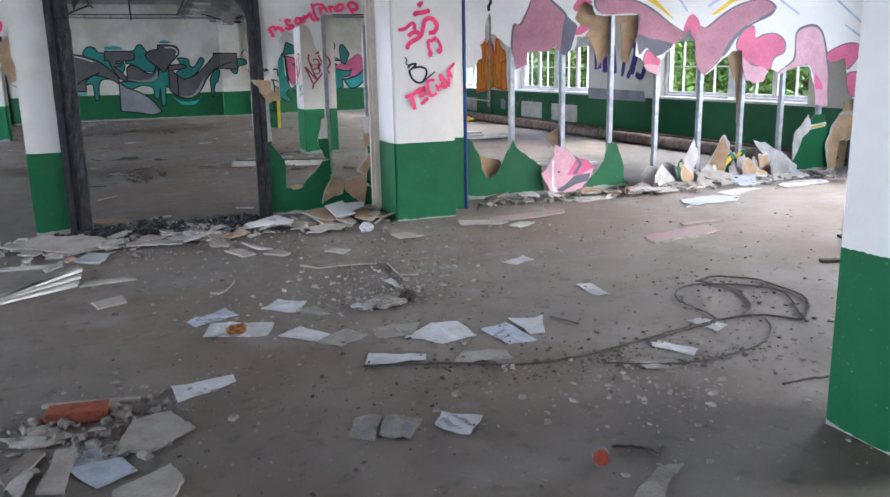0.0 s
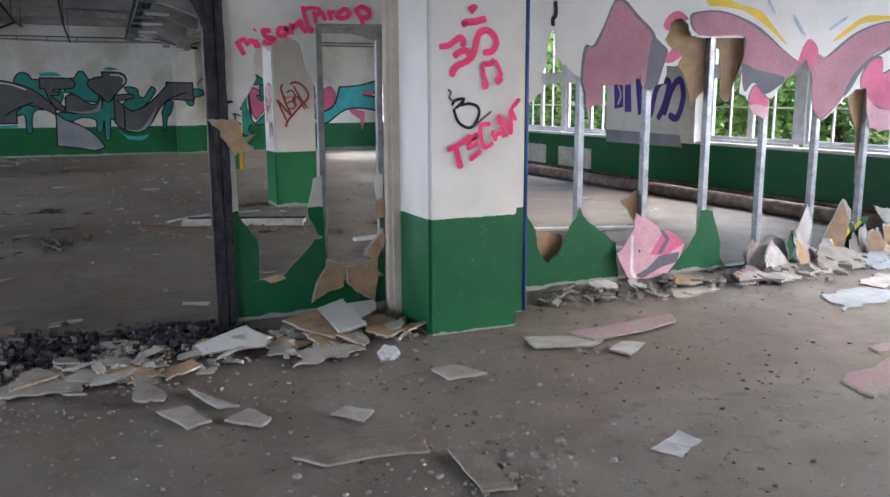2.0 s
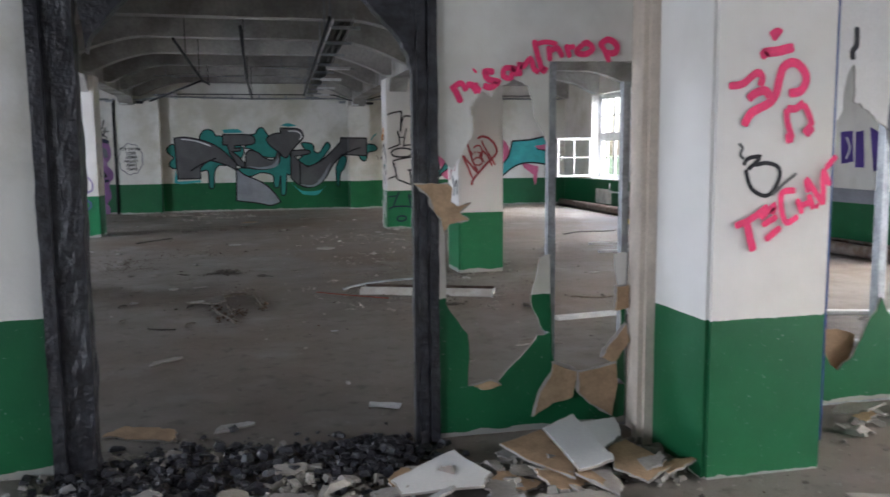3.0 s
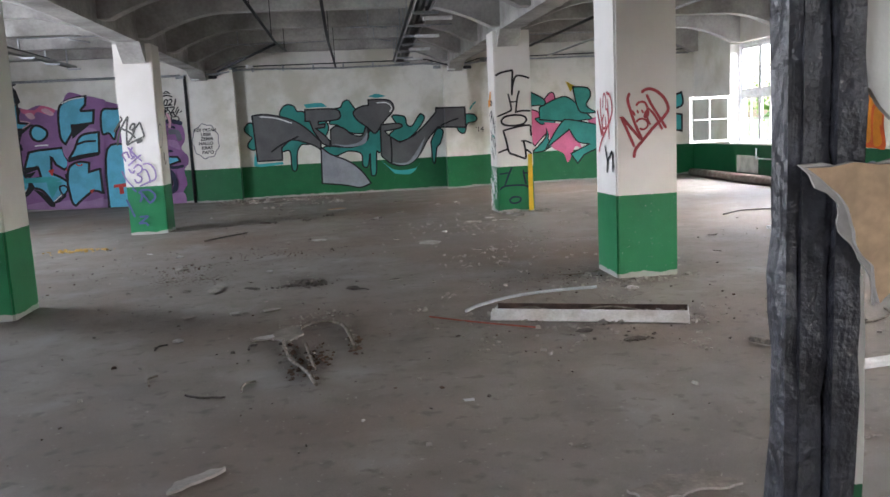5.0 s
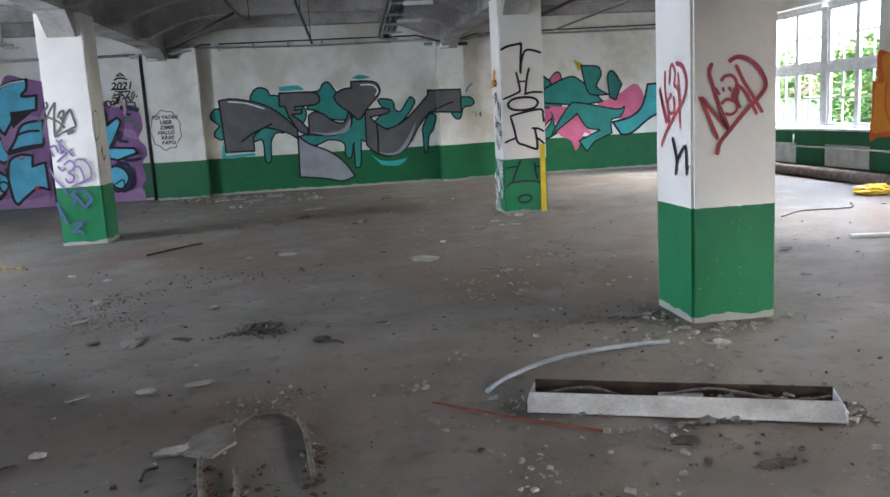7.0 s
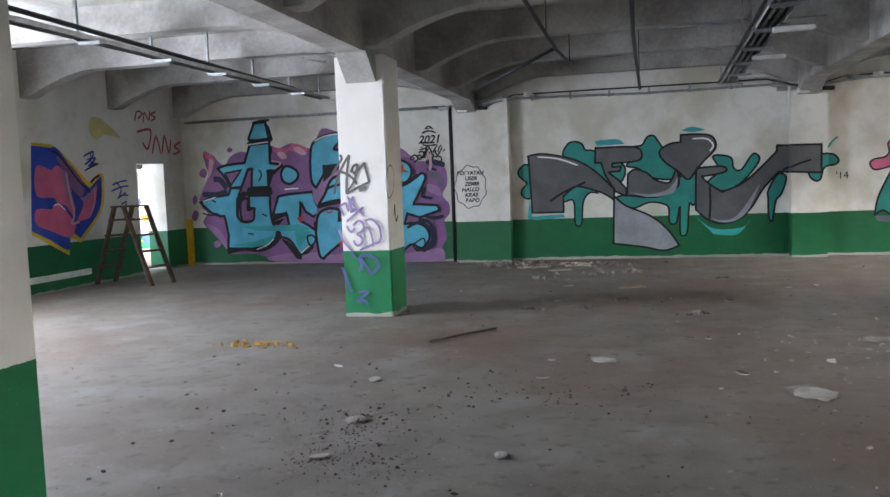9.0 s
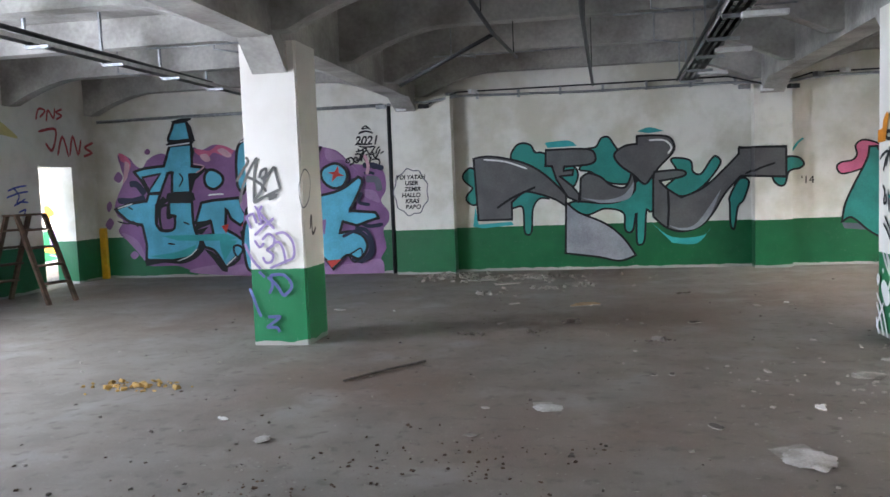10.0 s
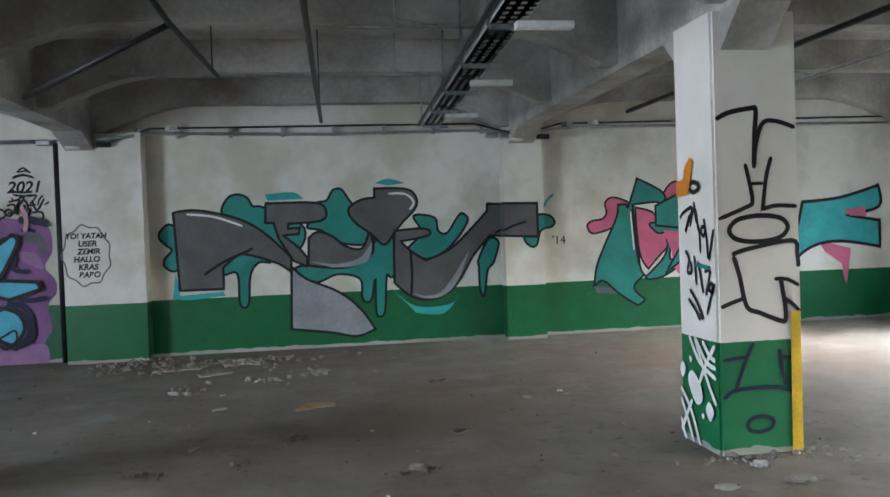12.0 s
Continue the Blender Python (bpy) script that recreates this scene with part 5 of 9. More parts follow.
coats([
    ("F", "purple", 0, [(-8.57, 2.37), (-8.35, 2.31), (-8.24, 2.18), (-8.09, 2.10), (-7.94, 2.27), (-7.69, 2.36), (-7.45, 2.31), (-7.04, 2.45), (-6.87, 2.38), (-6.56, 2.48), (-6.16, 2.35), (-6.06, 2.48), (-5.93, 2.71), (-5.79, 2.74), (-5.45, 2.62), (-5.00, 2.49), (-4.44, 2.33), (-4.24, 2.27), (-4.09, 2.15), (-3.96, 2.02), (-3.76, 1.99), (-3.51, 1.94), (-3.35, 1.83), (-3.33, 1.53), (-3.43, 1.32), (-3.30, 1.13), (-3.30, 0.95), (-3.41, 0.79), (-3.37, 0.47), (-3.48, 0.26), (-3.42, -0.00, 1), (-4.63, -0.02, 1), (-5.79, 0.01, 1), (-6.98, 0.06), (-7.28, 0.15), (-7.52, 0.22), (-8.07, 0.23), (-8.19, 0.41), (-8.42, 0.66), (-8.60, 0.81), (-8.66, 0.93), (-8.55, 1.10), (-8.67, 1.21), (-8.71, 1.39), (-8.62, 1.61), (-8.56, 1.72), (-8.48, 1.89), (-8.53, 2.12)]),
    ("F", "purple", 0, [(-8.59, 2.05), (-8.50, 1.95), (-8.58, 1.84), (-8.69, 1.92)]),
    ("F", "purple", 0, [(-8.83, 1.17), (-8.75, 1.08), (-8.84, 0.94), (-8.93, 1.03)]),
    ("F", "purple", 0, [(-7.95, 2.46), (-7.89, 2.40), (-7.96, 2.35), (-8.02, 2.40)]),
    ("F", "mauve", 0, [(-8.36, 0.52), (-8.27, 0.44), (-8.37, 0.36), (-8.45, 0.44)]),
    ("F", "purple", 0, [(-8.81, 1.49), (-8.76, 1.40), (-8.84, 1.28), (-8.88, 1.40)]),
    ("F", "mauve", 0, [(-8.60, 0.87), (-8.29, 0.73), (-8.13, 0.41), (-8.07, 0.23), (-8.31, 0.52)]),
    ("F", "mauve", 0, [(-7.22, 0.13), (-6.61, 0.22), (-6.02, 0.11), (-5.55, 0.22), (-4.63, 0.15), (-3.95, 0.20), (-3.48, 0.26), (-3.42, -0.01, 1), (-5.79, -0.01, 1), (-6.98, 0.05)]),
    ("F", "mauve", 0, [(-4.44, 2.29), (-4.24, 2.24), (-4.00, 2.04), (-3.84, 1.87), (-4.11, 2.09), (-4.39, 2.08)]),
    ("F", "mauve", 0, [(-3.74, 1.54), (-3.52, 1.49), (-3.45, 1.30), (-3.58, 1.33), (-3.73, 1.42)]),
    ("F", "pink", 0, [(-8.55, 2.40), (-8.40, 2.34), (-8.31, 2.18), (-8.42, 1.98), (-8.37, 2.18), (-8.51, 2.25)]),
    ("F", "light rose", 0, [(-8.43, 2.25, 1), (-8.34, 2.17), (-8.40, 1.94), (-8.51, 1.80, 1), (-8.47, 2.00)]),
    ("F", "pink", 0, [(-6.98, 2.42), (-6.69, 2.37), (-6.50, 2.47), (-6.21, 2.35), (-6.37, 2.25), (-6.61, 2.33), (-6.75, 2.23), (-6.96, 2.33)]),
    ("F", "light rose", 0, [(-6.89, 2.29), (-6.75, 2.31), (-6.68, 2.19), (-6.80, 2.17)]),
    ("F", "light rose", 0, [(-6.53, 2.36), (-6.41, 2.40), (-6.25, 2.27), (-6.35, 2.23)]),
    ("L", "navy", 0.12, [(-8.63, 1.50), (-8.31, 1.48), (-8.06, 1.54)]),
    ("L", "navy", 0.12, [(-8.36, 1.80), (-8.21, 1.79), (-8.06, 1.60)]),
    ("O", "cyan", 0.055, [(-8.25, 2.03, 1), (-8.03, 2.09), (-7.63, 2.12, 1), (-7.49, 2.49, 1), (-7.05, 2.51, 1), (-7.06, 2.09, 1), (-6.82, 2.06, 1), (-6.98, 1.94, 1), (-7.12, 1.94, 1), (-7.12, 1.60, 1), (-7.50, 1.60, 1), (-7.47, 2.00, 1), (-7.56, 1.98, 1), (-7.73, 1.62, 1), (-7.97, 1.61, 1), (-8.11, 1.86, 1)]),
    ("O", "purple", 0.04, [(-8.09, 1.92, 1), (-7.71, 1.98, 1), (-7.96, 1.67, 1)]),
    ("O", "cyan", 0.055, [(-7.50, 2.58, 1), (-7.50, 2.64), (-7.42, 2.81), (-7.38, 2.92, 1), (-7.12, 2.94, 1), (-7.05, 2.56, 1)]),
    ("F", "black", 0, [(-7.42, 2.95, 1), (-7.19, 3.00, 1), (-7.00, 3.02, 1), (-7.03, 2.95, 1), (-7.22, 2.93, 1), (-7.39, 2.90, 1)]),
    ("F", "black", 0, [(-7.56, 2.53, 1), (-7.29, 2.60), (-7.00, 2.62, 1), (-6.99, 2.53, 1), (-7.29, 2.51, 1), (-7.53, 2.49, 1)]),
    ("F", "black", 0, [(-7.11, 2.94, 1), (-7.03, 2.84, 1), (-6.96, 2.56, 1), (-7.04, 2.55, 1)]),
    ("F", "black", 0, [(-7.05, 2.49, 1), (-6.99, 2.38), (-7.03, 2.24, 1), (-7.06, 2.23, 1)]),
    ("F", "black", 0, [(-7.10, 1.96, 1), (-6.98, 1.93, 1), (-6.79, 2.05, 1), (-6.74, 2.04, 1), (-7.01, 1.83, 1), (-7.09, 1.61, 1)]),
    ("O", "cyan", 0.055, [(-8.69, 1.33, 1), (-8.36, 1.43), (-8.03, 1.47, 1), (-7.97, 1.61, 1), (-7.73, 1.60, 1), (-7.81, 1.40), (-7.86, 1.03, 1), (-7.76, 0.90), (-7.52, 0.92), (-7.46, 1.17, 1), (-7.58, 1.19, 1), (-7.57, 1.44, 1), (-7.10, 1.43, 1), (-7.10, 1.07), (-7.06, 0.85), (-6.97, 0.71, 1), (-7.03, 0.53), (-7.27, 0.38), (-7.57, 0.33), (-8.11, 0.34, 1), (-8.08, 0.63, 1), (-8.13, 0.92), (-8.15, 1.02, 1), (-8.42, 1.09)]),
    ("O", "purple", 0.05, [(-7.76, 1.31), (-7.59, 1.39, 1), (-7.61, 1.14), (-7.48, 1.17), (-7.49, 0.94), (-7.64, 0.90), (-7.76, 0.95)]),
    ("F", "black", 0, [(-7.58, 1.61, 1), (-7.05, 1.60, 1), (-7.03, 1.45, 1), (-7.66, 1.44, 1)]),
    ("F", "black", 0, [(-7.86, 1.40, 1), (-7.68, 1.55, 1), (-7.59, 1.46, 1), (-7.79, 1.29, 1), (-7.83, 0.97, 1), (-7.89, 1.08, 1)]),
    ("O", "cyan", 0.055, [(-6.61, 2.00), (-6.46, 1.89), (-6.47, 1.75), (-6.63, 1.65), (-6.78, 1.71), (-6.82, 1.87), (-6.74, 2.00)]),
    ("O", "cyan", 0.055, [(-7.05, 1.02, 1), (-6.91, 1.40, 1), (-6.67, 1.44, 1), (-6.14, 1.47, 1), (-6.11, 1.30, 1), (-6.00, 1.05, 1), (-6.16, 0.96, 1), (-6.33, 1.08, 1), (-6.42, 1.28, 1), (-6.46, 0.89, 1), (-6.26, 0.78, 1), (-6.06, 0.63, 1), (-6.15, 0.45, 1), (-6.25, 0.39), (-6.49, 0.17, 1), (-6.69, 0.48), (-6.89, 0.56, 1), (-6.97, 0.76, 1), (-6.70, 0.80, 1), (-6.74, 1.04, 1)]),
    ("F", "black", 0, [(-7.05, 1.00, 1), (-6.74, 1.09, 1), (-6.74, 1.00, 1), (-7.04, 0.89, 1), (-6.79, 0.95, 1), (-6.94, 0.80, 1), (-7.08, 0.85, 1)]),
    ("F", "aqua", 0, [(-7.77, 0.80, 1), (-7.06, 0.80), (-6.46, 0.81, 1), (-6.23, 0.72, 1), (-6.49, 0.68), (-7.43, 0.70, 1)]),
    ("F", "aqua", 0, [(-8.04, 0.41, 1), (-7.44, 0.49), (-7.05, 0.62, 1), (-7.20, 0.42), (-7.57, 0.35, 1)]),
    ("F", "aqua", 0, [(-6.59, 0.70, 1), (-6.23, 0.67, 1), (-6.36, 0.50), (-6.51, 0.28, 1), (-6.57, 0.50, 1)]),
    ("F", "black", 0, [(-8.14, 0.34, 1), (-7.57, 0.33), (-7.27, 0.38), (-7.00, 0.55, 1), (-6.94, 0.69, 1), (-6.88, 0.55, 1), (-7.06, 0.37), (-7.36, 0.26), (-7.76, 0.28), (-8.12, 0.22, 1)]),
    ("F", "black", 0, [(-6.91, 0.53, 1), (-6.70, 0.44), (-6.49, 0.14, 1), (-6.25, 0.34, 1), (-6.10, 0.43, 1), (-6.18, 0.32, 1), (-6.47, 0.08, 1), (-6.57, 0.10, 1), (-6.75, 0.35, 1)]),
    ("L", "white", 0.025, [(-7.53, 2.49), (-7.28, 2.51), (-7.07, 2.53)]),
    ("L", "white", 0.025, [(-8.63, 1.35), (-8.32, 1.43)]),
    ("L", "white", 0.03, [(-6.76, 1.54), (-6.61, 1.55), (-6.45, 1.55)]),
    ("L", "white", 0.025, [(-6.47, 0.21), (-6.25, 0.39)]),
    ("L", "white", 0.02, [(-7.45, 0.31), (-7.21, 0.40), (-7.05, 0.53)]),
    ("L", "light rose", 0.025, [(-7.02, 2.14), (-6.81, 2.08), (-6.98, 1.96)]),
    ("F", "red", 0, [(-6.53, 0.95, 1), (-6.38, 0.99, 1), (-6.44, 0.81, 1)]),
    ("F", "red", 0, [(-6.31, 0.46, 1), (-6.24, 0.59, 1), (-6.21, 0.43, 1)]),
    ("L", "red", 0.035, [(-6.12, 0.94), (-6.03, 1.03), (-6.07, 1.10)]),
    ("L", "black", 0.03, [(-8.65, 1.10), (-8.43, 1.05), (-8.32, 1.09), (-8.23, 0.98)]),
    ("L", "black", 0.03, [(-7.31, 1.97), (-7.25, 1.86), (-7.33, 1.72)]),
    ("L", "black", 0.03, [(-7.29, 1.05), (-7.17, 1.00)]),
    ("L", "black", 0.03, [(-7.63, 0.65), (-7.49, 0.63)]),
    ("L", "black", 0.03, [(-8.41, 1.37), (-8.31, 1.32)]),
    ("O", "cyan", 0.05, [(-6.05, 1.60, 1), (-6.07, 2.21), (-5.96, 2.48), (-5.80, 2.58), (-5.63, 2.51), (-5.66, 1.70), (-5.84, 1.60), (-5.96, 1.53, 1)]),
    ("O", "cyan", 0.05, [(-6.13, 0.83, 1), (-5.87, 0.92, 1), (-5.51, 0.99, 1), (-5.53, 0.18, 1), (-5.96, 0.14), (-6.07, 0.39)]),
    ("L", "navy", 0.07, [(-3.93, 0.84), (-3.73, 0.80), (-3.63, 0.62), (-3.63, 0.36), (-3.84, 0.24), (-4.01, 0.30)]),
    ("L", "navy", 0.06, [(-3.78, 1.49), (-3.83, 1.31), (-3.63, 1.26)]),
    ("L", "navy", 0.07, [(-3.94, 1.10), (-3.71, 0.88), (-3.40, 0.90)]),
    ("L", "navy", 0.05, [(-4.42, 1.65), (-4.13, 1.62), (-3.90, 1.74)]),
    ("L", "black", 0.03, [(-4.04, 2.09), (-3.94, 2.12), (-3.89, 2.04), (-3.98, 1.98)]),
    ("L", "black", 0.03, [(-3.87, 2.17), (-3.78, 2.18), (-3.76, 2.08), (-3.86, 2.07)]),
    ("L", "navy", 0.1, [(-3.73, 1.97), (-3.56, 1.97), (-3.35, 1.90)]),
    ("L", "light rose", 0.06, [(-3.69, 2.16), (-3.63, 1.97), (-3.66, 1.81)]),
    ("F", "purple", 0, [(-5.87, 2.58, 1), (-5.76, 2.65), (-5.66, 2.67), (-5.37, 2.63, 1), (-5.06, 2.54, 1), (-5.36, 0.04, 1), (-6.21, 0.08, 1)]),
    ("F", "mauve", 0, [(-6.08, 1.72), (-5.71, 1.91), (-5.32, 1.83), (-5.67, 1.44), (-6.00, 1.20), (-6.13, 1.36)]),
    ("F", "mauve", 0, [(-6.44, 0.17, 1), (-6.13, 0.23), (-5.74, 0.18), (-5.33, 0.26, 1), (-5.37, 0.02, 1), (-6.46, 0.04, 1)]),
    ("O", "cyan", 0.055, [(-6.16, 2.09, 1), (-6.09, 2.44), (-5.82, 2.59), (-5.49, 2.64, 1), (-5.52, 2.44, 1), (-5.63, 2.31), (-5.34, 2.31, 1), (-5.38, 2.02, 1), (-5.88, 1.97, 1), (-5.87, 1.84), (-6.06, 1.55, 1), (-6.15, 1.70)]),
    ("O", "cyan", 0.055, [(-6.03, 1.20, 1), (-5.88, 1.40), (-5.69, 1.73), (-5.28, 1.80, 1), (-5.32, 1.31, 1), (-5.70, 1.27)]),
    ("O", "cyan", 0.055, [(-6.11, 0.63, 1), (-6.04, 0.99), (-5.82, 1.12), (-5.57, 1.09, 1), (-5.60, 0.87, 1), (-5.34, 0.94, 1), (-5.33, 0.35, 1), (-5.53, 0.42), (-5.78, 0.26), (-5.98, 0.09, 1), (-6.06, 0.20)]),
    ("F", "black", 0, [(-5.90, 1.98, 1), (-5.45, 1.99, 1), (-5.73, 1.78), (-5.89, 1.66, 1)]),
    ("F", "black", 0, [(-6.06, 1.17, 1), (-5.70, 1.25), (-5.32, 1.29, 1), (-5.32, 1.25, 1), (-5.71, 1.19), (-6.03, 1.12, 1)]),
    ("L", "black", 0.05, [(-5.86, 1.51), (-5.61, 1.59), (-5.36, 1.59)]),
    ("L", "white", 0.025, [(-6.06, 2.49), (-5.82, 2.58), (-5.53, 2.62)]),
    ("F", "red", 0, [(-5.63, 0.44, 1), (-5.50, 0.47, 1), (-5.59, 0.35, 1)]),
    ("O", "cyan", 0.04, [(-6.29, 0.56), (-6.19, 0.58), (-6.12, 0.49), (-6.22, 0.37), (-6.29, 0.45)]),
    ("L", "red", 0.03, [(-5.87, 1.08), (-5.80, 1.03), (-5.72, 1.07)]),
    ("O", "cyan", 0.05, [(-5.16, 2.28), (-4.87, 2.32), (-4.50, 2.32, 1), (-4.64, 2.10), (-4.85, 1.85), (-4.94, 1.61), (-5.05, 1.76), (-5.20, 1.77)]),
    ("O", "cyan", 0.05, [(-4.25, 2.03), (-4.07, 1.93), (-4.03, 1.77), (-4.13, 1.61), (-4.33, 1.59), (-4.50, 1.74), (-4.49, 1.93)]),
    ("O", "cyan", 0.05, [(-5.13, 1.38), (-4.53, 1.46), (-4.14, 1.56), (-3.82, 1.77, 1), (-3.75, 1.67), (-3.91, 1.34), (-4.02, 1.16, 1), (-3.53, 1.12, 1), (-3.47, 1.02, 1), (-3.89, 0.89, 1), (-4.15, 0.97, 1), (-4.22, 0.76, 1), (-3.99, 0.78), (-3.78, 0.69), (-3.71, 0.48), (-3.87, 0.28), (-4.11, 0.35), (-4.37, 0.10, 1), (-4.58, 0.31), (-4.71, -0.03, 1), (-5.22, -0.02, 1)]),
    ("F", "red", 0, [(-4.76, 2.22, 1), (-4.53, 2.26, 1), (-4.69, 2.08, 1)]),
    ("F", "red", 0, [(-4.26, 1.88, 1), (-4.19, 1.99, 1), (-4.18, 1.85, 1), (-4.08, 1.80, 1), (-4.22, 1.79, 1), (-4.32, 1.70, 1), (-4.30, 1.83, 1), (-4.39, 1.87, 1)]),
    ("F", "red", 0, [(-4.49, 0.26, 1), (-4.21, 0.28, 1), (-4.40, 0.12, 1)]),
    ("F", "purple", 0, [(-4.64, 1.00, 1), (-4.46, 1.02, 1), (-4.50, 0.74, 1), (-4.61, 0.79, 1)]),
    ("F", "red", 0, [(-5.06, 0.54, 1), (-4.67, 0.57, 1), (-4.69, 0.49, 1), (-4.85, 0.47, 1), (-4.84, 0.32, 1), (-4.94, 0.30, 1), (-4.95, 0.48, 1), (-5.07, 0.46, 1)]),
    ("L", "navy", 0.06, [(-4.17, 0.69), (-3.89, 0.79), (-3.69, 0.65), (-3.66, 0.42), (-3.85, 0.20)]),
    ("C", "black", 0.03, [(-3.96, 0.41), (-3.83, 0.47), (-3.82, 0.33), (-3.96, 0.22), (-4.05, 0.34)]),
], on_y(Y1), wall_north, "graffiti", "large cyan letter graffiti on a purple cloud", folds=[(2.97, 3.56, 0.28)])
coats([
    ("F", "black", 0, [(31.47, 2.32), (31.72, 2.37), (31.84, 2.29), (31.66, 2.22), (31.46, 2.24)]),
    ("L", "black", 0.03, [(31.58, 2.17), (31.56, 1.73)]),
    ("F", "faded pink", 0, [(31.45, 1.61), (31.60, 1.61), (31.59, 1.52), (31.44, 1.53)]),
    ("F", "royal blue", 0, [(31.43, 1.41), (31.58, 1.44), (31.61, 1.29), (31.46, 1.26)]),
    ("F", "orange", 0, [(31.05, 1.39), (31.24, 1.39), (31.46, 1.17), (31.25, 1.03), (31.08, 1.16)]),
    ("F", "lilac", 0, [(31.27, 0.79), (31.75, 0.65), (32.10, 0.59), (32.03, 0.40), (31.63, 0.45), (31.33, 0.35), (31.16, 0.54)]),
    ("F", "white", 0, [(31.26, 1.12), (31.55, 1.14), (31.63, 0.93), (31.91, 0.77), (31.84, 0.59), (31.55, 0.67), (31.33, 0.89)]),
    ("F", "orange", 0, [(31.61, 0.99), (31.88, 0.95), (31.91, 0.80), (31.66, 0.81)]),
    ("F", "royal blue", 0, [(31.63, 0.42), (32.07, 0.30), (31.90, 0.16), (31.66, 0.21)]),
    ("F", "orange", 0, [(31.00, 0.38), (31.52, 0.31), (31.46, 0.23), (30.99, 0.28)]),
    ("L", "lilac", 0.03, [(31.12, 0.20), (31.45, 0.11), (31.68, -0.06)]),
], on_x(X0 - 3.8, 1), wall_beyond, "graffiti", "orange, white and lilac graffiti in the next room")
coats([
    ("L", "light grey", 0.02, [(19.40, 0.61), (19.24, 0.40), (19.07, 0.61), (18.90, 0.65)]),
    ("L", "light grey", 0.02, [(19.04, 0.44), (18.90, 0.57), (18.74, 0.47), (18.58, 0.61), (18.63, 0.45)]),
    ("L", "light grey", 0.02, [(18.52, 0.53), (18.37, 0.59), (18.42, 0.43), (18.21, 0.57), (18.06, 0.50)]),
], on_x(X1), wall_east, "graffiti", "white scribbled tag on the green dado")
coats([
    ("F", "light grey", 0, [(21.17, 0.74, 1), (21.02, 0.74, 1), (21.03, 0.32, 1), (21.19, 0.33, 1)]),
    ("F", "light grey", 0, [(20.30, 0.54, 1), (20.15, 0.58), (19.94, 0.50, 1), (19.98, 0.28, 1), (20.24, 0.31, 1)]),
], on_x(X1), wall_east, "wall_patch", "bare plaster patches on the dado")
coats([
    ("L", "black", 0.022, [(-3.72, 2.62), (-3.63, 2.64), (-3.56, 2.61)]),
    ("L", "black", 0.022, [(-3.79, 2.56), (-3.67, 2.59), (-3.54, 2.56)]),
    ("L", "black", 0.03, [(-3.83, 2.39), (-3.74, 2.35), (-3.57, 2.35)]),
    ("L", "black", 0.028, [(-3.80, 2.32), (-3.69, 2.30), (-3.52, 2.31)]),
    ("L", "black", 0.024, [(-3.82, 2.28), (-3.79, 2.22)]),
    ("L", "black", 0.026, [(-3.74, 2.26), (-3.66, 2.28), (-3.73, 2.15), (-3.64, 2.17)]),
    ("L", "black", 0.026, [(-3.60, 2.29), (-3.50, 2.30), (-3.59, 2.17), (-3.51, 2.18)]),
    ("L", "black", 0.024, [(-3.49, 2.16), (-3.46, 2.25), (-3.41, 2.30)]),
    ("L", "black", 0.024, [(-3.40, 2.17), (-3.34, 2.21)]),
    ("L", "black", 0.026, [(-3.76, 2.04), (-3.73, 2.15), (-3.68, 2.04), (-3.66, 2.15)]),
    ("L", "black", 0.026, [(-3.61, 2.04), (-3.57, 2.13), (-3.63, 1.95)]),
    ("L", "black", 0.028, [(-3.57, 2.07), (-3.44, 2.07), (-3.43, 1.98), (-3.52, 1.91), (-3.60, 1.95)]),
    ("C", "black", 0.03, [(-3.87, 2.12), (-3.81, 2.08), (-3.85, 2.03), (-3.91, 2.07)]),
    ("C", "black", 0.024, [(-4.02, 2.09), (-3.98, 2.06), (-4.02, 2.03), (-4.05, 2.06)]),
    ("L", "navy", 0.05, [(-3.72, 1.83), (-3.62, 1.84), (-3.53, 1.81)]),
], on_y(Y1), wall_north, "graffiti", "thin black stacked handwriting", folds=[(2.97, 3.56, 0.28)])
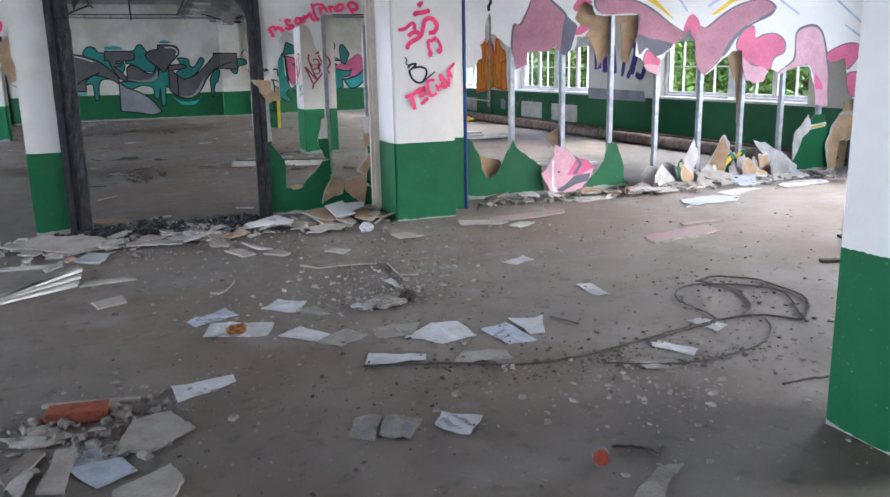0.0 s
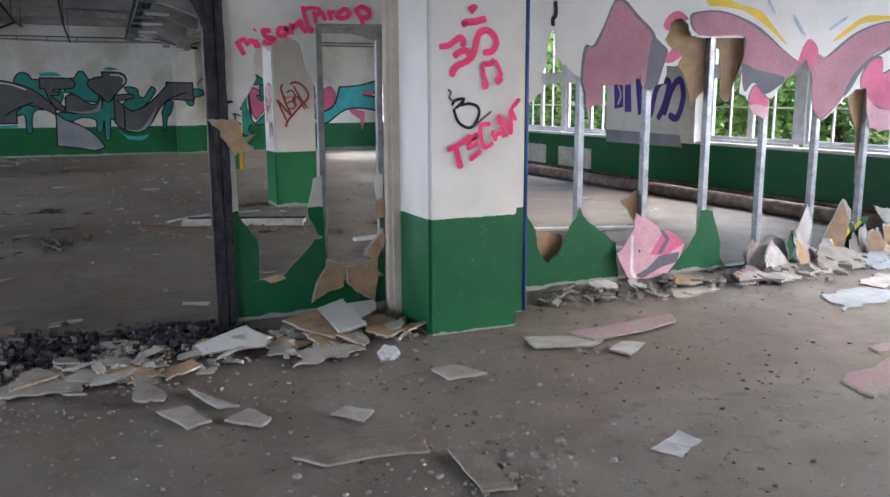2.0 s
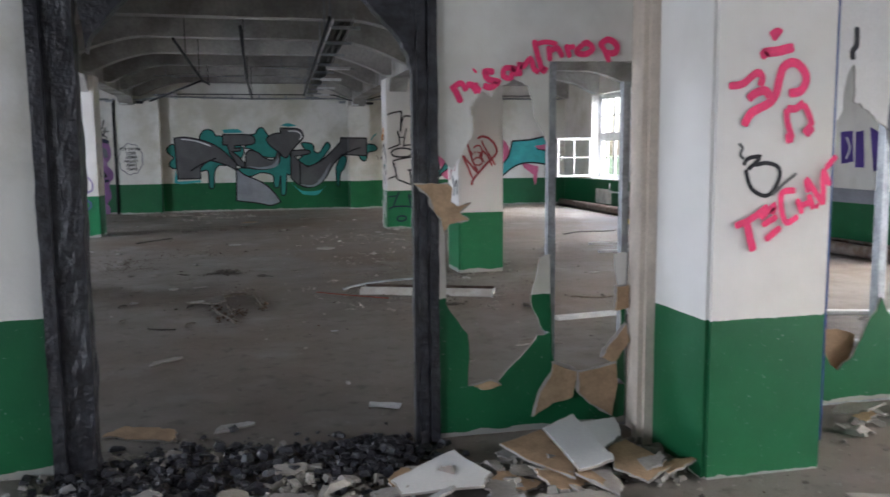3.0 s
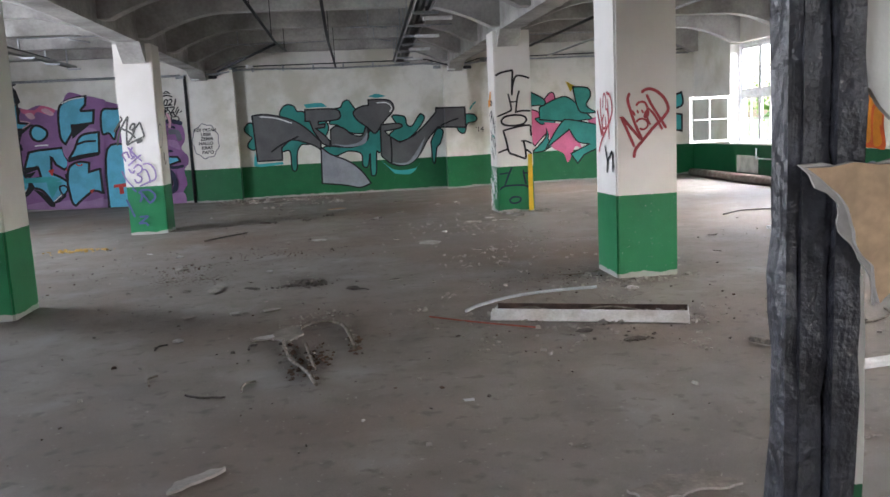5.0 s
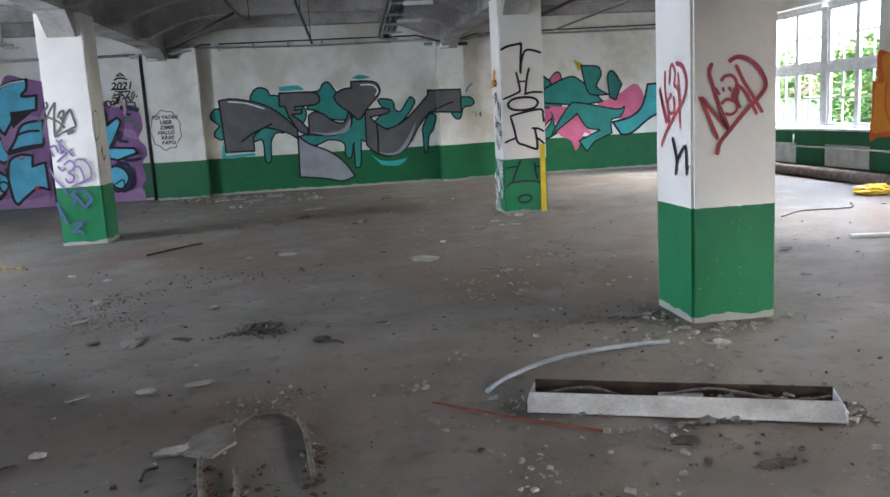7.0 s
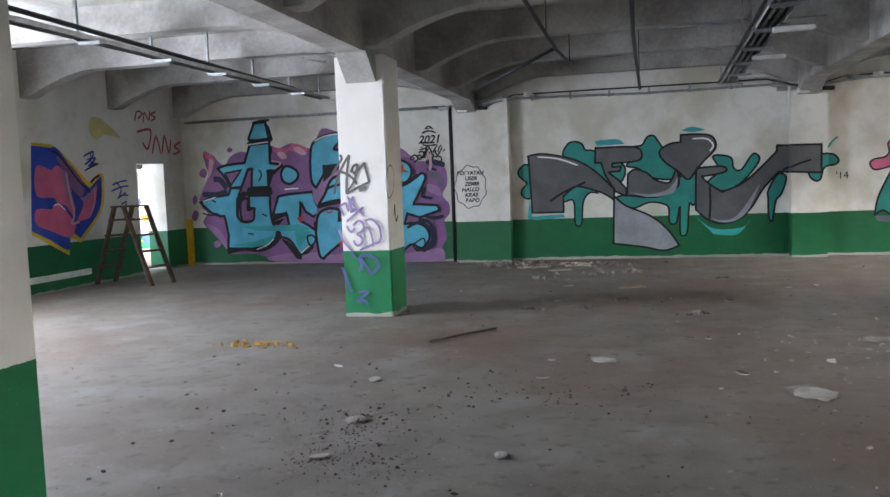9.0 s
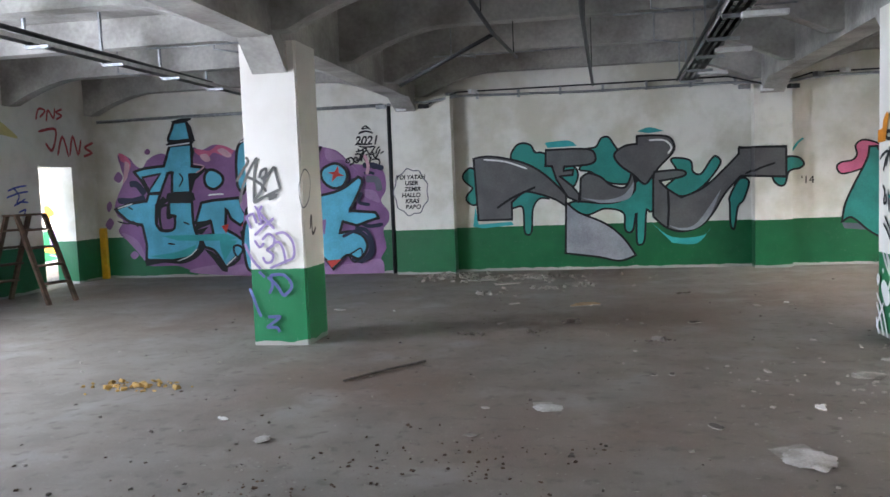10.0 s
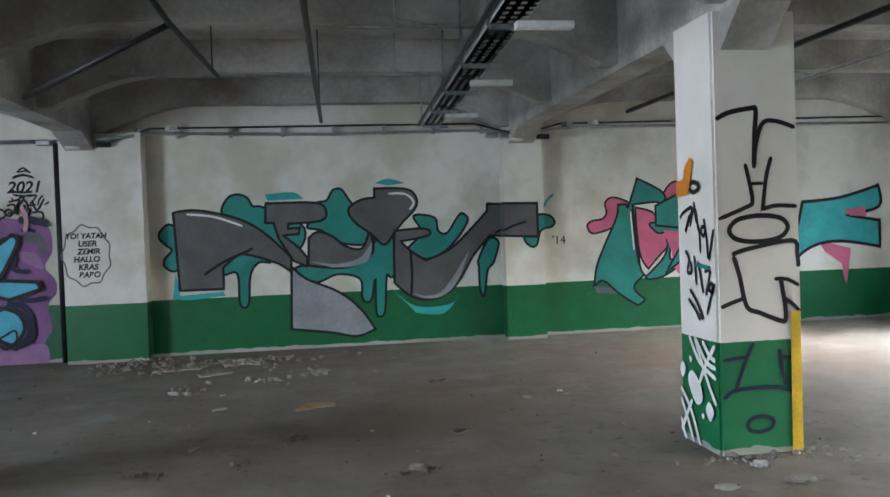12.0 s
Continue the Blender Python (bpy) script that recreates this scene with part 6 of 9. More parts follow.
coats([
    ("O", "pink", 0.03, [(4.31, 1.62), (4.38, 1.69), (4.55, 1.72), (4.62, 1.81), (4.60, 1.96), (4.71, 2.04), (4.89, 2.00), (5.00, 1.92), (4.88, 1.78), (4.77, 1.61), (4.52, 1.52), (4.37, 1.51)]),
    ("O", "pink", 0.03, [(5.42, 1.76), (5.54, 2.08), (5.68, 2.24), (5.79, 2.22), (5.83, 1.96), (5.78, 1.79), (5.55, 1.76)]),
    ("F", "slate", 0, [(4.39, 0.70, 1), (4.43, 0.60, 1), (4.84, 0.56, 1), (4.63, 0.68, 1)]),
    ("O", "teal", 0.034, [(4.39, 0.70, 1), (4.44, 1.00), (4.58, 1.33), (4.77, 1.72), (4.81, 1.93, 1), (4.94, 1.93, 1), (4.97, 1.90), (5.12, 2.32, 1), (5.47, 2.14), (5.57, 2.01), (5.49, 1.93), (5.41, 1.95), (5.22, 1.94), (5.04, 1.92, 1), (5.07, 1.52), (5.13, 0.97), (5.20, 0.84, 1), (5.07, 0.74), (5.03, 0.63), (5.13, 0.52, 1), (5.19, 0.46), (5.08, 0.38, 1), (4.80, 0.56), (4.54, 0.78)]),
    ("O", "pink", 0.03, [(5.08, 1.88, 1), (5.33, 1.81), (5.46, 1.70), (5.77, 1.60), (5.73, 1.37), (5.49, 1.17), (5.26, 0.93, 1), (5.14, 1.14), (5.09, 1.56)]),
    ("O", "teal", 0.03, [(5.30, 1.62), (5.46, 1.66), (5.78, 1.82, 1), (5.81, 1.32, 1), (5.58, 1.33), (5.60, 1.48), (5.45, 1.47), (5.36, 1.53)]),
    ("O", "teal", 0.034, [(5.21, 0.79), (5.34, 0.92), (5.53, 1.12), (5.59, 1.33, 1), (5.64, 1.33, 1), (5.62, 1.07), (5.80, 1.11, 1), (5.78, 0.98), (5.57, 0.84), (5.39, 0.78)]),
    ("L", "black", 0.05, [(5.03, 1.86), (5.07, 1.44), (5.12, 0.99)]),
    ("L", "white", 0.025, [(5.00, 1.82), (5.02, 1.52), (5.04, 1.23)]),
    ("F", "yellow", 0, [(6.10, 2.52, 1), (6.34, 2.39, 1), (6.22, 2.25, 1)]),
    ("F", "pink", 0, [(5.52, 1.52, 1), (6.20, 1.43, 1), (6.50, 0.80), (6.32, 0.87), (6.12, 0.48), (6.00, 0.71), (5.72, 0.87), (5.64, 1.19, 1)]),
    ("F", "pink", 0, [(6.83, 1.58), (7.14, 1.69), (7.56, 1.91), (7.77, 1.53), (7.61, 1.21), (7.01, 1.17), (6.58, 1.59, 1)]),
    ("F", "pink", 0, [(8.09, 1.27, 1), (8.66, 1.12, 1), (8.57, 0.57), (8.49, 0.89, 1), (8.21, 1.08, 1)]),
    ("O", "teal", 0.034, [(5.40, 1.89, 1), (5.97, 2.13), (6.28, 2.03), (6.78, 1.55, 1), (6.20, 1.51), (5.40, 1.59, 1)]),
    ("O", "teal", 0.034, [(6.28, 2.37, 1), (6.67, 2.33), (6.74, 2.13), (6.63, 1.89), (6.91, 1.70, 1), (6.48, 1.73), (6.34, 2.05, 1)]),
    ("O", "teal", 0.034, [(6.93, 1.64, 1), (6.90, 2.12), (7.03, 2.21), (7.23, 1.92, 1), (7.08, 1.57, 1)]),
    ("O", "teal", 0.034, [(5.53, 0.85, 1), (5.95, 1.47), (6.20, 1.55), (7.08, 1.36), (7.28, 1.41), (7.18, 1.19), (6.97, 1.12), (6.97, 0.83, 1), (6.54, 0.65, 1), (6.37, 0.44, 1), (6.19, 0.69, 1), (6.70, 0.92, 1), (6.38, 0.99), (6.17, 1.31, 1)]),
    ("O", "aqua", 0.05, [(6.99, 1.07, 1), (7.45, 1.18), (7.71, 1.42), (7.84, 1.88, 1), (8.47, 1.93), (9.16, 2.11, 1), (9.16, 1.77), (8.59, 1.65, 1), (9.17, 1.55, 1), (9.17, 1.13, 1), (8.47, 1.24), (7.96, 1.16), (7.45, 0.81), (7.20, 0.78, 1)]),
    ("F", "pink", 0, [(8.53, 1.73, 1), (8.91, 1.78, 1), (8.95, 1.62, 1), (8.66, 1.64, 1)]),
], on_y(Y1), wall_north, "graffiti", "teal and pink wildstyle graffiti with drips", folds=[(2.97, 3.56, 0.28)])
coats([
    ("F", "rust red", 0, [(21.92, 0.66), (21.88, 1.15), (21.88, 1.61), (21.77, 1.63), (21.77, 2.10), (21.46, 2.06), (21.31, 2.13), (21.14, 2.06), (20.96, 2.19), (20.77, 2.04), (20.63, 1.81), (20.60, 2.14), (20.37, 2.13), (20.24, 1.94), (20.01, 1.84), (19.89, 1.61), (19.91, 1.21), (19.85, 0.80), (20.15, 0.80), (20.44, 0.81), (20.74, 0.86), (21.37, 0.74), (21.71, 0.71)]),
    ("F", "orange", 0, [(21.86, 0.79), (21.84, 1.15), (21.80, 1.56), (21.60, 1.61), (21.66, 2.01), (21.33, 2.01), (21.35, 1.82), (21.23, 1.55), (21.25, 0.90), (21.55, 0.81)]),
    ("F", "orange", 0, [(21.18, 0.86), (21.22, 1.79), (21.27, 2.07), (21.14, 1.98), (21.03, 1.79), (20.98, 2.07), (20.83, 2.06), (20.78, 1.78), (20.77, 1.30), (20.81, 0.91)]),
    ("F", "orange", 0, [(20.71, 0.90), (20.70, 1.49), (20.63, 1.75), (20.48, 1.77), (20.54, 2.06), (20.39, 2.08), (20.26, 1.89), (20.04, 1.78), (19.97, 1.61), (20.21, 1.53), (20.25, 1.30), (20.25, 0.93), (20.45, 0.88)]),
    ("F", "orange", 0, [(20.16, 0.87), (20.17, 1.44), (19.98, 1.50), (19.96, 1.21), (20.01, 1.16), (19.94, 0.88)]),
    ("L", "rust red", 0.05, [(21.53, 1.60), (21.54, 1.20), (21.38, 0.90)]),
    ("L", "rust red", 0.05, [(21.38, 1.80), (21.27, 1.70), (21.38, 1.30), (21.25, 0.90)]),
    ("L", "rust red", 0.05, [(21.06, 1.79), (21.09, 1.40), (20.93, 0.91)]),
    ("L", "rust red", 0.05, [(20.67, 1.49), (20.54, 1.39), (20.62, 1.30), (20.39, 0.92)]),
    ("L", "rust red", 0.05, [(20.32, 1.48), (20.39, 1.62), (20.31, 1.76)]),
], on_x(X1), wall_east, "graffiti", "orange block-letter graffiti with a red outline")
coats([
    ("F", "violet", 0, [(15.54, 1.84, 1), (15.27, 1.85, 1), (15.22, 1.37, 1), (15.49, 1.33, 1)]),
    ("F", "violet", 0, [(15.20, 1.83, 1), (15.03, 1.85, 1), (14.98, 1.28, 1), (15.18, 1.28, 1)]),
    ("F", "violet", 0, [(14.90, 1.90, 1), (14.71, 1.82, 1), (14.62, 1.28, 1), (14.78, 1.22, 1)]),
    ("L", "violet", 0.12, [(14.43, 1.20), (14.27, 1.73), (13.98, 1.79), (14.08, 1.41), (14.24, 1.17)]),
    ("L", "violet", 0.12, [(14.07, 1.24), (13.90, 1.67), (13.70, 1.82), (13.60, 1.56), (13.73, 1.21), (13.95, 1.25)]),
    ("L", "white", 0.04, [(15.40, 1.76), (15.31, 1.58), (15.39, 1.41)]),
], on_x(X1), wall_east, "graffiti", "dark violet block tag")
coats([
    ("F", "light grey", 0, [(15.77, 0.95, 1), (13.65, 0.92, 1), (13.58, 0.72, 1), (15.72, 0.72, 1)]),
], on_x(X1), wall_east, "wall_patch", "unpainted grey patch on the dado")
coats([
    ("F", "yellow", 0, [(22.95, 2.44, 1), (23.40, 2.43, 1), (23.63, 2.32), (24.10, 1.96), (24.30, 1.80, 1), (24.57, 1.95, 1), (24.73, 1.88), (24.61, 1.29), (23.98, 0.76, 1), (23.73, 0.84), (23.66, 0.57, 1), (23.24, 0.77, 1), (22.81, 0.98, 1)]),
    ("F", "royal blue", 0, [(22.94, 2.39, 1), (23.39, 2.37, 1), (23.56, 2.35), (24.03, 1.91), (24.31, 1.69, 1), (24.61, 1.89, 1), (24.66, 1.82), (24.54, 1.31), (23.97, 0.84, 1), (23.72, 0.96), (23.67, 0.66), (23.25, 0.85, 1), (22.81, 1.04, 1)]),
    ("F", "purple", 0, [(23.52, 2.23), (23.85, 2.09), (24.16, 1.78), (24.09, 1.55), (23.86, 1.67), (23.71, 1.91)]),
    ("F", "pink", 0, [(23.02, 2.06), (23.36, 2.00, 1), (23.51, 2.08), (23.66, 1.98), (23.79, 1.72), (23.89, 1.35, 1), (23.83, 1.22), (23.66, 1.41), (23.45, 1.44, 1), (23.37, 1.55), (22.98, 1.60)]),
    ("F", "pink", 0, [(22.95, 1.37), (23.30, 1.36, 1), (23.48, 1.46), (23.71, 1.27), (23.88, 1.06, 1), (23.71, 0.87), (23.26, 1.01, 1), (22.93, 1.14)]),
    ("F", "pink", 0, [(23.89, 1.12, 1), (24.07, 1.36), (24.17, 1.55), (24.41, 1.69, 1), (24.53, 1.78, 1), (24.43, 1.41), (24.24, 1.17, 1)]),
    ("F", "mauve", 0, [(24.03, 1.53, 1), (24.20, 1.57), (24.43, 1.71, 1), (24.33, 1.57), (24.13, 1.44, 1)]),
    ("F", "mauve", 0, [(23.59, 1.98, 1), (23.72, 1.97), (23.83, 1.58), (23.86, 1.34, 1), (23.70, 1.54)]),
    ("L", "light rose", 0.04, [(23.72, 1.97), (23.76, 1.67), (23.85, 1.26), (23.76, 1.11), (23.97, 1.12)]),
    ("L", "light rose", 0.03, [(24.44, 1.71), (24.41, 1.43), (24.24, 1.19)]),
    ("L", "navy", 0.04, [(23.39, 2.31), (23.56, 2.26), (24.03, 1.82), (24.31, 1.62)]),
    ("L", "white", 0.025, [(23.35, 1.42), (23.47, 1.44), (23.63, 1.34)]),
], on_x(X0, 1), wall_west, "graffiti", "pink and blue letter graffiti with yellow edge")
coats([
    ("F", "faded yellow", 0, [(24.46, 2.90), (24.63, 2.95), (24.85, 2.89), (25.05, 2.79), (25.30, 2.61), (24.86, 2.65), (24.59, 2.56), (24.43, 2.66)]),
    ("L", "royal blue", 0.035, [(24.21, 2.25), (24.37, 2.31), (24.48, 2.33), (24.42, 2.21), (24.22, 2.10)]),
    ("L", "royal blue", 0.03, [(24.28, 2.19), (24.53, 2.22), (24.32, 2.08), (24.55, 2.14)]),
    ("L", "royal blue", 0.035, [(24.40, 2.34), (24.41, 2.08), (24.51, 2.25)]),
    ("L", "black", 0.03, [(24.21, 2.00), (24.38, 2.06), (24.61, 2.13)]),
    ("L", "black", 0.04, [(24.34, 1.79), (24.47, 1.87), (24.61, 1.92)]),
    ("L", "royal blue", 0.03, [(24.95, 1.74), (25.19, 1.80), (25.41, 1.82)]),
    ("L", "royal blue", 0.03, [(24.91, 1.63), (25.21, 1.70), (25.44, 1.72)]),
    ("L", "royal blue", 0.03, [(25.07, 1.80), (25.21, 1.66), (25.14, 1.52), (25.36, 1.60)]),
    ("L", "royal blue", 0.03, [(25.07, 1.49), (25.23, 1.55), (25.42, 1.54)]),
    ("L", "royal blue", 0.03, [(25.18, 1.38), (25.34, 1.42), (25.27, 1.30)]),
], on_x(X0, 1), wall_west, "graffiti", "faint blue and yellow scribbles")
coats([
    ("L", "brick red", 0.04, [(25.79, 2.95), (25.88, 3.14), (26.05, 3.12), (25.90, 3.00)]),
    ("L", "brick red", 0.04, [(26.07, 2.94), (26.13, 3.14), (26.27, 3.01), (26.32, 3.19)]),
    ("L", "brick red", 0.04, [(26.53, 3.19), (26.35, 3.12), (26.50, 3.07), (26.34, 2.99)]),
    ("L", "brick red", 0.05, [(25.83, 2.75), (26.30, 2.81), (26.17, 2.44), (26.00, 2.56)]),
    ("L", "brick red", 0.05, [(26.31, 2.35), (26.48, 2.69), (26.62, 2.34)]),
    ("L", "brick red", 0.05, [(26.66, 2.36), (26.78, 2.71), (26.91, 2.39), (27.02, 2.66)]),
    ("L", "brick red", 0.05, [(27.39, 2.62), (27.13, 2.52), (27.33, 2.43), (27.07, 2.35)]),
], on_x(X0, 1), wall_west, "graffiti", "red scrawled tag above the doorway")
coats([
    ("L", "brick red", 0.028, [(3.07, 1.24), (3.01, 1.38), (2.95, 1.52, 1), (3.03, 1.43), (3.14, 1.31, 1), (3.08, 1.45), (3.03, 1.60), (3.01, 1.68), (3.03, 1.74)]),
    ("L", "brick red", 0.022, [(3.09, 1.62), (3.12, 1.65), (3.17, 1.65), (3.20, 1.60), (3.19, 1.55)]),
    ("L", "brick red", 0.05, [(3.20, 1.57), (3.18, 1.50)]),
    ("L", "brick red", 0.02, [(3.18, 1.55), (3.21, 1.47), (3.23, 1.44)]),
    ("L", "brick red", 0.02, [(3.09, 1.47), (3.13, 1.50), (3.19, 1.48), (3.20, 1.43), (3.16, 1.40), (3.12, 1.41)]),
    ("L", "brick red", 0.02, [(3.05, 1.58), (3.08, 1.53)]),
    ("L", "brick red", 0.018, [(3.10, 1.58), (3.11, 1.55)]),
    ("L", "brick red", 0.018, [(3.14, 1.58), (3.16, 1.55)]),
    ("L", "brick red", 0.024, [(3.20, 1.59), (3.25, 1.55), (3.30, 1.47), (3.34, 1.39)]),
    ("L", "brick red", 0.026, [(3.19, 1.72), (3.24, 1.62), (3.31, 1.51), (3.38, 1.40)]),
    ("L", "brick red", 0.03, [(3.14, 1.74), (3.20, 1.77), (3.28, 1.75), (3.36, 1.68), (3.40, 1.58), (3.35, 1.50), (3.26, 1.42), (3.16, 1.31), (3.08, 1.22), (3.06, 1.14)]),
], on_y(14.39), col_c, "graffiti", "red heart-shaped spray tag")
coats([
    ("L", "brick red", 0.03, [(14.79, 1.35), (14.86, 1.48), (14.91, 1.60, 1), (14.82, 1.44), (14.74, 1.36, 1), (14.81, 1.58), (14.81, 1.72)]),
    ("L", "brick red", 0.025, [(14.74, 1.62), (14.72, 1.73), (14.68, 1.75), (14.64, 1.69), (14.66, 1.61)]),
    ("L", "brick red", 0.025, [(14.70, 1.56), (14.76, 1.50), (14.74, 1.43), (14.66, 1.44), (14.67, 1.54)]),
    ("L", "brick red", 0.025, [(14.66, 1.61), (14.59, 1.57), (14.56, 1.32)]),
    ("L", "brick red", 0.025, [(14.59, 1.70), (14.56, 1.46)]),
    ("L", "brick red", 0.03, [(14.62, 1.76), (14.52, 1.73), (14.46, 1.63), (14.50, 1.52), (14.63, 1.42), (14.79, 1.30), (14.88, 1.19)]),
    ("L", "black", 0.035, [(14.69, 1.26), (14.62, 1.11), (14.64, 1.00)]),
    ("L", "black", 0.03, [(14.62, 1.10), (14.51, 1.19), (14.47, 1.18), (14.46, 1.01)]),
    ("L", "black", 0.05, [(14.43, 1.07), (14.42, 1.06)]),
], on_x(2.89), col_c, "graffiti", "faded red and black spray tags")
coats([
    ("L", "black", 0.035, [(3.022, 2.330), (3.117, 2.376), (3.274, 2.403), (3.317, 2.391, 1), (3.305, 2.227), (3.294, 1.989)]),
    ("L", "black", 0.032, [(3.294, 2.007), (3.317, 2.172), (3.370, 2.303), (3.469, 2.312), (3.608, 2.266)]),
    ("L", "black", 0.03, [(3.228, 2.023), (3.259, 1.879), (3.276, 1.760), (3.235, 1.724), (3.022, 1.645)]),
    ("L", "black", 0.03, [(3.423, 2.068), (3.383, 1.931), (3.354, 1.730), (3.357, 1.708), (3.453, 1.727), (3.608, 1.718)]),
    ("L", "black", 0.024, [(3.267, 1.883), (3.358, 1.884)]),
    ("L", "black", 0.032, [(3.112, 1.398), (3.247, 1.435), (3.566, 1.479), (3.600, 1.388), (3.608, 1.294)]),
    ("L", "black", 0.034, [(3.123, 1.388), (3.166, 1.240), (3.212, 1.035), (3.313, 0.984), (3.451, 0.927), (3.499, 0.928), (3.498, 1.040), (3.469, 1.227)]),
    ("L", "black", 0.028, [(3.423, 1.217), (3.519, 1.210), (3.608, 1.164)]),
    ("L", "black", 0.03, [(3.022, 1.034), (3.098, 1.063), (3.194, 1.091)]),
    ("L", "black", 0.03, [(3.495, 1.077), (3.554, 1.037), (3.608, 0.981)]),
    ("L", "navy", 0.03, [(3.252, 0.778), (3.195, 0.666), (3.111, 0.459)]),
    ("L", "navy", 0.03, [(3.446, 0.726), (3.458, 0.614), (3.487, 0.472)]),
    ("L", "navy", 0.03, [(3.022, 0.400), (3.101, 0.454), (3.279, 0.467), (3.458, 0.455), (3.557, 0.406), (3.608, 0.351)]),
    ("L", "navy", 0.026, [(3.022, 0.668), (3.186, 0.686)]),
    ("L", "navy", 0.026, [(3.434, 0.675), (3.608, 0.656)]),
    ("C", "black", 0.034, [(3.093, 1.564), (3.154, 1.635), (3.312, 1.661), (3.471, 1.641), (3.529, 1.576), (3.467, 1.505), (3.307, 1.481), (3.150, 1.501)]),
    ("C", "navy", 0.03, [(3.192, 0.213), (3.233, 0.256), (3.313, 0.266), (3.382, 0.237), (3.371, 0.187), (3.300, 0.159), (3.221, 0.168)]),
    ("F", "yellow", 0, [(3.533, 0.991, 1), (3.608, 0.987, 1), (3.608, 0.022, 1), (3.526, 0.010, 1)]),
], on_y(20.82), col_m, "graffiti", "black cartoon outline drawing")
coats([
    ("L", "black", 0.03, [(21.368, 1.659), (21.320, 1.698), (21.163, 1.733), (21.284, 1.559), (21.209, 1.686)]),
    ("L", "black", 0.03, [(21.202, 1.598), (21.121, 1.732), (21.068, 1.558)]),
    ("L", "black", 0.03, [(21.130, 1.780), (21.104, 1.654), (21.059, 1.577), (21.044, 1.406)]),
    ("C", "black", 0.028, [(21.004, 1.596), (20.965, 1.577), (20.988, 1.530), (21.027, 1.558)]),
    ("L", "black", 0.03, [(20.981, 1.652), (20.947, 1.539), (20.917, 1.372), (20.842, 1.576)]),
    ("L", "black", 0.03, [(21.284, 1.421), (21.230, 1.363), (21.258, 1.264), (21.192, 1.267), (21.200, 1.344)]),
    ("L", "black", 0.03, [(21.142, 1.385), (21.112, 1.174)]),
    ("L", "black", 0.03, [(21.081, 1.348), (21.012, 1.123)]),
    ("L", "black", 0.028, [(20.983, 1.276), (20.903, 1.280), (20.973, 1.107)]),
    ("L", "black", 0.028, [(20.868, 1.207), (20.929, 1.167), (20.872, 1.133), (20.850, 1.190), (20.960, 0.977)]),
    ("L", "black", 0.028, [(21.222, 1.138), (21.100, 1.040), (21.023, 0.933)]),
    ("L", "black", 0.028, [(21.248, 1.067), (21.144, 0.998), (21.065, 0.924)]),
    ("L", "teal", 0.03, [(21.124, 1.324), (20.901, 1.306)]),
    ("C", "black", 0.035, [(21.197, 1.889), (21.109, 1.919), (21.028, 1.880), (21.114, 1.846)]),
    ("F", "orange", 0, [(21.398, 1.821, 1), (21.396, 1.941, 1), (21.281, 1.953), (21.254, 2.030), (21.162, 2.100, 1), (21.113, 2.066, 1), (21.149, 1.964), (21.200, 1.831, 1)]),
    ("L", "white", 0.035, [(21.244, 0.791), (21.083, 0.619), (20.842, 0.536)]),
    ("L", "white", 0.035, [(21.136, 0.785), (20.980, 0.635), (20.842, 0.610)]),
    ("L", "white", 0.035, [(21.032, 0.779), (20.918, 0.682), (20.842, 0.665)]),
    ("L", "white", 0.035, [(21.156, 0.802), (21.005, 0.555), (20.842, 0.350)]),
    ("L", "white", 0.035, [(20.842, 0.770), (21.003, 0.593), (21.093, 0.463)]),
    ("L", "white", 0.035, [(21.398, 0.386), (21.234, 0.239), (21.100, 0.010)]),
    ("L", "white", 0.035, [(21.398, 0.302), (21.284, 0.149), (21.206, 0.010)]),
    ("L", "white", 0.035, [(21.207, 0.324), (21.328, 0.159), (21.398, 0.056)]),
    ("L", "white", 0.035, [(21.398, 0.157), (21.357, 0.052), (21.316, 0.010)]),
    ("F", "white", 0, [(21.395, 0.530), (21.355, 0.587), (21.303, 0.545), (21.353, 0.466)]),
    ("F", "white", 0, [(21.263, 0.472), (21.194, 0.543), (21.072, 0.467), (21.037, 0.358), (21.123, 0.302), (21.205, 0.364)]),
    ("F", "white", 0, [(20.988, 0.292), (20.937, 0.359), (20.870, 0.299), (20.925, 0.221)]),
    ("F", "white", 0, [(21.231, 0.635), (21.209, 0.648), (21.189, 0.626), (21.212, 0.599)]),
    ("F", "white", 0, [(21.056, 0.239), (21.031, 0.260), (21.011, 0.245), (21.033, 0.215)]),
], on_x(3.0), col_m, "graffiti", "black tags over a white zebra pattern")
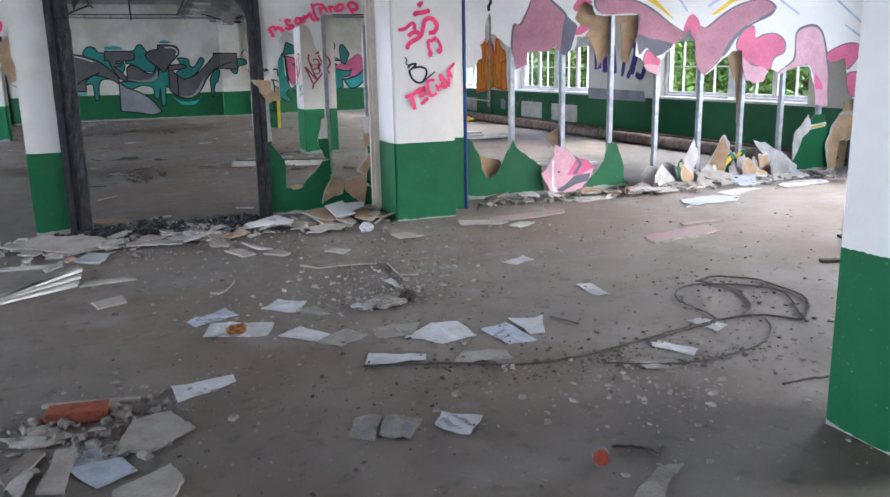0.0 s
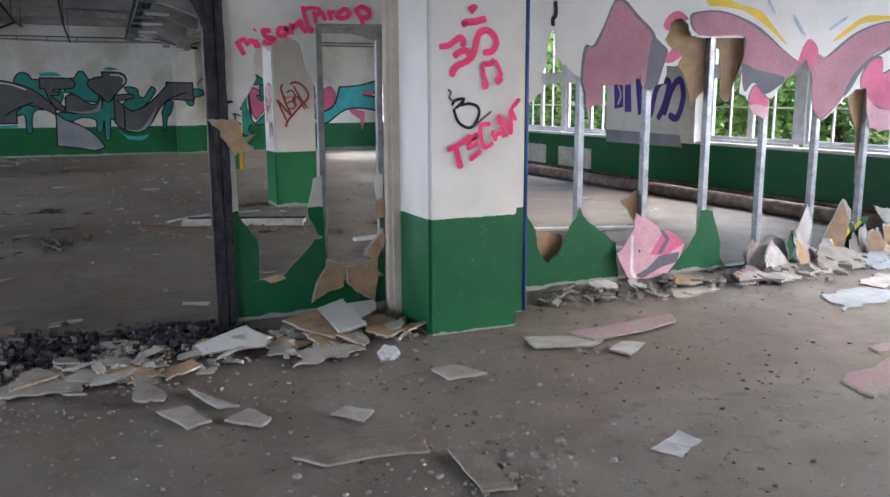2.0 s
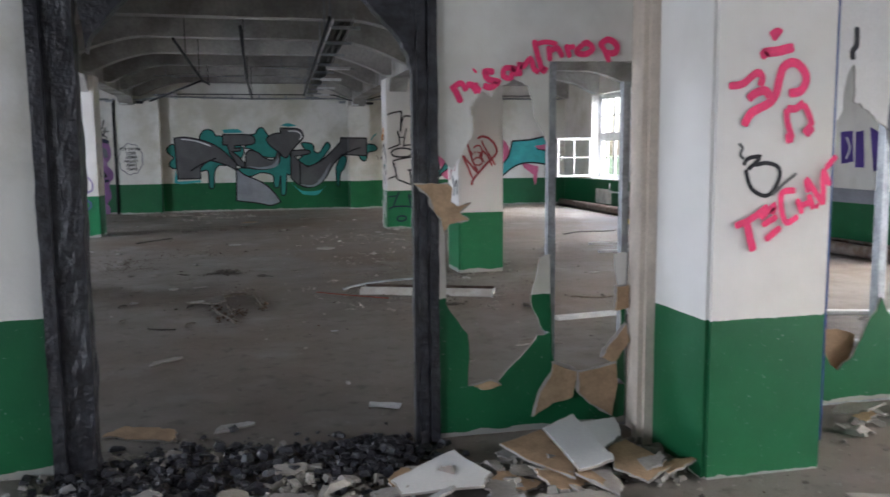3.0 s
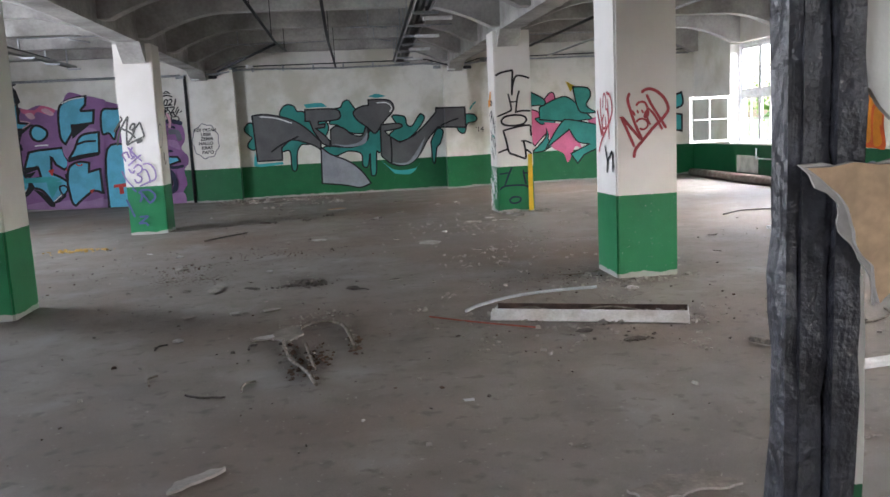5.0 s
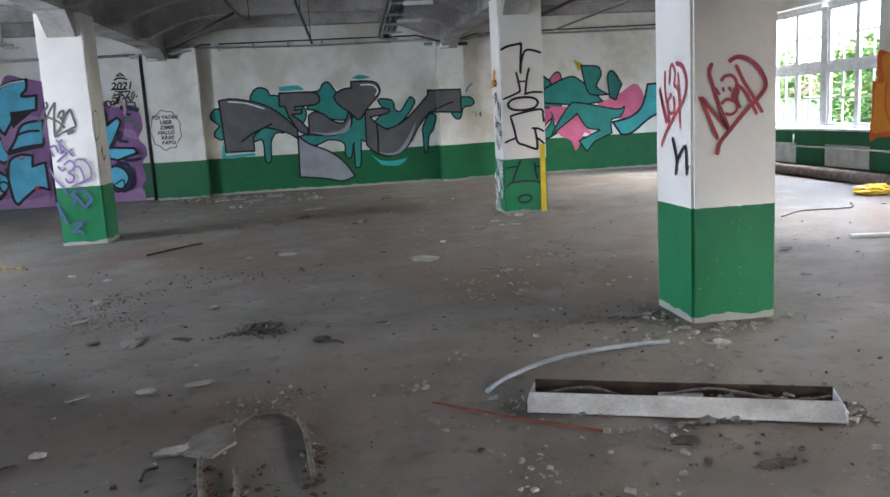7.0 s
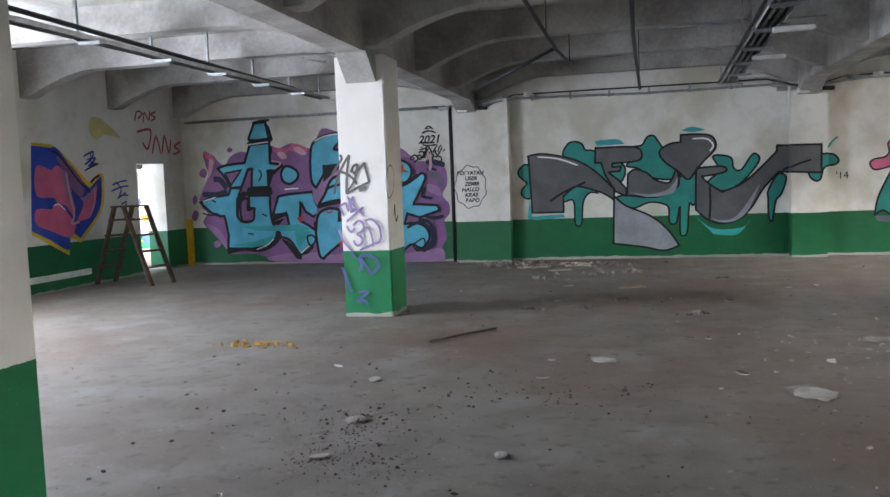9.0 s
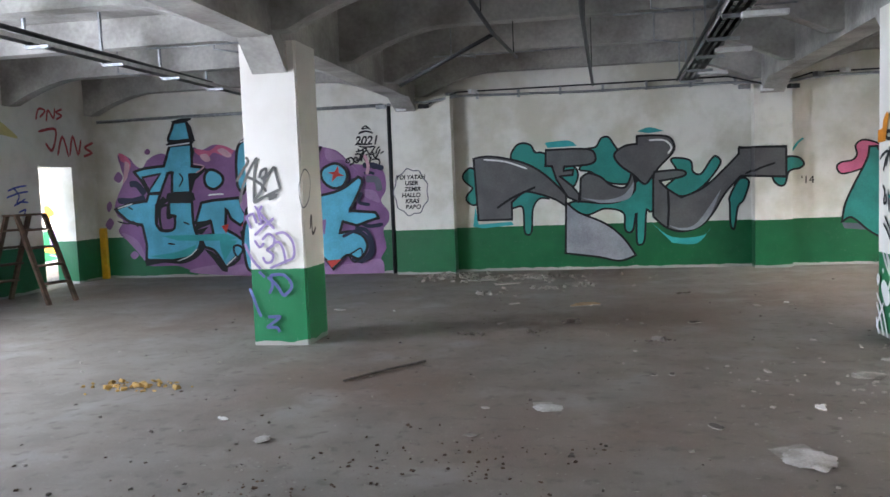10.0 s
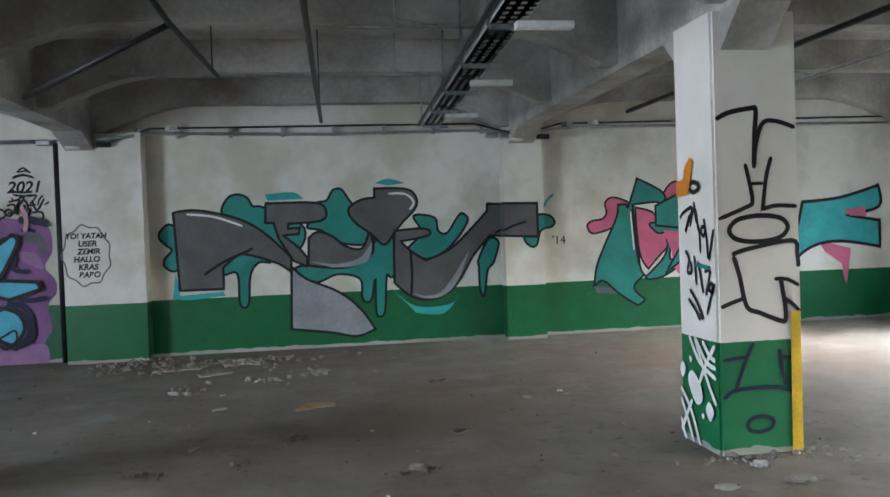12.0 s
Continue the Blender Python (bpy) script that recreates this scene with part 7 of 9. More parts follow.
coats([
    ("L", "faded black", 0.03, [(-3.26, 1.69), (-3.17, 1.82), (-3.12, 1.89), (-3.14, 1.94)]),
    ("L", "faded black", 0.03, [(-3.23, 1.47), (-3.19, 1.64), (-3.10, 1.82), (-3.02, 1.93)]),
    ("L", "faded black", 0.03, [(-3.02, 1.93), (-3.06, 1.73), (-3.08, 1.47)]),
    ("L", "faded black", 0.03, [(-3.14, 1.74), (-3.04, 1.69), (-2.97, 1.63), (-2.94, 1.58)]),
    ("L", "faded black", 0.03, [(-3.01, 1.72), (-2.98, 1.79), (-2.93, 1.81), (-2.94, 1.74), (-2.99, 1.71)]),
    ("L", "faded black", 0.03, [(-2.97, 1.68), (-2.92, 1.74), (-2.86, 1.81), (-2.84, 1.83)]),
    ("L", "faded black", 0.03, [(-2.84, 1.83), (-2.81, 1.69), (-2.79, 1.60)]),
    ("L", "faded black", 0.03, [(-2.79, 1.60), (-2.96, 1.53), (-3.08, 1.47)]),
    ("L", "faded black", 0.03, [(-3.08, 1.49), (-3.00, 1.58), (-2.93, 1.72)]),
    ("L", "faded black", 0.03, [(-2.93, 1.53), (-2.82, 1.55)]),
    ("L", "faded black", 0.03, [(-2.92, 1.50), (-2.83, 1.53)]),
    ("L", "dull violet", 0.028, [(-3.17, 1.33), (-3.12, 1.21)]),
    ("L", "dull violet", 0.028, [(-3.17, 1.33), (-3.10, 1.36), (-3.08, 1.33), (-3.06, 1.26)]),
    ("L", "dull violet", 0.028, [(-3.04, 1.40), (-3.02, 1.30), (-2.98, 1.28), (-3.04, 1.25)]),
    ("L", "dull violet", 0.028, [(-3.07, 1.44), (-2.97, 1.31), (-2.87, 1.20)]),
    ("L", "dull violet", 0.028, [(-2.87, 1.31), (-2.98, 1.23), (-3.09, 1.14)]),
    ("L", "dull violet", 0.028, [(-2.99, 1.44), (-3.04, 1.37)]),
    ("L", "dull violet", 0.028, [(-3.20, 1.06), (-3.13, 0.90), (-3.04, 0.79)]),
    ("L", "dull violet", 0.028, [(-3.09, 1.09), (-3.04, 1.02), (-2.99, 1.06)]),
    ("L", "dull violet", 0.028, [(-3.01, 1.09), (-2.94, 1.15), (-2.88, 1.11), (-2.89, 1.04), (-2.97, 0.99)]),
    ("L", "dull violet", 0.028, [(-2.97, 0.99), (-2.90, 0.94), (-2.92, 0.87), (-2.98, 0.86), (-3.01, 0.92)]),
    ("L", "dull violet", 0.028, [(-2.86, 1.15), (-2.77, 1.16), (-2.69, 1.08), (-2.67, 0.97), (-2.69, 0.90), (-2.76, 0.87), (-2.94, 0.80)]),
    ("L", "dull violet", 0.028, [(-2.88, 1.06), (-2.82, 1.06), (-2.78, 0.96), (-2.77, 0.84)]),
    ("L", "violet wash", 0.032, [(-3.06, 0.77), (-3.00, 0.71)]),
    ("L", "violet wash", 0.032, [(-2.94, 0.73), (-2.92, 0.63), (-2.96, 0.54)]),
    ("L", "violet wash", 0.032, [(-2.97, 0.71), (-2.88, 0.63), (-2.81, 0.51)]),
    ("L", "violet wash", 0.032, [(-2.94, 0.73), (-2.80, 0.73), (-2.72, 0.65), (-2.73, 0.58), (-2.81, 0.51)]),
    ("L", "violet wash", 0.032, [(-3.17, 0.60), (-3.13, 0.49), (-3.09, 0.37), (-3.06, 0.30)]),
    ("L", "violet wash", 0.032, [(-2.99, 0.30), (-2.93, 0.30), (-2.86, 0.30), (-2.92, 0.25), (-3.01, 0.19)]),
    ("L", "violet wash", 0.032, [(-3.01, 0.19), (-2.90, 0.19), (-2.87, 0.14)]),
], on_y(20.9), col_l, "graffiti", "grey and violet scribbled tags")
coats([
    ("C", "slate", 0.015, [(20.80, 1.61), (20.98, 1.79), (21.14, 1.71), (21.08, 1.49), (20.88, 1.41)]),
    ("L", "black", 0.03, [(21.07, 1.18), (21.12, 1.32), (21.14, 1.13), (21.25, 1.19)]),
], on_x(-2.56, 1), col_l, "graffiti", "thin black circle and tag")
coats([
    ("L", "neon pink", 0.05, [(2.62, 2.08), (2.65, 2.10), (2.67, 2.09)]),
    ("L", "neon pink", 0.045, [(2.60, 1.99), (2.59, 2.01), (2.66, 2.02), (2.74, 2.04)]),
    ("L", "neon pink", 0.035, [(2.41, 1.86), (2.48, 1.87), (2.55, 1.92), (2.58, 1.90), (2.57, 1.86)]),
    ("L", "neon pink", 0.04, [(2.51, 1.80), (2.55, 1.83), (2.60, 1.84), (2.62, 1.81)]),
    ("L", "neon pink", 0.042, [(2.49, 1.68), (2.53, 1.74), (2.61, 1.78), (2.65, 1.82), (2.67, 1.90), (2.69, 1.95), (2.74, 1.97), (2.79, 1.94), (2.81, 1.89), (2.78, 1.84), (2.72, 1.83)]),
    ("L", "neon pink", 0.032, [(2.75, 1.62), (2.72, 1.69), (2.71, 1.76)]),
    ("L", "neon pink", 0.035, [(2.71, 1.76), (2.76, 1.76), (2.80, 1.79)]),
    ("L", "neon pink", 0.032, [(2.80, 1.78), (2.83, 1.73), (2.85, 1.68)]),
    ("L", "neon pink", 0.05, [(2.71, 1.62), (2.75, 1.63)]),
    ("L", "neon pink", 0.05, [(2.81, 1.64), (2.85, 1.68)]),
    ("L", "neon pink", 0.034, [(2.46, 1.22), (2.54, 1.25), (2.63, 1.31)]),
    ("L", "neon pink", 0.04, [(2.52, 1.24), (2.54, 1.16), (2.56, 1.10)]),
    ("L", "neon pink", 0.032, [(2.59, 1.25), (2.66, 1.31, 1), (2.65, 1.27)]),
    ("L", "neon pink", 0.032, [(2.60, 1.22), (2.68, 1.26)]),
    ("L", "neon pink", 0.034, [(2.62, 1.15), (2.70, 1.21)]),
    ("L", "neon pink", 0.03, [(2.77, 1.38), (2.70, 1.37), (2.70, 1.29), (2.73, 1.23), (2.79, 1.26)]),
    ("L", "neon pink", 0.03, [(2.78, 1.34), (2.81, 1.27)]),
    ("L", "neon pink", 0.03, [(2.84, 1.36), (2.87, 1.29)]),
    ("L", "neon pink", 0.03, [(2.79, 1.30), (2.86, 1.33)]),
    ("L", "neon pink", 0.03, [(2.82, 1.43), (2.84, 1.37)]),
    ("L", "neon pink", 0.03, [(2.88, 1.31), (2.90, 1.30)]),
    ("L", "neon pink", 0.03, [(2.82, 1.44), (2.92, 1.31)]),
    ("L", "neon pink", 0.03, [(2.92, 1.31), (2.91, 1.48)]),
    ("L", "neon pink", 0.03, [(2.91, 1.48), (2.95, 1.40)]),
    ("L", "neon pink", 0.03, [(2.92, 1.48), (2.98, 1.54)]),
], on_y(7.5), col_a, "graffiti", "neon pink spray sign and lettering")
coats([
    ("L", "black", 0.02, [(2.56, 1.50), (2.62, 1.51), (2.68, 1.49), (2.69, 1.44), (2.65, 1.37), (2.60, 1.36), (2.54, 1.40), (2.51, 1.48)]),
    ("L", "black", 0.02, [(2.50, 1.50), (2.52, 1.53), (2.58, 1.54), (2.56, 1.51), (2.52, 1.48)]),
    ("L", "faded black", 0.014, [(2.47, 1.60), (2.49, 1.58), (2.48, 1.55), (2.50, 1.53)]),
    ("L", "faded black", 0.016, [(2.65, 1.36), (2.71, 1.41), (2.78, 1.46)]),
], on_y(7.5), col_a, "graffiti", "small black spray tag")
coats([
    ("L", "neon pink", 0.034, [(1.32, 1.92), (1.35, 1.87), (1.37, 1.83)]),
    ("L", "neon pink", 0.03, [(1.33, 1.91), (1.37, 1.93), (1.40, 1.89)]),
    ("L", "neon pink", 0.034, [(1.40, 1.92), (1.43, 1.92), (1.46, 1.88)]),
    ("L", "neon pink", 0.034, [(1.44, 1.93), (1.46, 1.90), (1.48, 1.89)]),
    ("L", "neon pink", 0.036, [(1.44, 1.99), (1.45, 2.00)]),
    ("L", "neon pink", 0.034, [(1.55, 1.99), (1.50, 1.99), (1.52, 1.95), (1.57, 1.94), (1.53, 1.91), (1.49, 1.92)]),
    ("L", "neon pink", 0.03, [(1.66, 2.01), (1.61, 2.01), (1.60, 1.97), (1.64, 1.96), (1.66, 2.01), (1.68, 1.97)]),
    ("L", "neon pink", 0.03, [(1.69, 1.97), (1.69, 2.03), (1.71, 2.02), (1.75, 2.06), (1.77, 2.01), (1.80, 1.99)]),
    ("L", "neon pink", 0.03, [(1.77, 2.16), (1.79, 2.08), (1.82, 2.00), (1.84, 2.02)]),
    ("L", "neon pink", 0.026, [(1.77, 2.13), (1.83, 2.15), (1.90, 2.14)]),
    ("L", "neon pink", 0.03, [(1.85, 2.13), (1.86, 2.05)]),
    ("L", "neon pink", 0.03, [(1.86, 2.10), (1.90, 2.12), (1.93, 2.07)]),
    ("L", "neon pink", 0.03, [(1.95, 2.14), (1.97, 2.07)]),
    ("L", "neon pink", 0.028, [(1.95, 2.12), (2.00, 2.13)]),
    ("L", "neon pink", 0.032, [(2.04, 2.14), (2.01, 2.10), (2.06, 2.09), (2.10, 2.12), (2.07, 2.15), (2.04, 2.14)]),
    ("L", "neon pink", 0.03, [(2.14, 2.15), (2.17, 2.11), (2.20, 2.05)]),
    ("L", "neon pink", 0.034, [(2.14, 2.14), (2.19, 2.17), (2.24, 2.14), (2.23, 2.10), (2.17, 2.10)]),
], on_y(DY), wall_partition, "graffiti", "neon pink handwritten word")
coats([
    ("L", "black", 0.035, [(3.765, 2.28), (3.77, 2.18), (3.745, 2.14), (3.75, 2.09)]),
    ("L", "pale blue", 0.03, [(7.65, 2.42), (7.83, 2.24), (8.15, 2.06)]),
    ("L", "pale blue", 0.03, [(8.75, 2.26), (9.19, 1.98), (9.46, 1.83), (9.44, 1.66)]),
    ("L", "pale blue", 0.03, [(8.94, 1.93), (9.27, 1.76), (9.44, 1.71)]),
    ("L", "pale blue", 0.03, [(5.91, 2.41), (6.02, 2.27)]),
    ("L", "pale blue", 0.03, [(6.25, 2.26), (6.40, 2.09)]),
    ("L", "pale blue", 0.03, [(6.69, 2.15), (6.92, 2.27)]),
], on_y(PY), wall_partition, "graffiti", "black spray stroke on the board")

# ---- writing on the far wall ----
cloud = [(-2.8 + (0.29 + 0.03 * (k % 2)) * math.cos(k * math.pi / 9), 1.46 + (0.38 + 0.04 * (k % 2)) * math.sin(k * math.pi / 9)) for k in range(18)]
note = coats([("C", "slate", 0.02, cloud)], on_y(Y1 - 0.32), wall_north, "graffiti", "black spray-drawn cloud with a list of words")
for k, word in enumerate(("YO! YATAH", "USER", "ZEMIR", "HALLO", "KRAS", "BABO")):
    wording(word, 0.105 if k else 0.1, on_y(Y1 - 0.325) @ pose(-2.8 + 0.015 * (k % 3), 1.72 - 0.105 * k, 0), note, "black", shear=0.15, weight=0.004)
tag = coats([("L", "black", 0.025, [(-3.74, 2.62), (-3.66, 2.68), (-3.58, 2.62)]), ("L", "black", 0.025, [(-3.8, 2.54), (-3.66, 2.58), (-3.52, 2.54)]),
             ("L", "black", 0.03, [(-3.86, 2.22), (-3.72, 2.24), (-3.8, 2.1), (-3.66, 2.24), (-3.6, 2.1)]), ("L", "black", 0.03, [(-3.56, 2.24), (-3.5, 2.1), (-3.4, 2.26)]), ("L", "slate", 0.12, [(-3.7, 1.72), (-3.5, 1.7), (-3.45, 1.5)])],
            on_y(Y1), wall_north, "graffiti", "black marker tag with a year")
wording("2021", 0.22, on_y(Y1 - 0.006) @ pose(-3.66, 2.41, 0), tag, "black", shear=0.25, weight=0.006)
wording("PNS", 0.24, on_y(Y1 - 0.045) @ pose(-4.3, 0.66, 0), tag, "red", shear=0.2, weight=0.008)
wording("'14", 0.18, on_y(Y1 - 0.006) @ pose(3.86, 1.42, 0), wall_north, "black")

# ---- litter ----
PAPER = material("white paper", (0.62, 0.63, 0.66), 0.85, vary=0.18, scale=7, fine=30, island=0.1)
PAPER_GREY = material("dirty paper", (0.36, 0.34, 0.31), 0.9, vary=0.3, scale=6, island=0.12)
PAPER_BLUE = material("bluish printed paper", (0.5, 0.56, 0.66), 0.8, vary=0.2, scale=9)
PLASTER = material("broken plaster", (0.36, 0.335, 0.3), 0.95, vary=0.3, scale=9, island=0.3)
DUST = material("dark grit", (0.13, 0.115, 0.1), 0.95, vary=0.4, scale=9, island=0.4)
DIRT = material("brown dirt", (0.12, 0.08, 0.055), 0.95, vary=0.4, scale=9, island=0.5)
BRICK = material("red brick", (0.36, 0.1, 0.06), 0.9, vary=0.4, scale=14)
INK = material("printed ink", (0.3, 0.31, 0.36), 0.8)
PINK_BOARD = material("pink painted board", (0.36, 0.235, 0.25), 0.85, vary=0.35, scale=6, second=(0.3, 0.27, 0.26))
PALE_BOARD = material("pale blue-grey board", (0.42, 0.46, 0.5), 0.85, vary=0.25, scale=4)
lrng = random.Random(17)


def paper(x, y, w, h, rot, mat=None, label="crumpled white sheet of paper on the floor", printed=False, curl=0.012):
    """A sheet that lies slightly wavy on the floor."""
    t = thing("paper_sheet", label, "paper", pose(x, y, 0, 0, 0, rot), "scattered papers")
    bm = bmesh.new()
    nu, nv = 8, 6
    off = Vector((x * 3.7, y * 5.1, 0))
    cut = lrng.uniform(-0.12, 0.12)
    top, low = [], []
    for i in range(nu + 1):
        for j in range(nv + 1):
            u, v = (i / nu - 0.5) * w, (j / nv - 0.5) * h
            u += cut * v + 0.012 * noise.noise(Vector((u * 9, v * 9, 3)) + off)
            v += 0.016 * noise.noise(Vector((u * 8, v * 8, 7)) + off)
            e = max(abs(i / nu - 0.5), abs(j / nv - 0.5)) * 2
            z = 0.004 + max(0.0, noise.noise(Vector((u * 11, v * 11, 1)) + off)) * curl * 2 + curl * e ** 3 * max(0, noise.noise(Vector((u * 5, v * 5, 9)) + off)) * 2
            top.append(bm.verts.new((u, v, z)))
            low.append(bm.verts.new((u, v, z - 0.0012)))
    q = nv + 1
    for i in range(nu):
        for j in range(nv):
            k = i * q + j
            bm.faces.new((top[k], top[k + q], top[k + q + 1], top[k + 1]))
            bm.faces.new((low[k], low[k + 1], low[k + q + 1], low[k + q]))
    sheet = part("sheet", bm, mat or PAPER, t)
    if printed:
        bm = bmesh.new()
        for k in range(5):
            box(bm, -w * 0.36, w * lrng.uniform(0.05, 0.36), h * (0.3 - 0.14 * k), h * (0.34 - 0.14 * k), 0.004 + curl * 1.7, 0.0045 + curl * 1.7)
        part("print", bm, INK, t, "grey printed lines")
    return t


def plate(name, x, y, w, h, rot, mat, label, category, tilt=(0, 0), z=0.0, thick=0.0125, seed=0, jag=0.055):
    """A broken flat piece of board with a ragged outline and a crumbled rim."""
    r = random.Random(seed * 7 + int(x * 100) + int(y * 37))
    t = thing(name, label, category, pose(x, y, z, tilt[0], tilt[1], rot), "broken boards")
    base = [(-w / 2, -h / 2), (-w * 0.1, -h / 2 * r.uniform(0.7, 1.1)), (w / 2 * r.uniform(0.45, 1), -h / 2 * r.uniform(0.4, 1)), (w / 2 * r.uniform(0.85, 1.05), h * r.uniform(-0.25, 0.3)), (w / 2 * r.uniform(0.5, 0.9), h / 2), (-w * r.uniform(0, 0.2), h / 2 * r.uniform(0.8, 1.1)), (-w / 2 * r.uniform(0.5, 1), h / 2 * r.uniform(0.3, 1))]
    outline = ragged(base, jag * min(w, h) / 0.3, 3, r)
    lift = math.sin(radians(abs(tilt[0]))) * h / 2 + math.sin(radians(abs(tilt[1]))) * w / 2
    up = Matrix.Translation((0, 0, lift + 0.001))
    bm = bmesh.new()
    slab(bm, [p * 1.01 for p in outline], up, thick * 0.75)
    part("core", finish(bm), BOARD, t)
    bm = bmesh.new()
    slab(bm, [p * 0.995 for p in outline], up @ Matrix.Translation((0, 0, thick * 0.75)), thick * 0.25)
    part("face", finish(bm), mat, t)
    return t


def loose_sheet(pts, mat, printed, label):
    """A torn, creased sheet on the floor with the given outline."""
    c = sum((Vector(p) for p in pts), Vector((0, 0))) / len(pts)
    t = thing("paper_sheet", label, "paper", pose(c.x, c.y, 0), "scattered papers")
    rim = [p - c for p in ragged(pts, 0.007, 2, lrng)]
    if sum(p.x * q.y - q.x * p.y for p, q in zip(rim, rim[1:] + rim[:1])) < 0:
        rim = rim[::-1]
    step, inner = 0.025, []
    reach = max(p.length for p in rim)
    n = int(reach / step) + 1
    inner = [Vector((i * step, k * step)) for i in range(-n, n + 1) for k in range(-n, n + 1)]
    cv, _, cf, _, _, _ = delaunay_2d_cdt(rim + inner, [], [list(range(len(rim)))], 1, 1e-4)
    off = Vector((c.x * 7, c.y * 5, 0))
    crease = Vector((math.cos(c.x * 40), math.sin(c.x * 40)))

    def height(p):
        e = (p.length / reach) ** 2
        return 0.003 + 0.012 * max(0.0, noise.noise(Vector((p.x * 14, p.y * 14, 1)) + off)) + 0.022 * e * max(0.0, noise.noise(Vector((p.x * 7, p.y * 7, 9)) + off)) + 0.01 * max(0.0, 1 - abs(p.dot(crease)) / 0.03)

    def cover(dz, faces):
        bm = bmesh.new()
        vs = [bm.verts.new((p.x, p.y, height(p) + dz)) for p in cv]
        for f in faces:
            bm.faces.new([vs[k] for k in f])
        bmesh.ops.delete(bm, geom=[v for v in bm.verts if not v.link_faces], context="VERTS")
        return bm

    bm = cover(0.0, cf)
    low = cover(-0.0012, [f[::-1] for f in cf])
    me = bpy.data.meshes.new("lower")
    low.to_mesh(me)
    low.free()
    bm.from_mesh(me)
    bpy.data.meshes.remove(me)
    part("sheet", bm, mat, t)
    if printed:
        inked = [f for f in cf if int((sum((cv[k] for k in f), Vector((0, 0))) / len(f)).dot(crease) * 45 + 50) % 3 == 0 and max(cv[k].length for k in f) < reach * 0.6]
        if inked:
            part("print", cover(0.0008, inked), INK, t, "grey printed lines")
    return t


SHEET = {PAPER: "crumpled white sheet of paper on the floor", PAPER_GREY: "dirty grey sheet of paper on the floor", PAPER_BLUE: "bluish printed sheet of paper on the floor"}
for mat, printed, pts in (
        (PAPER, 0, [(-0.04, 3.83), (0.27, 3.88), (0.27, 3.77), (-0.02, 3.62)]),
        (PAPER_GREY, 1, [(0.62, 2.92), (0.71, 3.12), (0.82, 3.08), (0.72, 2.86)]),
        (PAPER_GREY, 1, [(0.75, 2.90), (0.84, 3.08), (0.98, 2.98), (0.86, 2.81)]),
        (PAPER, 1, [(1.00, 2.89), (1.08, 3.01), (1.24, 2.91), (1.10, 2.73)]),
        (PAPER, 0, [(0.93, 3.74), (0.99, 3.88), (1.28, 3.76), (1.24, 3.65)]),
        (PAPER_GREY, 0, [(1.36, 3.57), (1.48, 3.71), (1.70, 3.63), (1.68, 3.50), (1.55, 3.52)]),
        (PAPER_BLUE, 1, [(1.71, 4.00), (1.83, 4.03), (1.84, 3.71), (1.75, 3.72)]),
        (PAPER_BLUE, 0, [(1.83, 4.05), (1.90, 4.06), (1.93, 3.71), (1.83, 3.69)]),
        (PAPER, 0, [(1.95, 4.14), (2.16, 4.07), (2.03, 3.80), (1.94, 3.81)]),
        (PAPER, 0, [(1.26, 4.07), (1.49, 4.25), (1.65, 4.23), (1.65, 3.92), (1.42, 3.88)]),
        (PAPER_GREY, 0, [(1.13, 4.30), (1.27, 4.33), (1.44, 4.30), (1.31, 4.08), (1.11, 4.11)]),
        (PAPER_GREY, 0, [(0.77, 4.20), (0.98, 4.37), (1.09, 4.20), (0.88, 4.06)]),
        (PAPER, 0, [(0.59, 4.41), (0.75, 4.53), (0.88, 4.30), (0.79, 4.21)]),
        (PAPER, 0, [(0.58, 4.99), (0.73, 5.17), (0.90, 5.04), (0.79, 4.81)]),
        (PAPER_GREY, 0, [(0.81, 4.89), (0.94, 4.90), (0.97, 4.67), (0.80, 4.75)]),
        (PAPER_BLUE, 1, [(0.11, 4.89), (0.37, 5.11), (0.44, 4.92), (0.16, 4.79)]),
        (PAPER, 0, [(0.18, 4.57), (0.25, 4.83), (0.62, 4.69), (0.53, 4.41)]),
        (PAPER, 0, [(2.72, 4.63), (2.84, 4.64), (2.80, 4.32), (2.70, 4.34)]),
        (PAPER, 0, [(2.90, 3.64), (3.03, 3.65), (3.07, 3.48), (2.94, 3.41)]),
        (PAPER, 0, [(2.49, 3.43), (2.54, 3.42), (2.64, 3.20), (2.56, 3.14), (2.45, 3.35)]),
        (PAPER_GREY, 0, [(2.22, 3.18), (2.44, 3.14), (2.40, 3.05), (2.21, 3.06)]),
        (PAPER, 0, [(2.53, 5.46), (2.77, 5.56), (2.82, 5.45), (2.61, 5.34)]),
        (PAPER, 0, [(1.52, 5.36), (1.59, 5.36), (1.60, 5.13), (1.54, 5.12)]),
        (PAPER, 1, [(1.13, 4.79), (1.20, 4.87), (1.26, 4.68), (1.19, 4.68)]),
        (PAPER_BLUE, 0, [(-0.47, 3.10), (-0.41, 3.26), (-0.32, 3.26), (-0.21, 2.98), (-0.36, 2.90)]),
        (PAPER_GREY, 0, [(1.45, 2.05), (1.66, 2.20), (1.77, 2.18), (1.64, 2.09), (1.52, 1.96)])):
    loose_sheet(pts, mat, printed, SHEET[mat])
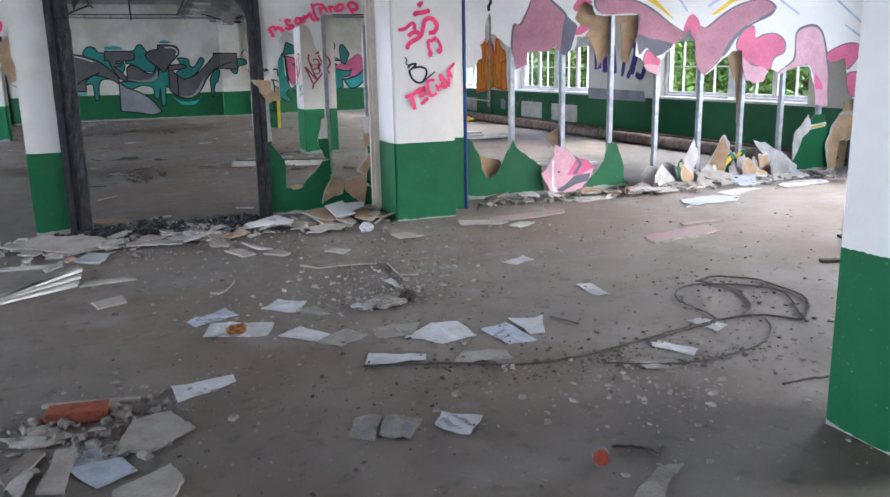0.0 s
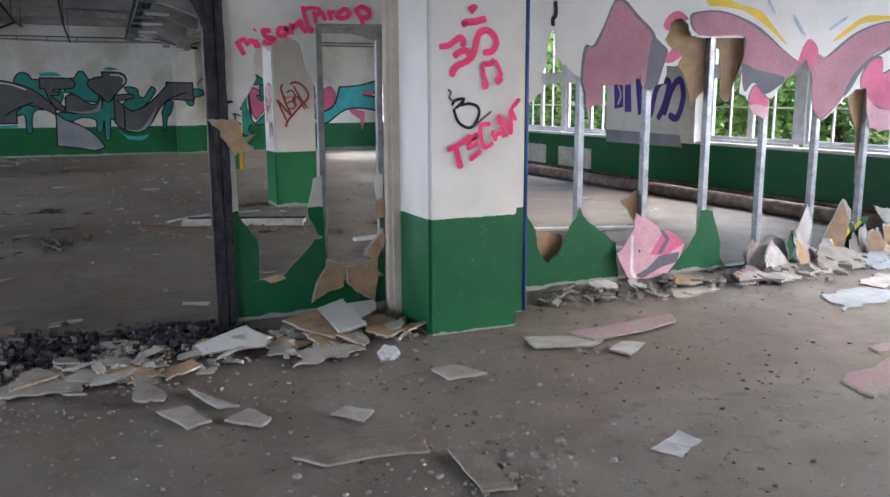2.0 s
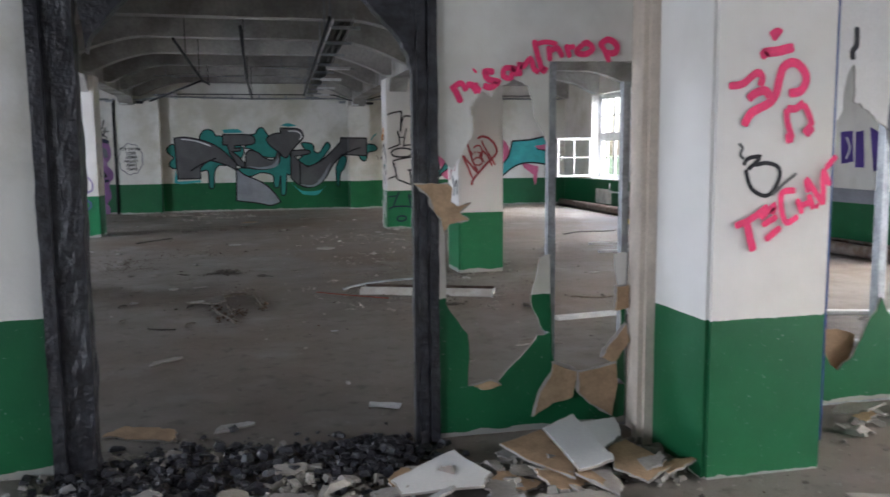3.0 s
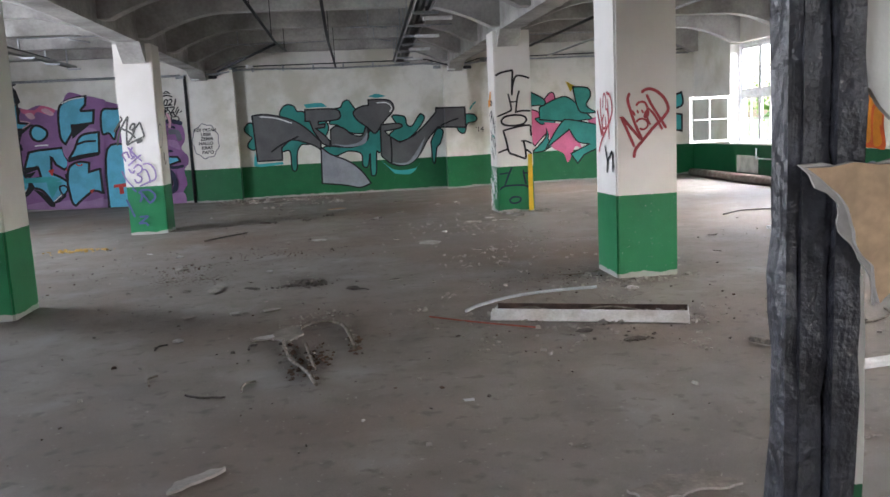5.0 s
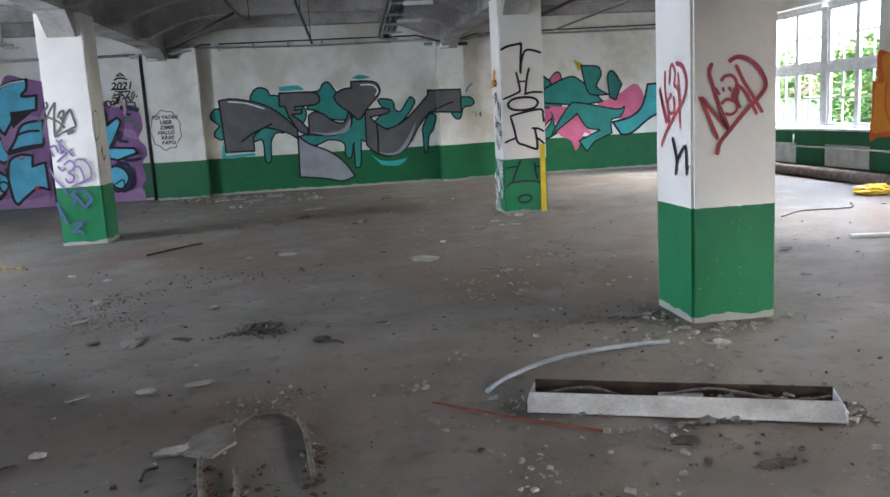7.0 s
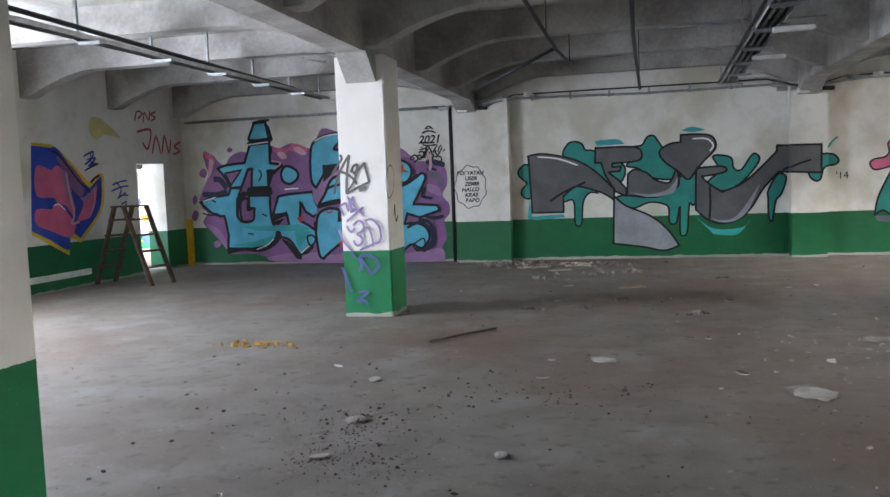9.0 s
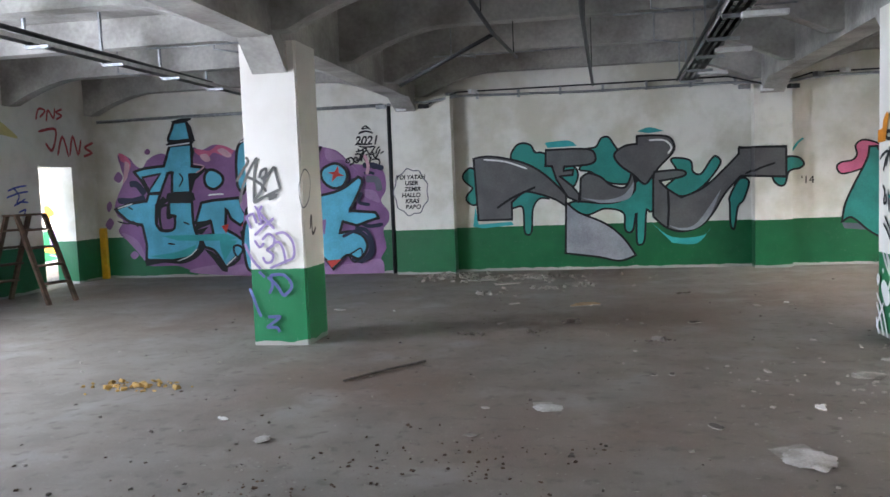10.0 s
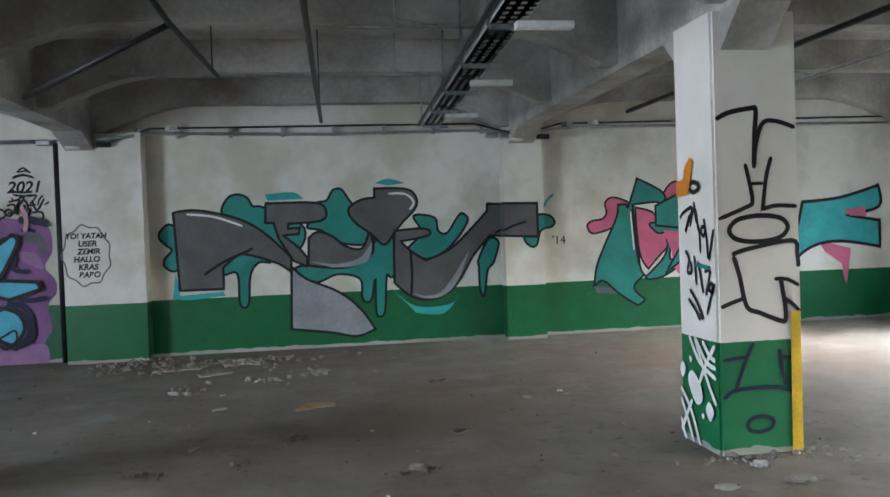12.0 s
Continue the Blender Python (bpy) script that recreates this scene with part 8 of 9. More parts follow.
for x, y, w, h, r, m, pr in ((1.05, 9.04, 0.2, 0.12, -20, PAPER, 0), (-0.08, 18.76, 0.14, 0.1, 0, PAPER_GREY, 0), (1.39, 17.81, 0.24, 0.16, 15, PAPER_GREY, 0), (0.95, 11.3, 0.06, 0.05, 0, PAPER, 0)):
    paper(x, y, w, h, r, m, SHEET[m], pr, 0.01)

def board_piece(pts, mat, label, seed, z=0.0):
    """A broken flat board with the given outline, crumbled core and painted or papered face."""
    r = random.Random(seed)
    c = sum((Vector(p) for p in pts), Vector((0, 0))) / len(pts)
    t = thing("broken_board", label, "board", pose(c.x, c.y, z, r.uniform(0, 2) + z * 40, r.uniform(-30, 30) * z, 0), "broken boards")
    rim = ragged([Vector(p) - c for p in pts], 0.012, 3, r)
    up = Matrix.Translation((0, 0, 0.008))
    for name, k, z, thick, m in (("core", 1.02, 0, 0.0095, BOARD), ("face", 0.99, 0.0095, 0.003, mat)):
        bm = bmesh.new()
        slab(bm, [p * k for p in rim], up @ Matrix.Translation((0, 0, z)), thick)
        part(name, finish(bm), m, t)
    return t


for k, (mat, label, pts) in enumerate((
        (BOARD, "grey crumbling gypsum board piece lying on the floor", [(-0.30, 3.19), (-0.21, 3.46), (-0.06, 3.49), (0.03, 3.28), (-0.08, 3.19), (-0.18, 3.13)]),
        (BOARD, "grey board piece lying among torn papers", [(-0.57, 2.94), (-0.52, 3.27), (-0.44, 3.27), (-0.47, 2.90)]),
        (BOARD, "pale grey board piece lying on the floor", [(-0.30, 2.83), (-0.16, 2.91), (-0.09, 2.96), (-0.05, 2.82), (-0.11, 2.66), (-0.28, 2.74)]),
        (DIRTY_WHITE, "narrow white board strip on the floor", [(-0.75, 3.50), (-0.62, 3.46), (-0.47, 3.42), (-0.57, 3.35), (-0.70, 3.40)]),
        (DIRTY_WHITE, "white board splinter in the litter", [(-0.68, 3.00), (-0.62, 3.14), (-0.59, 3.10), (-0.63, 2.91)]),
        (PALE_BOARD, "bluish white board piece on the floor", [(-0.62, 6.99), (-0.52, 7.28), (-0.35, 7.15), (-0.42, 6.83)]),
        (DIRTY_WHITE, "narrow white board strip on the floor", [(-0.83, 6.78), (-0.71, 7.04), (-0.70, 6.88), (-0.79, 6.72)]),
        (BOARD, "pale grey board piece on the floor", [(-0.45, 5.59), (-0.25, 5.68), (-0.23, 5.51), (-0.40, 5.44)]),
        (DUSTY_BOARD, "dusty board splinter on the floor", [(0.32, 5.52), (0.52, 5.78), (0.47, 5.62), (0.37, 5.47)]),
        (DUSTY_BOARD, "dusty dark board piece in the litter", [(-0.71, 3.10), (-0.63, 3.32), (-0.56, 3.26), (-0.63, 3.09), (-0.68, 2.97)]))):
    board_piece(pts, mat, label, 500 + k)
for k, (mat, label, pts, z) in enumerate((
        (DUSTY_BOARD, "long dusty grey board strip on the floor", [(1.06, 6.02), (1.36, 6.12), (1.65, 5.96), (1.62, 5.84), (1.34, 5.89), (1.17, 5.89)], 0),
        (DUSTY_BOARD, "dusty plaster chunk with crumbs on the floor", [(1.70, 5.80), (1.81, 5.79), (1.83, 5.62), (1.80, 5.38), (1.67, 5.41)], 0),
        (BOARD, "broken grey board piece on the floor", [(2.07, 6.85), (2.22, 6.86), (2.33, 6.66), (2.09, 6.65)], 0),
        (DIRTY_WHITE, "small white board piece on the floor", [(1.35, 6.43), (1.45, 6.49), (1.56, 6.39), (1.47, 6.29)], 0),
        (BOARD, "pale grey board piece by the rubble", [(0.57, 6.82), (0.72, 6.83), (0.80, 6.60), (0.68, 6.55)], 0),
        (DIRTY_WHITE, "narrow white board splinter on the floor", [(0.75, 7.09), (0.83, 6.96), (0.96, 6.74), (0.85, 6.76)], 0),
        (BOARD, "grey board piece by the rubble", [(0.86, 6.57), (1.00, 6.67), (1.07, 6.51), (1.01, 6.43)], 0),
        (BOARD, "long pale board strip on the floor", [(2.87, 7.17), (3.13, 7.08), (3.29, 6.91), (3.15, 6.84), (2.82, 6.95)], 0),
        (PINK_BOARD, "dull pink board strip on the floor", [(3.15, 7.10), (3.53, 7.13), (4.05, 7.19), (3.97, 7.03), (3.62, 6.95), (3.23, 6.90)], 0.014),
        (DIRTY_WHITE, "white board crumb on the floor", [(3.21, 6.72), (3.38, 6.83), (3.50, 6.75), (3.27, 6.60)], 0),
        (WHITE_BOARD, "white board piece in the doorway rubble", [(0.87, 7.73), (1.23, 7.97), (1.34, 7.68), (1.26, 7.56), (0.89, 7.58)], 0.05),
        (WHITE_BOARD, "white board slab on the doorway rubble", [(1.74, 8.07), (1.96, 8.20), (1.95, 7.72), (1.94, 7.64), (1.74, 7.58)], 0.09),
        (PAPER_BACK, "brown board piece face down on the rubble", [(1.99, 7.82), (2.13, 7.91), (2.22, 7.57), (2.02, 7.44), (1.93, 7.60)], 0.05),
        (BOARD, "grey board piece in the doorway rubble", [(1.75, 7.63), (1.91, 7.70), (1.90, 7.45), (1.84, 7.36)], 0.03),
        (PAPER_BACK, "dusty brown board in the doorway rubble", [(1.48, 8.00), (1.74, 8.11), (1.79, 7.76), (1.71, 7.56), (1.56, 7.78)], 0.06),
        (WHITE_BOARD, "cracked white board on the rubble", [(1.95, 8.08), (2.16, 8.12), (2.10, 7.90), (1.94, 7.77)], 0.1))):
    board_piece(pts, mat, label, 550 + k, z)

for k, (x, y, w, h, r, m, label, tx, ty, z) in enumerate((
        
        
        (1.58, 7.32, 0.48, 0.24, 4, BOARD, "thick grey board piece on the rubble", 3, 0, 0.02),
        (1.74, 7.64, 0.4, 0.25, 20, PAPER_BACK, "brown board piece in the rubble", 5, 6, 0.0),
        
        (4.44, 5.72, 0.95, 0.26, 12, PINK_BOARD, "flat pink painted board on the floor", 0, 0, 0), (4.93, 6.05, 0.5, 0.14, -5, PINK_BOARD, "pink board strip on the floor", 0, 0, 0), (5.80, 7.05, 1.0, 0.42, 5, PALE_BOARD, "large pale blue board on the floor", 0, 0, 0),
        (6.50, 7.40, 0.7, 0.25, 20, DIRTY_WHITE, "white board strip on the floor", 0, 0, 0), (-0.80, 7.59, 0.85, 0.42, -25, BOARD, "large pale board lying by the wall", 5, 3, 0.02), 
        (-0.96, 6.95, 0.6, 0.14, -12, DIRTY_WHITE, "white board strip on the floor", 0, 0, 0), (-0.35, 6.20, 0.4, 0.12, 6, BOARD, "grey board strip", 0, 0, 0),
        (0.05, 7.39, 0.5, 0.2, -8, BOARD, "grey board piece in the rubble", 3, 4, 0), (0.35, 7.47, 0.4, 0.2, -30, BOARD, "broken board piece in the rubble", 6, 4, 0), 
        (-0.35, 8.85, 0.4, 0.2, -25, PAPER_BACK, "brown board piece behind the doorway", 0, 0, 0),
        (0.14, 8.85, 0.25, 0.1, 15, DIRTY_WHITE, "small white board piece", 0, 0, 0), (1.62, 9.98, 0.5, 0.2, 12, DUSTY_BOARD, "dusty broken board piece on the hall floor", 0, 2, 0), (2.56, 10.36, 0.4, 0.2, -20, DUSTY_BOARD, "pale crumbling board piece on the hall floor", 3, 0, 0), (-0.4, 10.55, 0.32, 0.07, 40, BOARD, "narrow pale splinter on the hall floor", 0, 0, 0), (0.2, 23.38, 0.4, 0.25, 10, PAPER_BACK, "flat brown cardboard piece", 0, 0, 0),
        (4.77, 7.78, 0.6, 0.2, 10, BOARD, "grey board piece by the partition", 4, 0, 0), (5.60, 7.83, 0.7, 0.26, -8, DIRTY_WHITE, "white board piece by the partition", 5, 3, 0), (7.60, 7.53, 0.9, 0.3, 8, DIRTY_WHITE, "white board lying by the partition", 0, 0, 0),
        (8.40, 7.63, 0.6, 0.25, -15, PINK_BOARD, "pink painted board piece by the partition", 0, 0, 0), (-1.5, 26.1, 0.6, 0.2, 5, BOARD, "pale debris piece by the wall", 0, 0, 0), (-0.6, 26.3, 0.4, 0.2, -15, BOARD, "pale debris piece by the wall", 0, 0, 0), (-1.0, 25.6, 0.4, 0.15, 25, BOARD, "flat pale debris piece", 0, 0, 0))):
    plate("broken_board", x, y, w, h, r, m, label if len(label.split()) > 3 else label + " on the floor", "board", (tx, ty), z, seed=k)

# smaller shards in the rubble at the doorway and along the partition
srng = random.Random(77)
for k in range(96):
    if k < 62:
        x, y = srng.choice(((srng.gauss(1.75, 0.35), srng.gauss(7.7, 0.16)), (srng.gauss(0.2, 0.5), srng.gauss(7.55, 0.2)), (srng.gauss(-0.7, 0.3), srng.gauss(7.5, 0.25))))
    else:
        x, y = srng.uniform(3.6, 8.6), 8.1 - abs(srng.gauss(0, 0.28))
    if 2.25 < x < 3.3 and y > 7.3 or y > 8.2:
        continue
    m, tone = srng.choice(((BOARD, "grey"), (BOARD, "grey"), (DIRTY_WHITE, "white"), (PAPER_BACK, "brown"), (PLASTER, "pale")))
    w = srng.uniform(0.08, 0.3)
    plate("board_shard", x, y, w, w * srng.uniform(0.35, 0.8), srng.uniform(0, 180), m, "small broken %s board shard in the rubble" % tone, "board", (srng.uniform(-14, 14), srng.uniform(-14, 14)), srng.uniform(0, 0.03), seed=200 + k, jag=0.05)

# boards leaning and piled against the partition foot
for x, pts, mat, tilt, turn, label, coloured in (
        (5.92, [(-0.15, 0.0), (-0.15, 0.15), (0.0, 0.25), (0.12, 0.2), (0.14, 0.0)], PAPER_BACK, 18, 12, "curled brown backed board scrap leaning on a stud", ()),
        (6.2, [(-0.14, 0.02), (-0.15, 0.2), (0.0, 0.27), (0.2, 0.14), (0.18, 0.0)], PALE_BOARD, 25, -15, "crumpled pale blue board leaning on the pile", ()),
        (6.36, [(-0.13, 0.22), (0.0, 0.3), (0.06, 0.2), (0.02, 0.1), (-0.08, 0.06)], GREEN, 8, 20, "small green board scrap", ()),
        (6.55, [(-0.18, 0.3), (-0.01, 0.54), (0.05, 0.33), (-0.03, 0.18), (0.17, 0.1), (0.0, 0.0), (-0.12, 0.04)], DIRTY_WHITE, 6, 8, "torn white board hanging on a stud", ()),
        (6.95, [(-0.17, 0.2), (0.02, 0.56), (0.1, 0.38), (0.02, 0.0), (-0.1, 0.0)], PAPER_BACK, 5, -18, "torn brown paper board beside a stud", ()),
        (7.02, [(-0.2, 0.0), (-0.3, 0.13), (0.16, 0.36), (0.24, 0.27), (0.08, 0.0)], GREEN, 16, 6, "green board scrap with a yellow stripe", (("white", [(-0.34, 0.14), (0.1, 0.4), (0.17, 0.36), (-0.2, 0.12)]), ("yellow", [(-0.22, 0.12), (0.14, 0.3), (0.16, 0.25), (-0.14, 0.06)]))),
        (7.33, [(-0.15, 0.0), (-0.11, 0.25), (0.07, 0.29), (0.12, 0.06), (0.02, 0.0)], DIRTY_WHITE, 12, 22, "crumpled white board leaning on the partition", ()),
        (7.5, [(-0.08, 0.0), (-0.03, 0.24), (0.02, 0.2), (0.06, 0.0)], BOARD, 8, -10, "narrow torn board piece", ()),
        (7.66, [(-0.1, 0.0), (-0.09, 0.28), (0.09, 0.29), (0.12, 0.0)], PAPER_BACK, 10, 14, "brown backed board leaning on the partition", ()),
        (7.85, [(-0.3, 0.48), (-0.13, 0.43), (0.27, 0.14), (0.2, 0.0), (0.0, 0.0), (-0.1, 0.2)], DIRTY_WHITE, 12, -14, "torn white board leaning across the studs", ()),
        (8.22, [(-0.1, 0.2), (-0.08, 0.52), (0.15, 0.76), (0.2, 0.58), (0.05, 0.5)], DIRTY_WHITE, 3, 5, "torn white gypsum edge hanging on a stud", ()),
        (9.05, [(-0.3, 0.4), (-0.1, 0.76), (0.3, 0.72), (0.38, 0.56), (-0.02, 0.4), (-0.1, 0.42), (-0.16, 0.02), (-0.28, 0.02)], PAPER_BACK, 4, -8, "brown torn board hanging at the corner", ())):
    torn_board(x, pts, mat, tilt, turn, label, coloured=coloured)
for k in range(16):
    x = srng.uniform(5.8, 8.1)
    mat, tone = srng.choice(((DIRTY_WHITE, "dirty white"), (PAPER_BACK, "brown backed"), (PALE_BOARD, "pale blue"), (DIRTY_WHITE, "dirty white"), (BOARD, "grey")))
    w, h = srng.uniform(0.08, 0.2), srng.uniform(0.12, 0.32)
    torn_board(x, [(-w, 0.0), (-w * srng.uniform(0.5, 1.1), h * 0.6), (w * srng.uniform(-0.5, 0.2), h), (w * srng.uniform(0.6, 1.2), h * srng.uniform(0.3, 0.8)), (w * 0.8, 0.0)], mat, srng.uniform(10, 50), srng.uniform(-35, 35), "crumpled %s board scrap in the pile" % tone, y=srng.uniform(8.02, 8.2))
for k, (x, y, w, h, tilt, rot, m, label) in enumerate((
        (6.6, 7.98, 0.55, 0.36, 24, -8, BOARD, "grey board sloping on the pile"), (6.1, 7.92, 0.6, 0.3, 10, -5, BOARD, "grey board on the pile"), (7.15, 7.9, 0.7, 0.3, 14, 6, PALE_BOARD, "pale board on the pile"), (5.6, 7.96, 0.4, 0.2, 18, 25, PINK_BOARD, "pink board scrap on the pile"),
        (7.75, 7.9, 0.6, 0.22, 12, -10, BOARD, "grey board at the partition foot"), (8.45, 7.98, 0.4, 0.2, 14, 12, PINK_BOARD, "pink board scrap at the partition foot"))):
    plate("broken_board", x, y, w, h, rot, m, label, "board", (tilt, 0), 0.0, seed=40 + k, jag=0.05)


def rubble(name, spots, count, lo, hi, mat, label, seed, kind="stuff"):
    """Loose broken pieces, joined."""
    r = random.Random(seed)
    vs, fs = [], []
    for _ in range(count):
        cx, cy, sx, sy, hgt = r.choice(spots)
        x, y = r.gauss(cx, sx), r.gauss(cy, sy)
        d = math.hypot((x - cx) / max(sx, 0.01), (y - cy) / max(sy, 0.01))
        s = lo + (hi - lo) * r.random() ** 3
        a, b, c = s * r.uniform(0.6, 1.5), s * r.uniform(0.5, 1.0), s * r.uniform(0.2, 0.55)
        z = hgt * max(0.0, 1 - d * 0.55) * r.uniform(0.2, 1) + c * 0.9
        m = pose(x, y, z, r.uniform(-25, 25) if hgt else 0, r.uniform(-25, 25) if hgt else 0, r.uniform(0, 360))
        k = len(vs)
        for ux, uy, uz in ((-1, -1, -1), (1, -0.8, -1), (0.9, 1, -1), (-0.8, 0.9, -1), (-0.7, -0.8, 1), (0.8, -0.6, 0.8), (0.6, 0.7, 1), (-0.6, 0.8, 0.7)):
            vs.append(m @ Vector((ux * a * r.uniform(0.75, 1.1), uy * b * r.uniform(0.75, 1.1), uz * c)))
        fs += [tuple(k + i for i in f) for f in ((3, 2, 1, 0), (4, 5, 6, 7), (0, 1, 5, 4), (1, 2, 6, 5), (2, 3, 7, 6), (3, 0, 4, 7))]
    me = bpy.data.meshes.new(name)
    me.from_pydata(vs, [], fs)
    me.materials.append(mat)
    return tagged(new(name, me), label, "rubble", kind=kind)


rubble("plaster_rubble", [(0.1, 7.6, 0.45, 0.2, 0.03), (0.5, 7.8, 0.3, 0.2, 0.05), (1.6, 7.75, 0.45, 0.2, 0.06), (2.1, 7.8, 0.15, 0.15, 0.05), (-0.6, 7.7, 0.3, 0.25, 0.03), (-0.2, 8.3, 0.3, 0.2, 0.03)], 900, 0.008, 0.05, PLASTER, "broken plaster pieces heaped at the doorway", 1)
rubble("charred_rubble", [(0.0, 8.3, 0.32, 0.14, 0.08), (0.75, 8.25, 0.2, 0.14, 0.07), (-0.45, 8.2, 0.15, 0.15, 0.05), (0.95, 8.2, 0.12, 0.1, 0.08), (0.1, 8.05, 0.4, 0.12, 0.07), (-0.3, 7.9, 0.25, 0.1, 0.04), (0.8, 8.0, 0.2, 0.1, 0.07)], 2600, 0.005, 0.04, CHAR, "black charred remains heaped in the doorway", 2)
rubble("plaster_rubble", [(5.9, 7.95, 0.5, 0.14, 0.05), (7.0, 7.95, 0.5, 0.14, 0.07), (4.4, 7.9, 0.6, 0.12, 0.01), (8.3, 7.9, 0.4, 0.15, 0.02)], 700, 0.008, 0.06, PLASTER, "broken board and plaster pieces along the partition", 3)
rubble("plaster_crumbs", [(1.85, 5.5, 0.2, 0.15, 0), (1.4, 4.95, 0.25, 0.15, 0.01), (2.0, 3.2, 0.7, 0.25, 0), (2.5, 2.7, 0.6, 0.4, 0), (1.3, 5.3, 0.4, 0.3, 0), (2.4, 6.2, 0.8, 0.6, 0), (-0.3, 3.7, 0.25, 0.15, 0.01)], 900, 0.004, 0.022, PLASTER, "plaster crumbs on the floor", 4)
rubble("grit", [(2.0, 4.5, 2.2, 2.2, 0), (4.5, 5.0, 2.0, 1.5, 0), (0.5, 6.0, 1.5, 1.0, 0)], 700, 0.002, 0.014, DUST, "dark grit strewn on the floor", 5)
rubble("brown_dirt", [(2.0, 4.6, 1.6, 1.4, 0), (2.0, 3.4, 0.6, 0.2, 0), (3.2, 5.6, 1.2, 0.8, 0), (0.3, 6.6, 0.9, 0.5, 0), (1.5, 6.6, 0.9, 0.5, 0)], 700, 0.002, 0.012, DIRT, "brown dirt and splinters on the floor", 41)
rubble("plaster_crumbs", [(2.0, 4.4, 1.8, 1.6, 0), (0.6, 6.8, 1.0, 0.4, 0), (1.4, 5.6, 0.8, 0.5, 0)], 500, 0.003, 0.014, PLASTER, "fine plaster crumbs on the floor", 42)
rubble("brown_dirt", [(-1.55, 16.85, 0.28, 0.16, 0.012)], 110, 0.003, 0.014, DIRT, "patch of brown dirt and crumbs on the hall floor", 44)
rubble("brown_dirt", [(0.5, 13.0, 2.0, 2.0, 0), (-1.5, 17.0, 1.0, 1.2, 0), (2.4, 14.6, 0.4, 0.3, 0), (-0.5, 17.6, 0.5, 0.3, 0)], 700, 0.002, 0.014, DIRT, "brown dirt on the hall floor", 43)
rubble("plaster_crumbs", [(1.8, 12.9, 0.9, 0.5, 0), (2.6, 16.6, 0.5, 0.5, 0), (1.9, 16.2, 0.3, 0.3, 0), (1.2, 12.0, 1.6, 1.2, 0), (3.3, 18.3, 0.8, 0.9, 0), (2.4, 18.9, 0.5, 0.5, 0), (1.7, 19.4, 0.5, 0.5, 0), (0.5, 15.0, 2.0, 2.0, 0), (-1.5, 17.0, 2.0, 2.5, 0), (-1.0, 26.0, 1.4, 0.5, 0.01), (0.0, 21.0, 2.5, 2.0, 0)], 620, 0.003, 0.022, PLASTER, "pale plaster crumbs strewn on the hall floor", 6)
rubble("grit", [(0.5, 13.0, 2.5, 2.5, 0), (-0.5, 17.5, 2.5, 2.5, 0), (3.5, 16.0, 2.5, 2.5, 0), (0.0, 22.0, 3.0, 2.5, 0)], 1100, 0.002, 0.016, DUST, "dark grit strewn on the hall floor", 7)
rubble("grit", [(-0.07, 15.24, 0.06, 0.06, 0.02), (-0.02, 15.22, 0.04, 0.05, 0.02), (-0.2, 15.22, 0.06, 0.03, 0.004)], 260, 0.004, 0.02, DUST, "small dark heap of grit", 8)
rubble("fallen_leaves", [(-3.49, 19.2, 0.22, 0.12, 0.005)], 60, 0.015, 0.035, material("dry leaves", (0.5, 0.32, 0.1), 0.9, island=0.3), "dry yellow leaves on the floor", 9)

rubble("plaster_crumbs", [(1.0, 7.2, 0.9, 0.25, 0), (-0.2, 7.1, 0.4, 0.3, 0), (4.5, 7.6, 1.2, 0.25, 0), (1.5, 4.3, 0.8, 0.6, 0), (-0.4, 3.4, 0.3, 0.25, 0.005), (3.0, 3.0, 0.8, 0.5, 0), (2.4, 2.9, 0.3, 0.15, 0), (2.6, 5.8, 1.2, 0.7, 0)], 1500, 0.003, 0.013, PLASTER, "scattered fine plaster crumbs on the floor", 51)
rubble("grit", [(1.5, 4.6, 1.0, 0.8, 0), (2.8, 4.0, 1.2, 0.9, 0), (0.5, 3.6, 0.8, 0.8, 0), (2.2, 6.4, 1.4, 0.5, 0), (1.9, 3.3, 0.35, 0.08, 0), (1.3, 5.0, 0.3, 0.15, 0)], 1500, 0.003, 0.013, DUST, "scattered dark grit on the floor", 52)
rubble("plaster_rubble", [(0.4, 7.55, 0.25, 0.12, 0.04), (1.4, 7.6, 0.3, 0.15, 0.04), (-1.0, 7.9, 0.3, 0.2, 0.04)], 200, 0.01, 0.05, DIRTY_WHITE, "white gypsum lumps in the doorway rubble", 53)

# ---- single things on the floor ----
brick = part("brick", soft_box(-0.13, 0.13, -0.06, 0.06, 0, 0.06, 0.006, 1), BRICK)
brick.matrix_basis = pose(-0.45, 3.62, 0.0, 0, 0, -6)
tagged(brick, "chipped red brick on the floor", "brick")
lath = part("wood_lath", soft_box(-0.22, 0.22, -0.016, 0.016, 0, 0.018, 0.004, 1), BOARD)
lath.matrix_basis = pose(-0.4, 3.78, 0.0, 0, 0, -12)
tagged(lath, "pale wooden lath on the floor", "lath")
for k in range(6):
    b = part("wood_lath", soft_box(-0.45, 0.45, -0.03, 0.03, 0, 0.02, 0.004, 1), (WHITE_BOARD, BOARD)[k % 2])
    b.matrix_basis = pose(-0.95 + 0.03 * k, 5.95 + 0.05 * k, 0.018 * (k // 2), 0, 0, 32 + 5 * k)
    tagged(b, "old white painted wooden strip in a pile", "lath", "pile of strips")
can = thing("drink_can", "dusty metal drink can lying on the floor", "can", pose(1.46, 2.29, 0.05, 0, 71, -120))
bm = bmesh.new()
tube(bm, [(0, 0, -0.06), (0, 0, -0.055), (0, 0, 0.05), (0, 0, 0.06)], 0.033, 16)
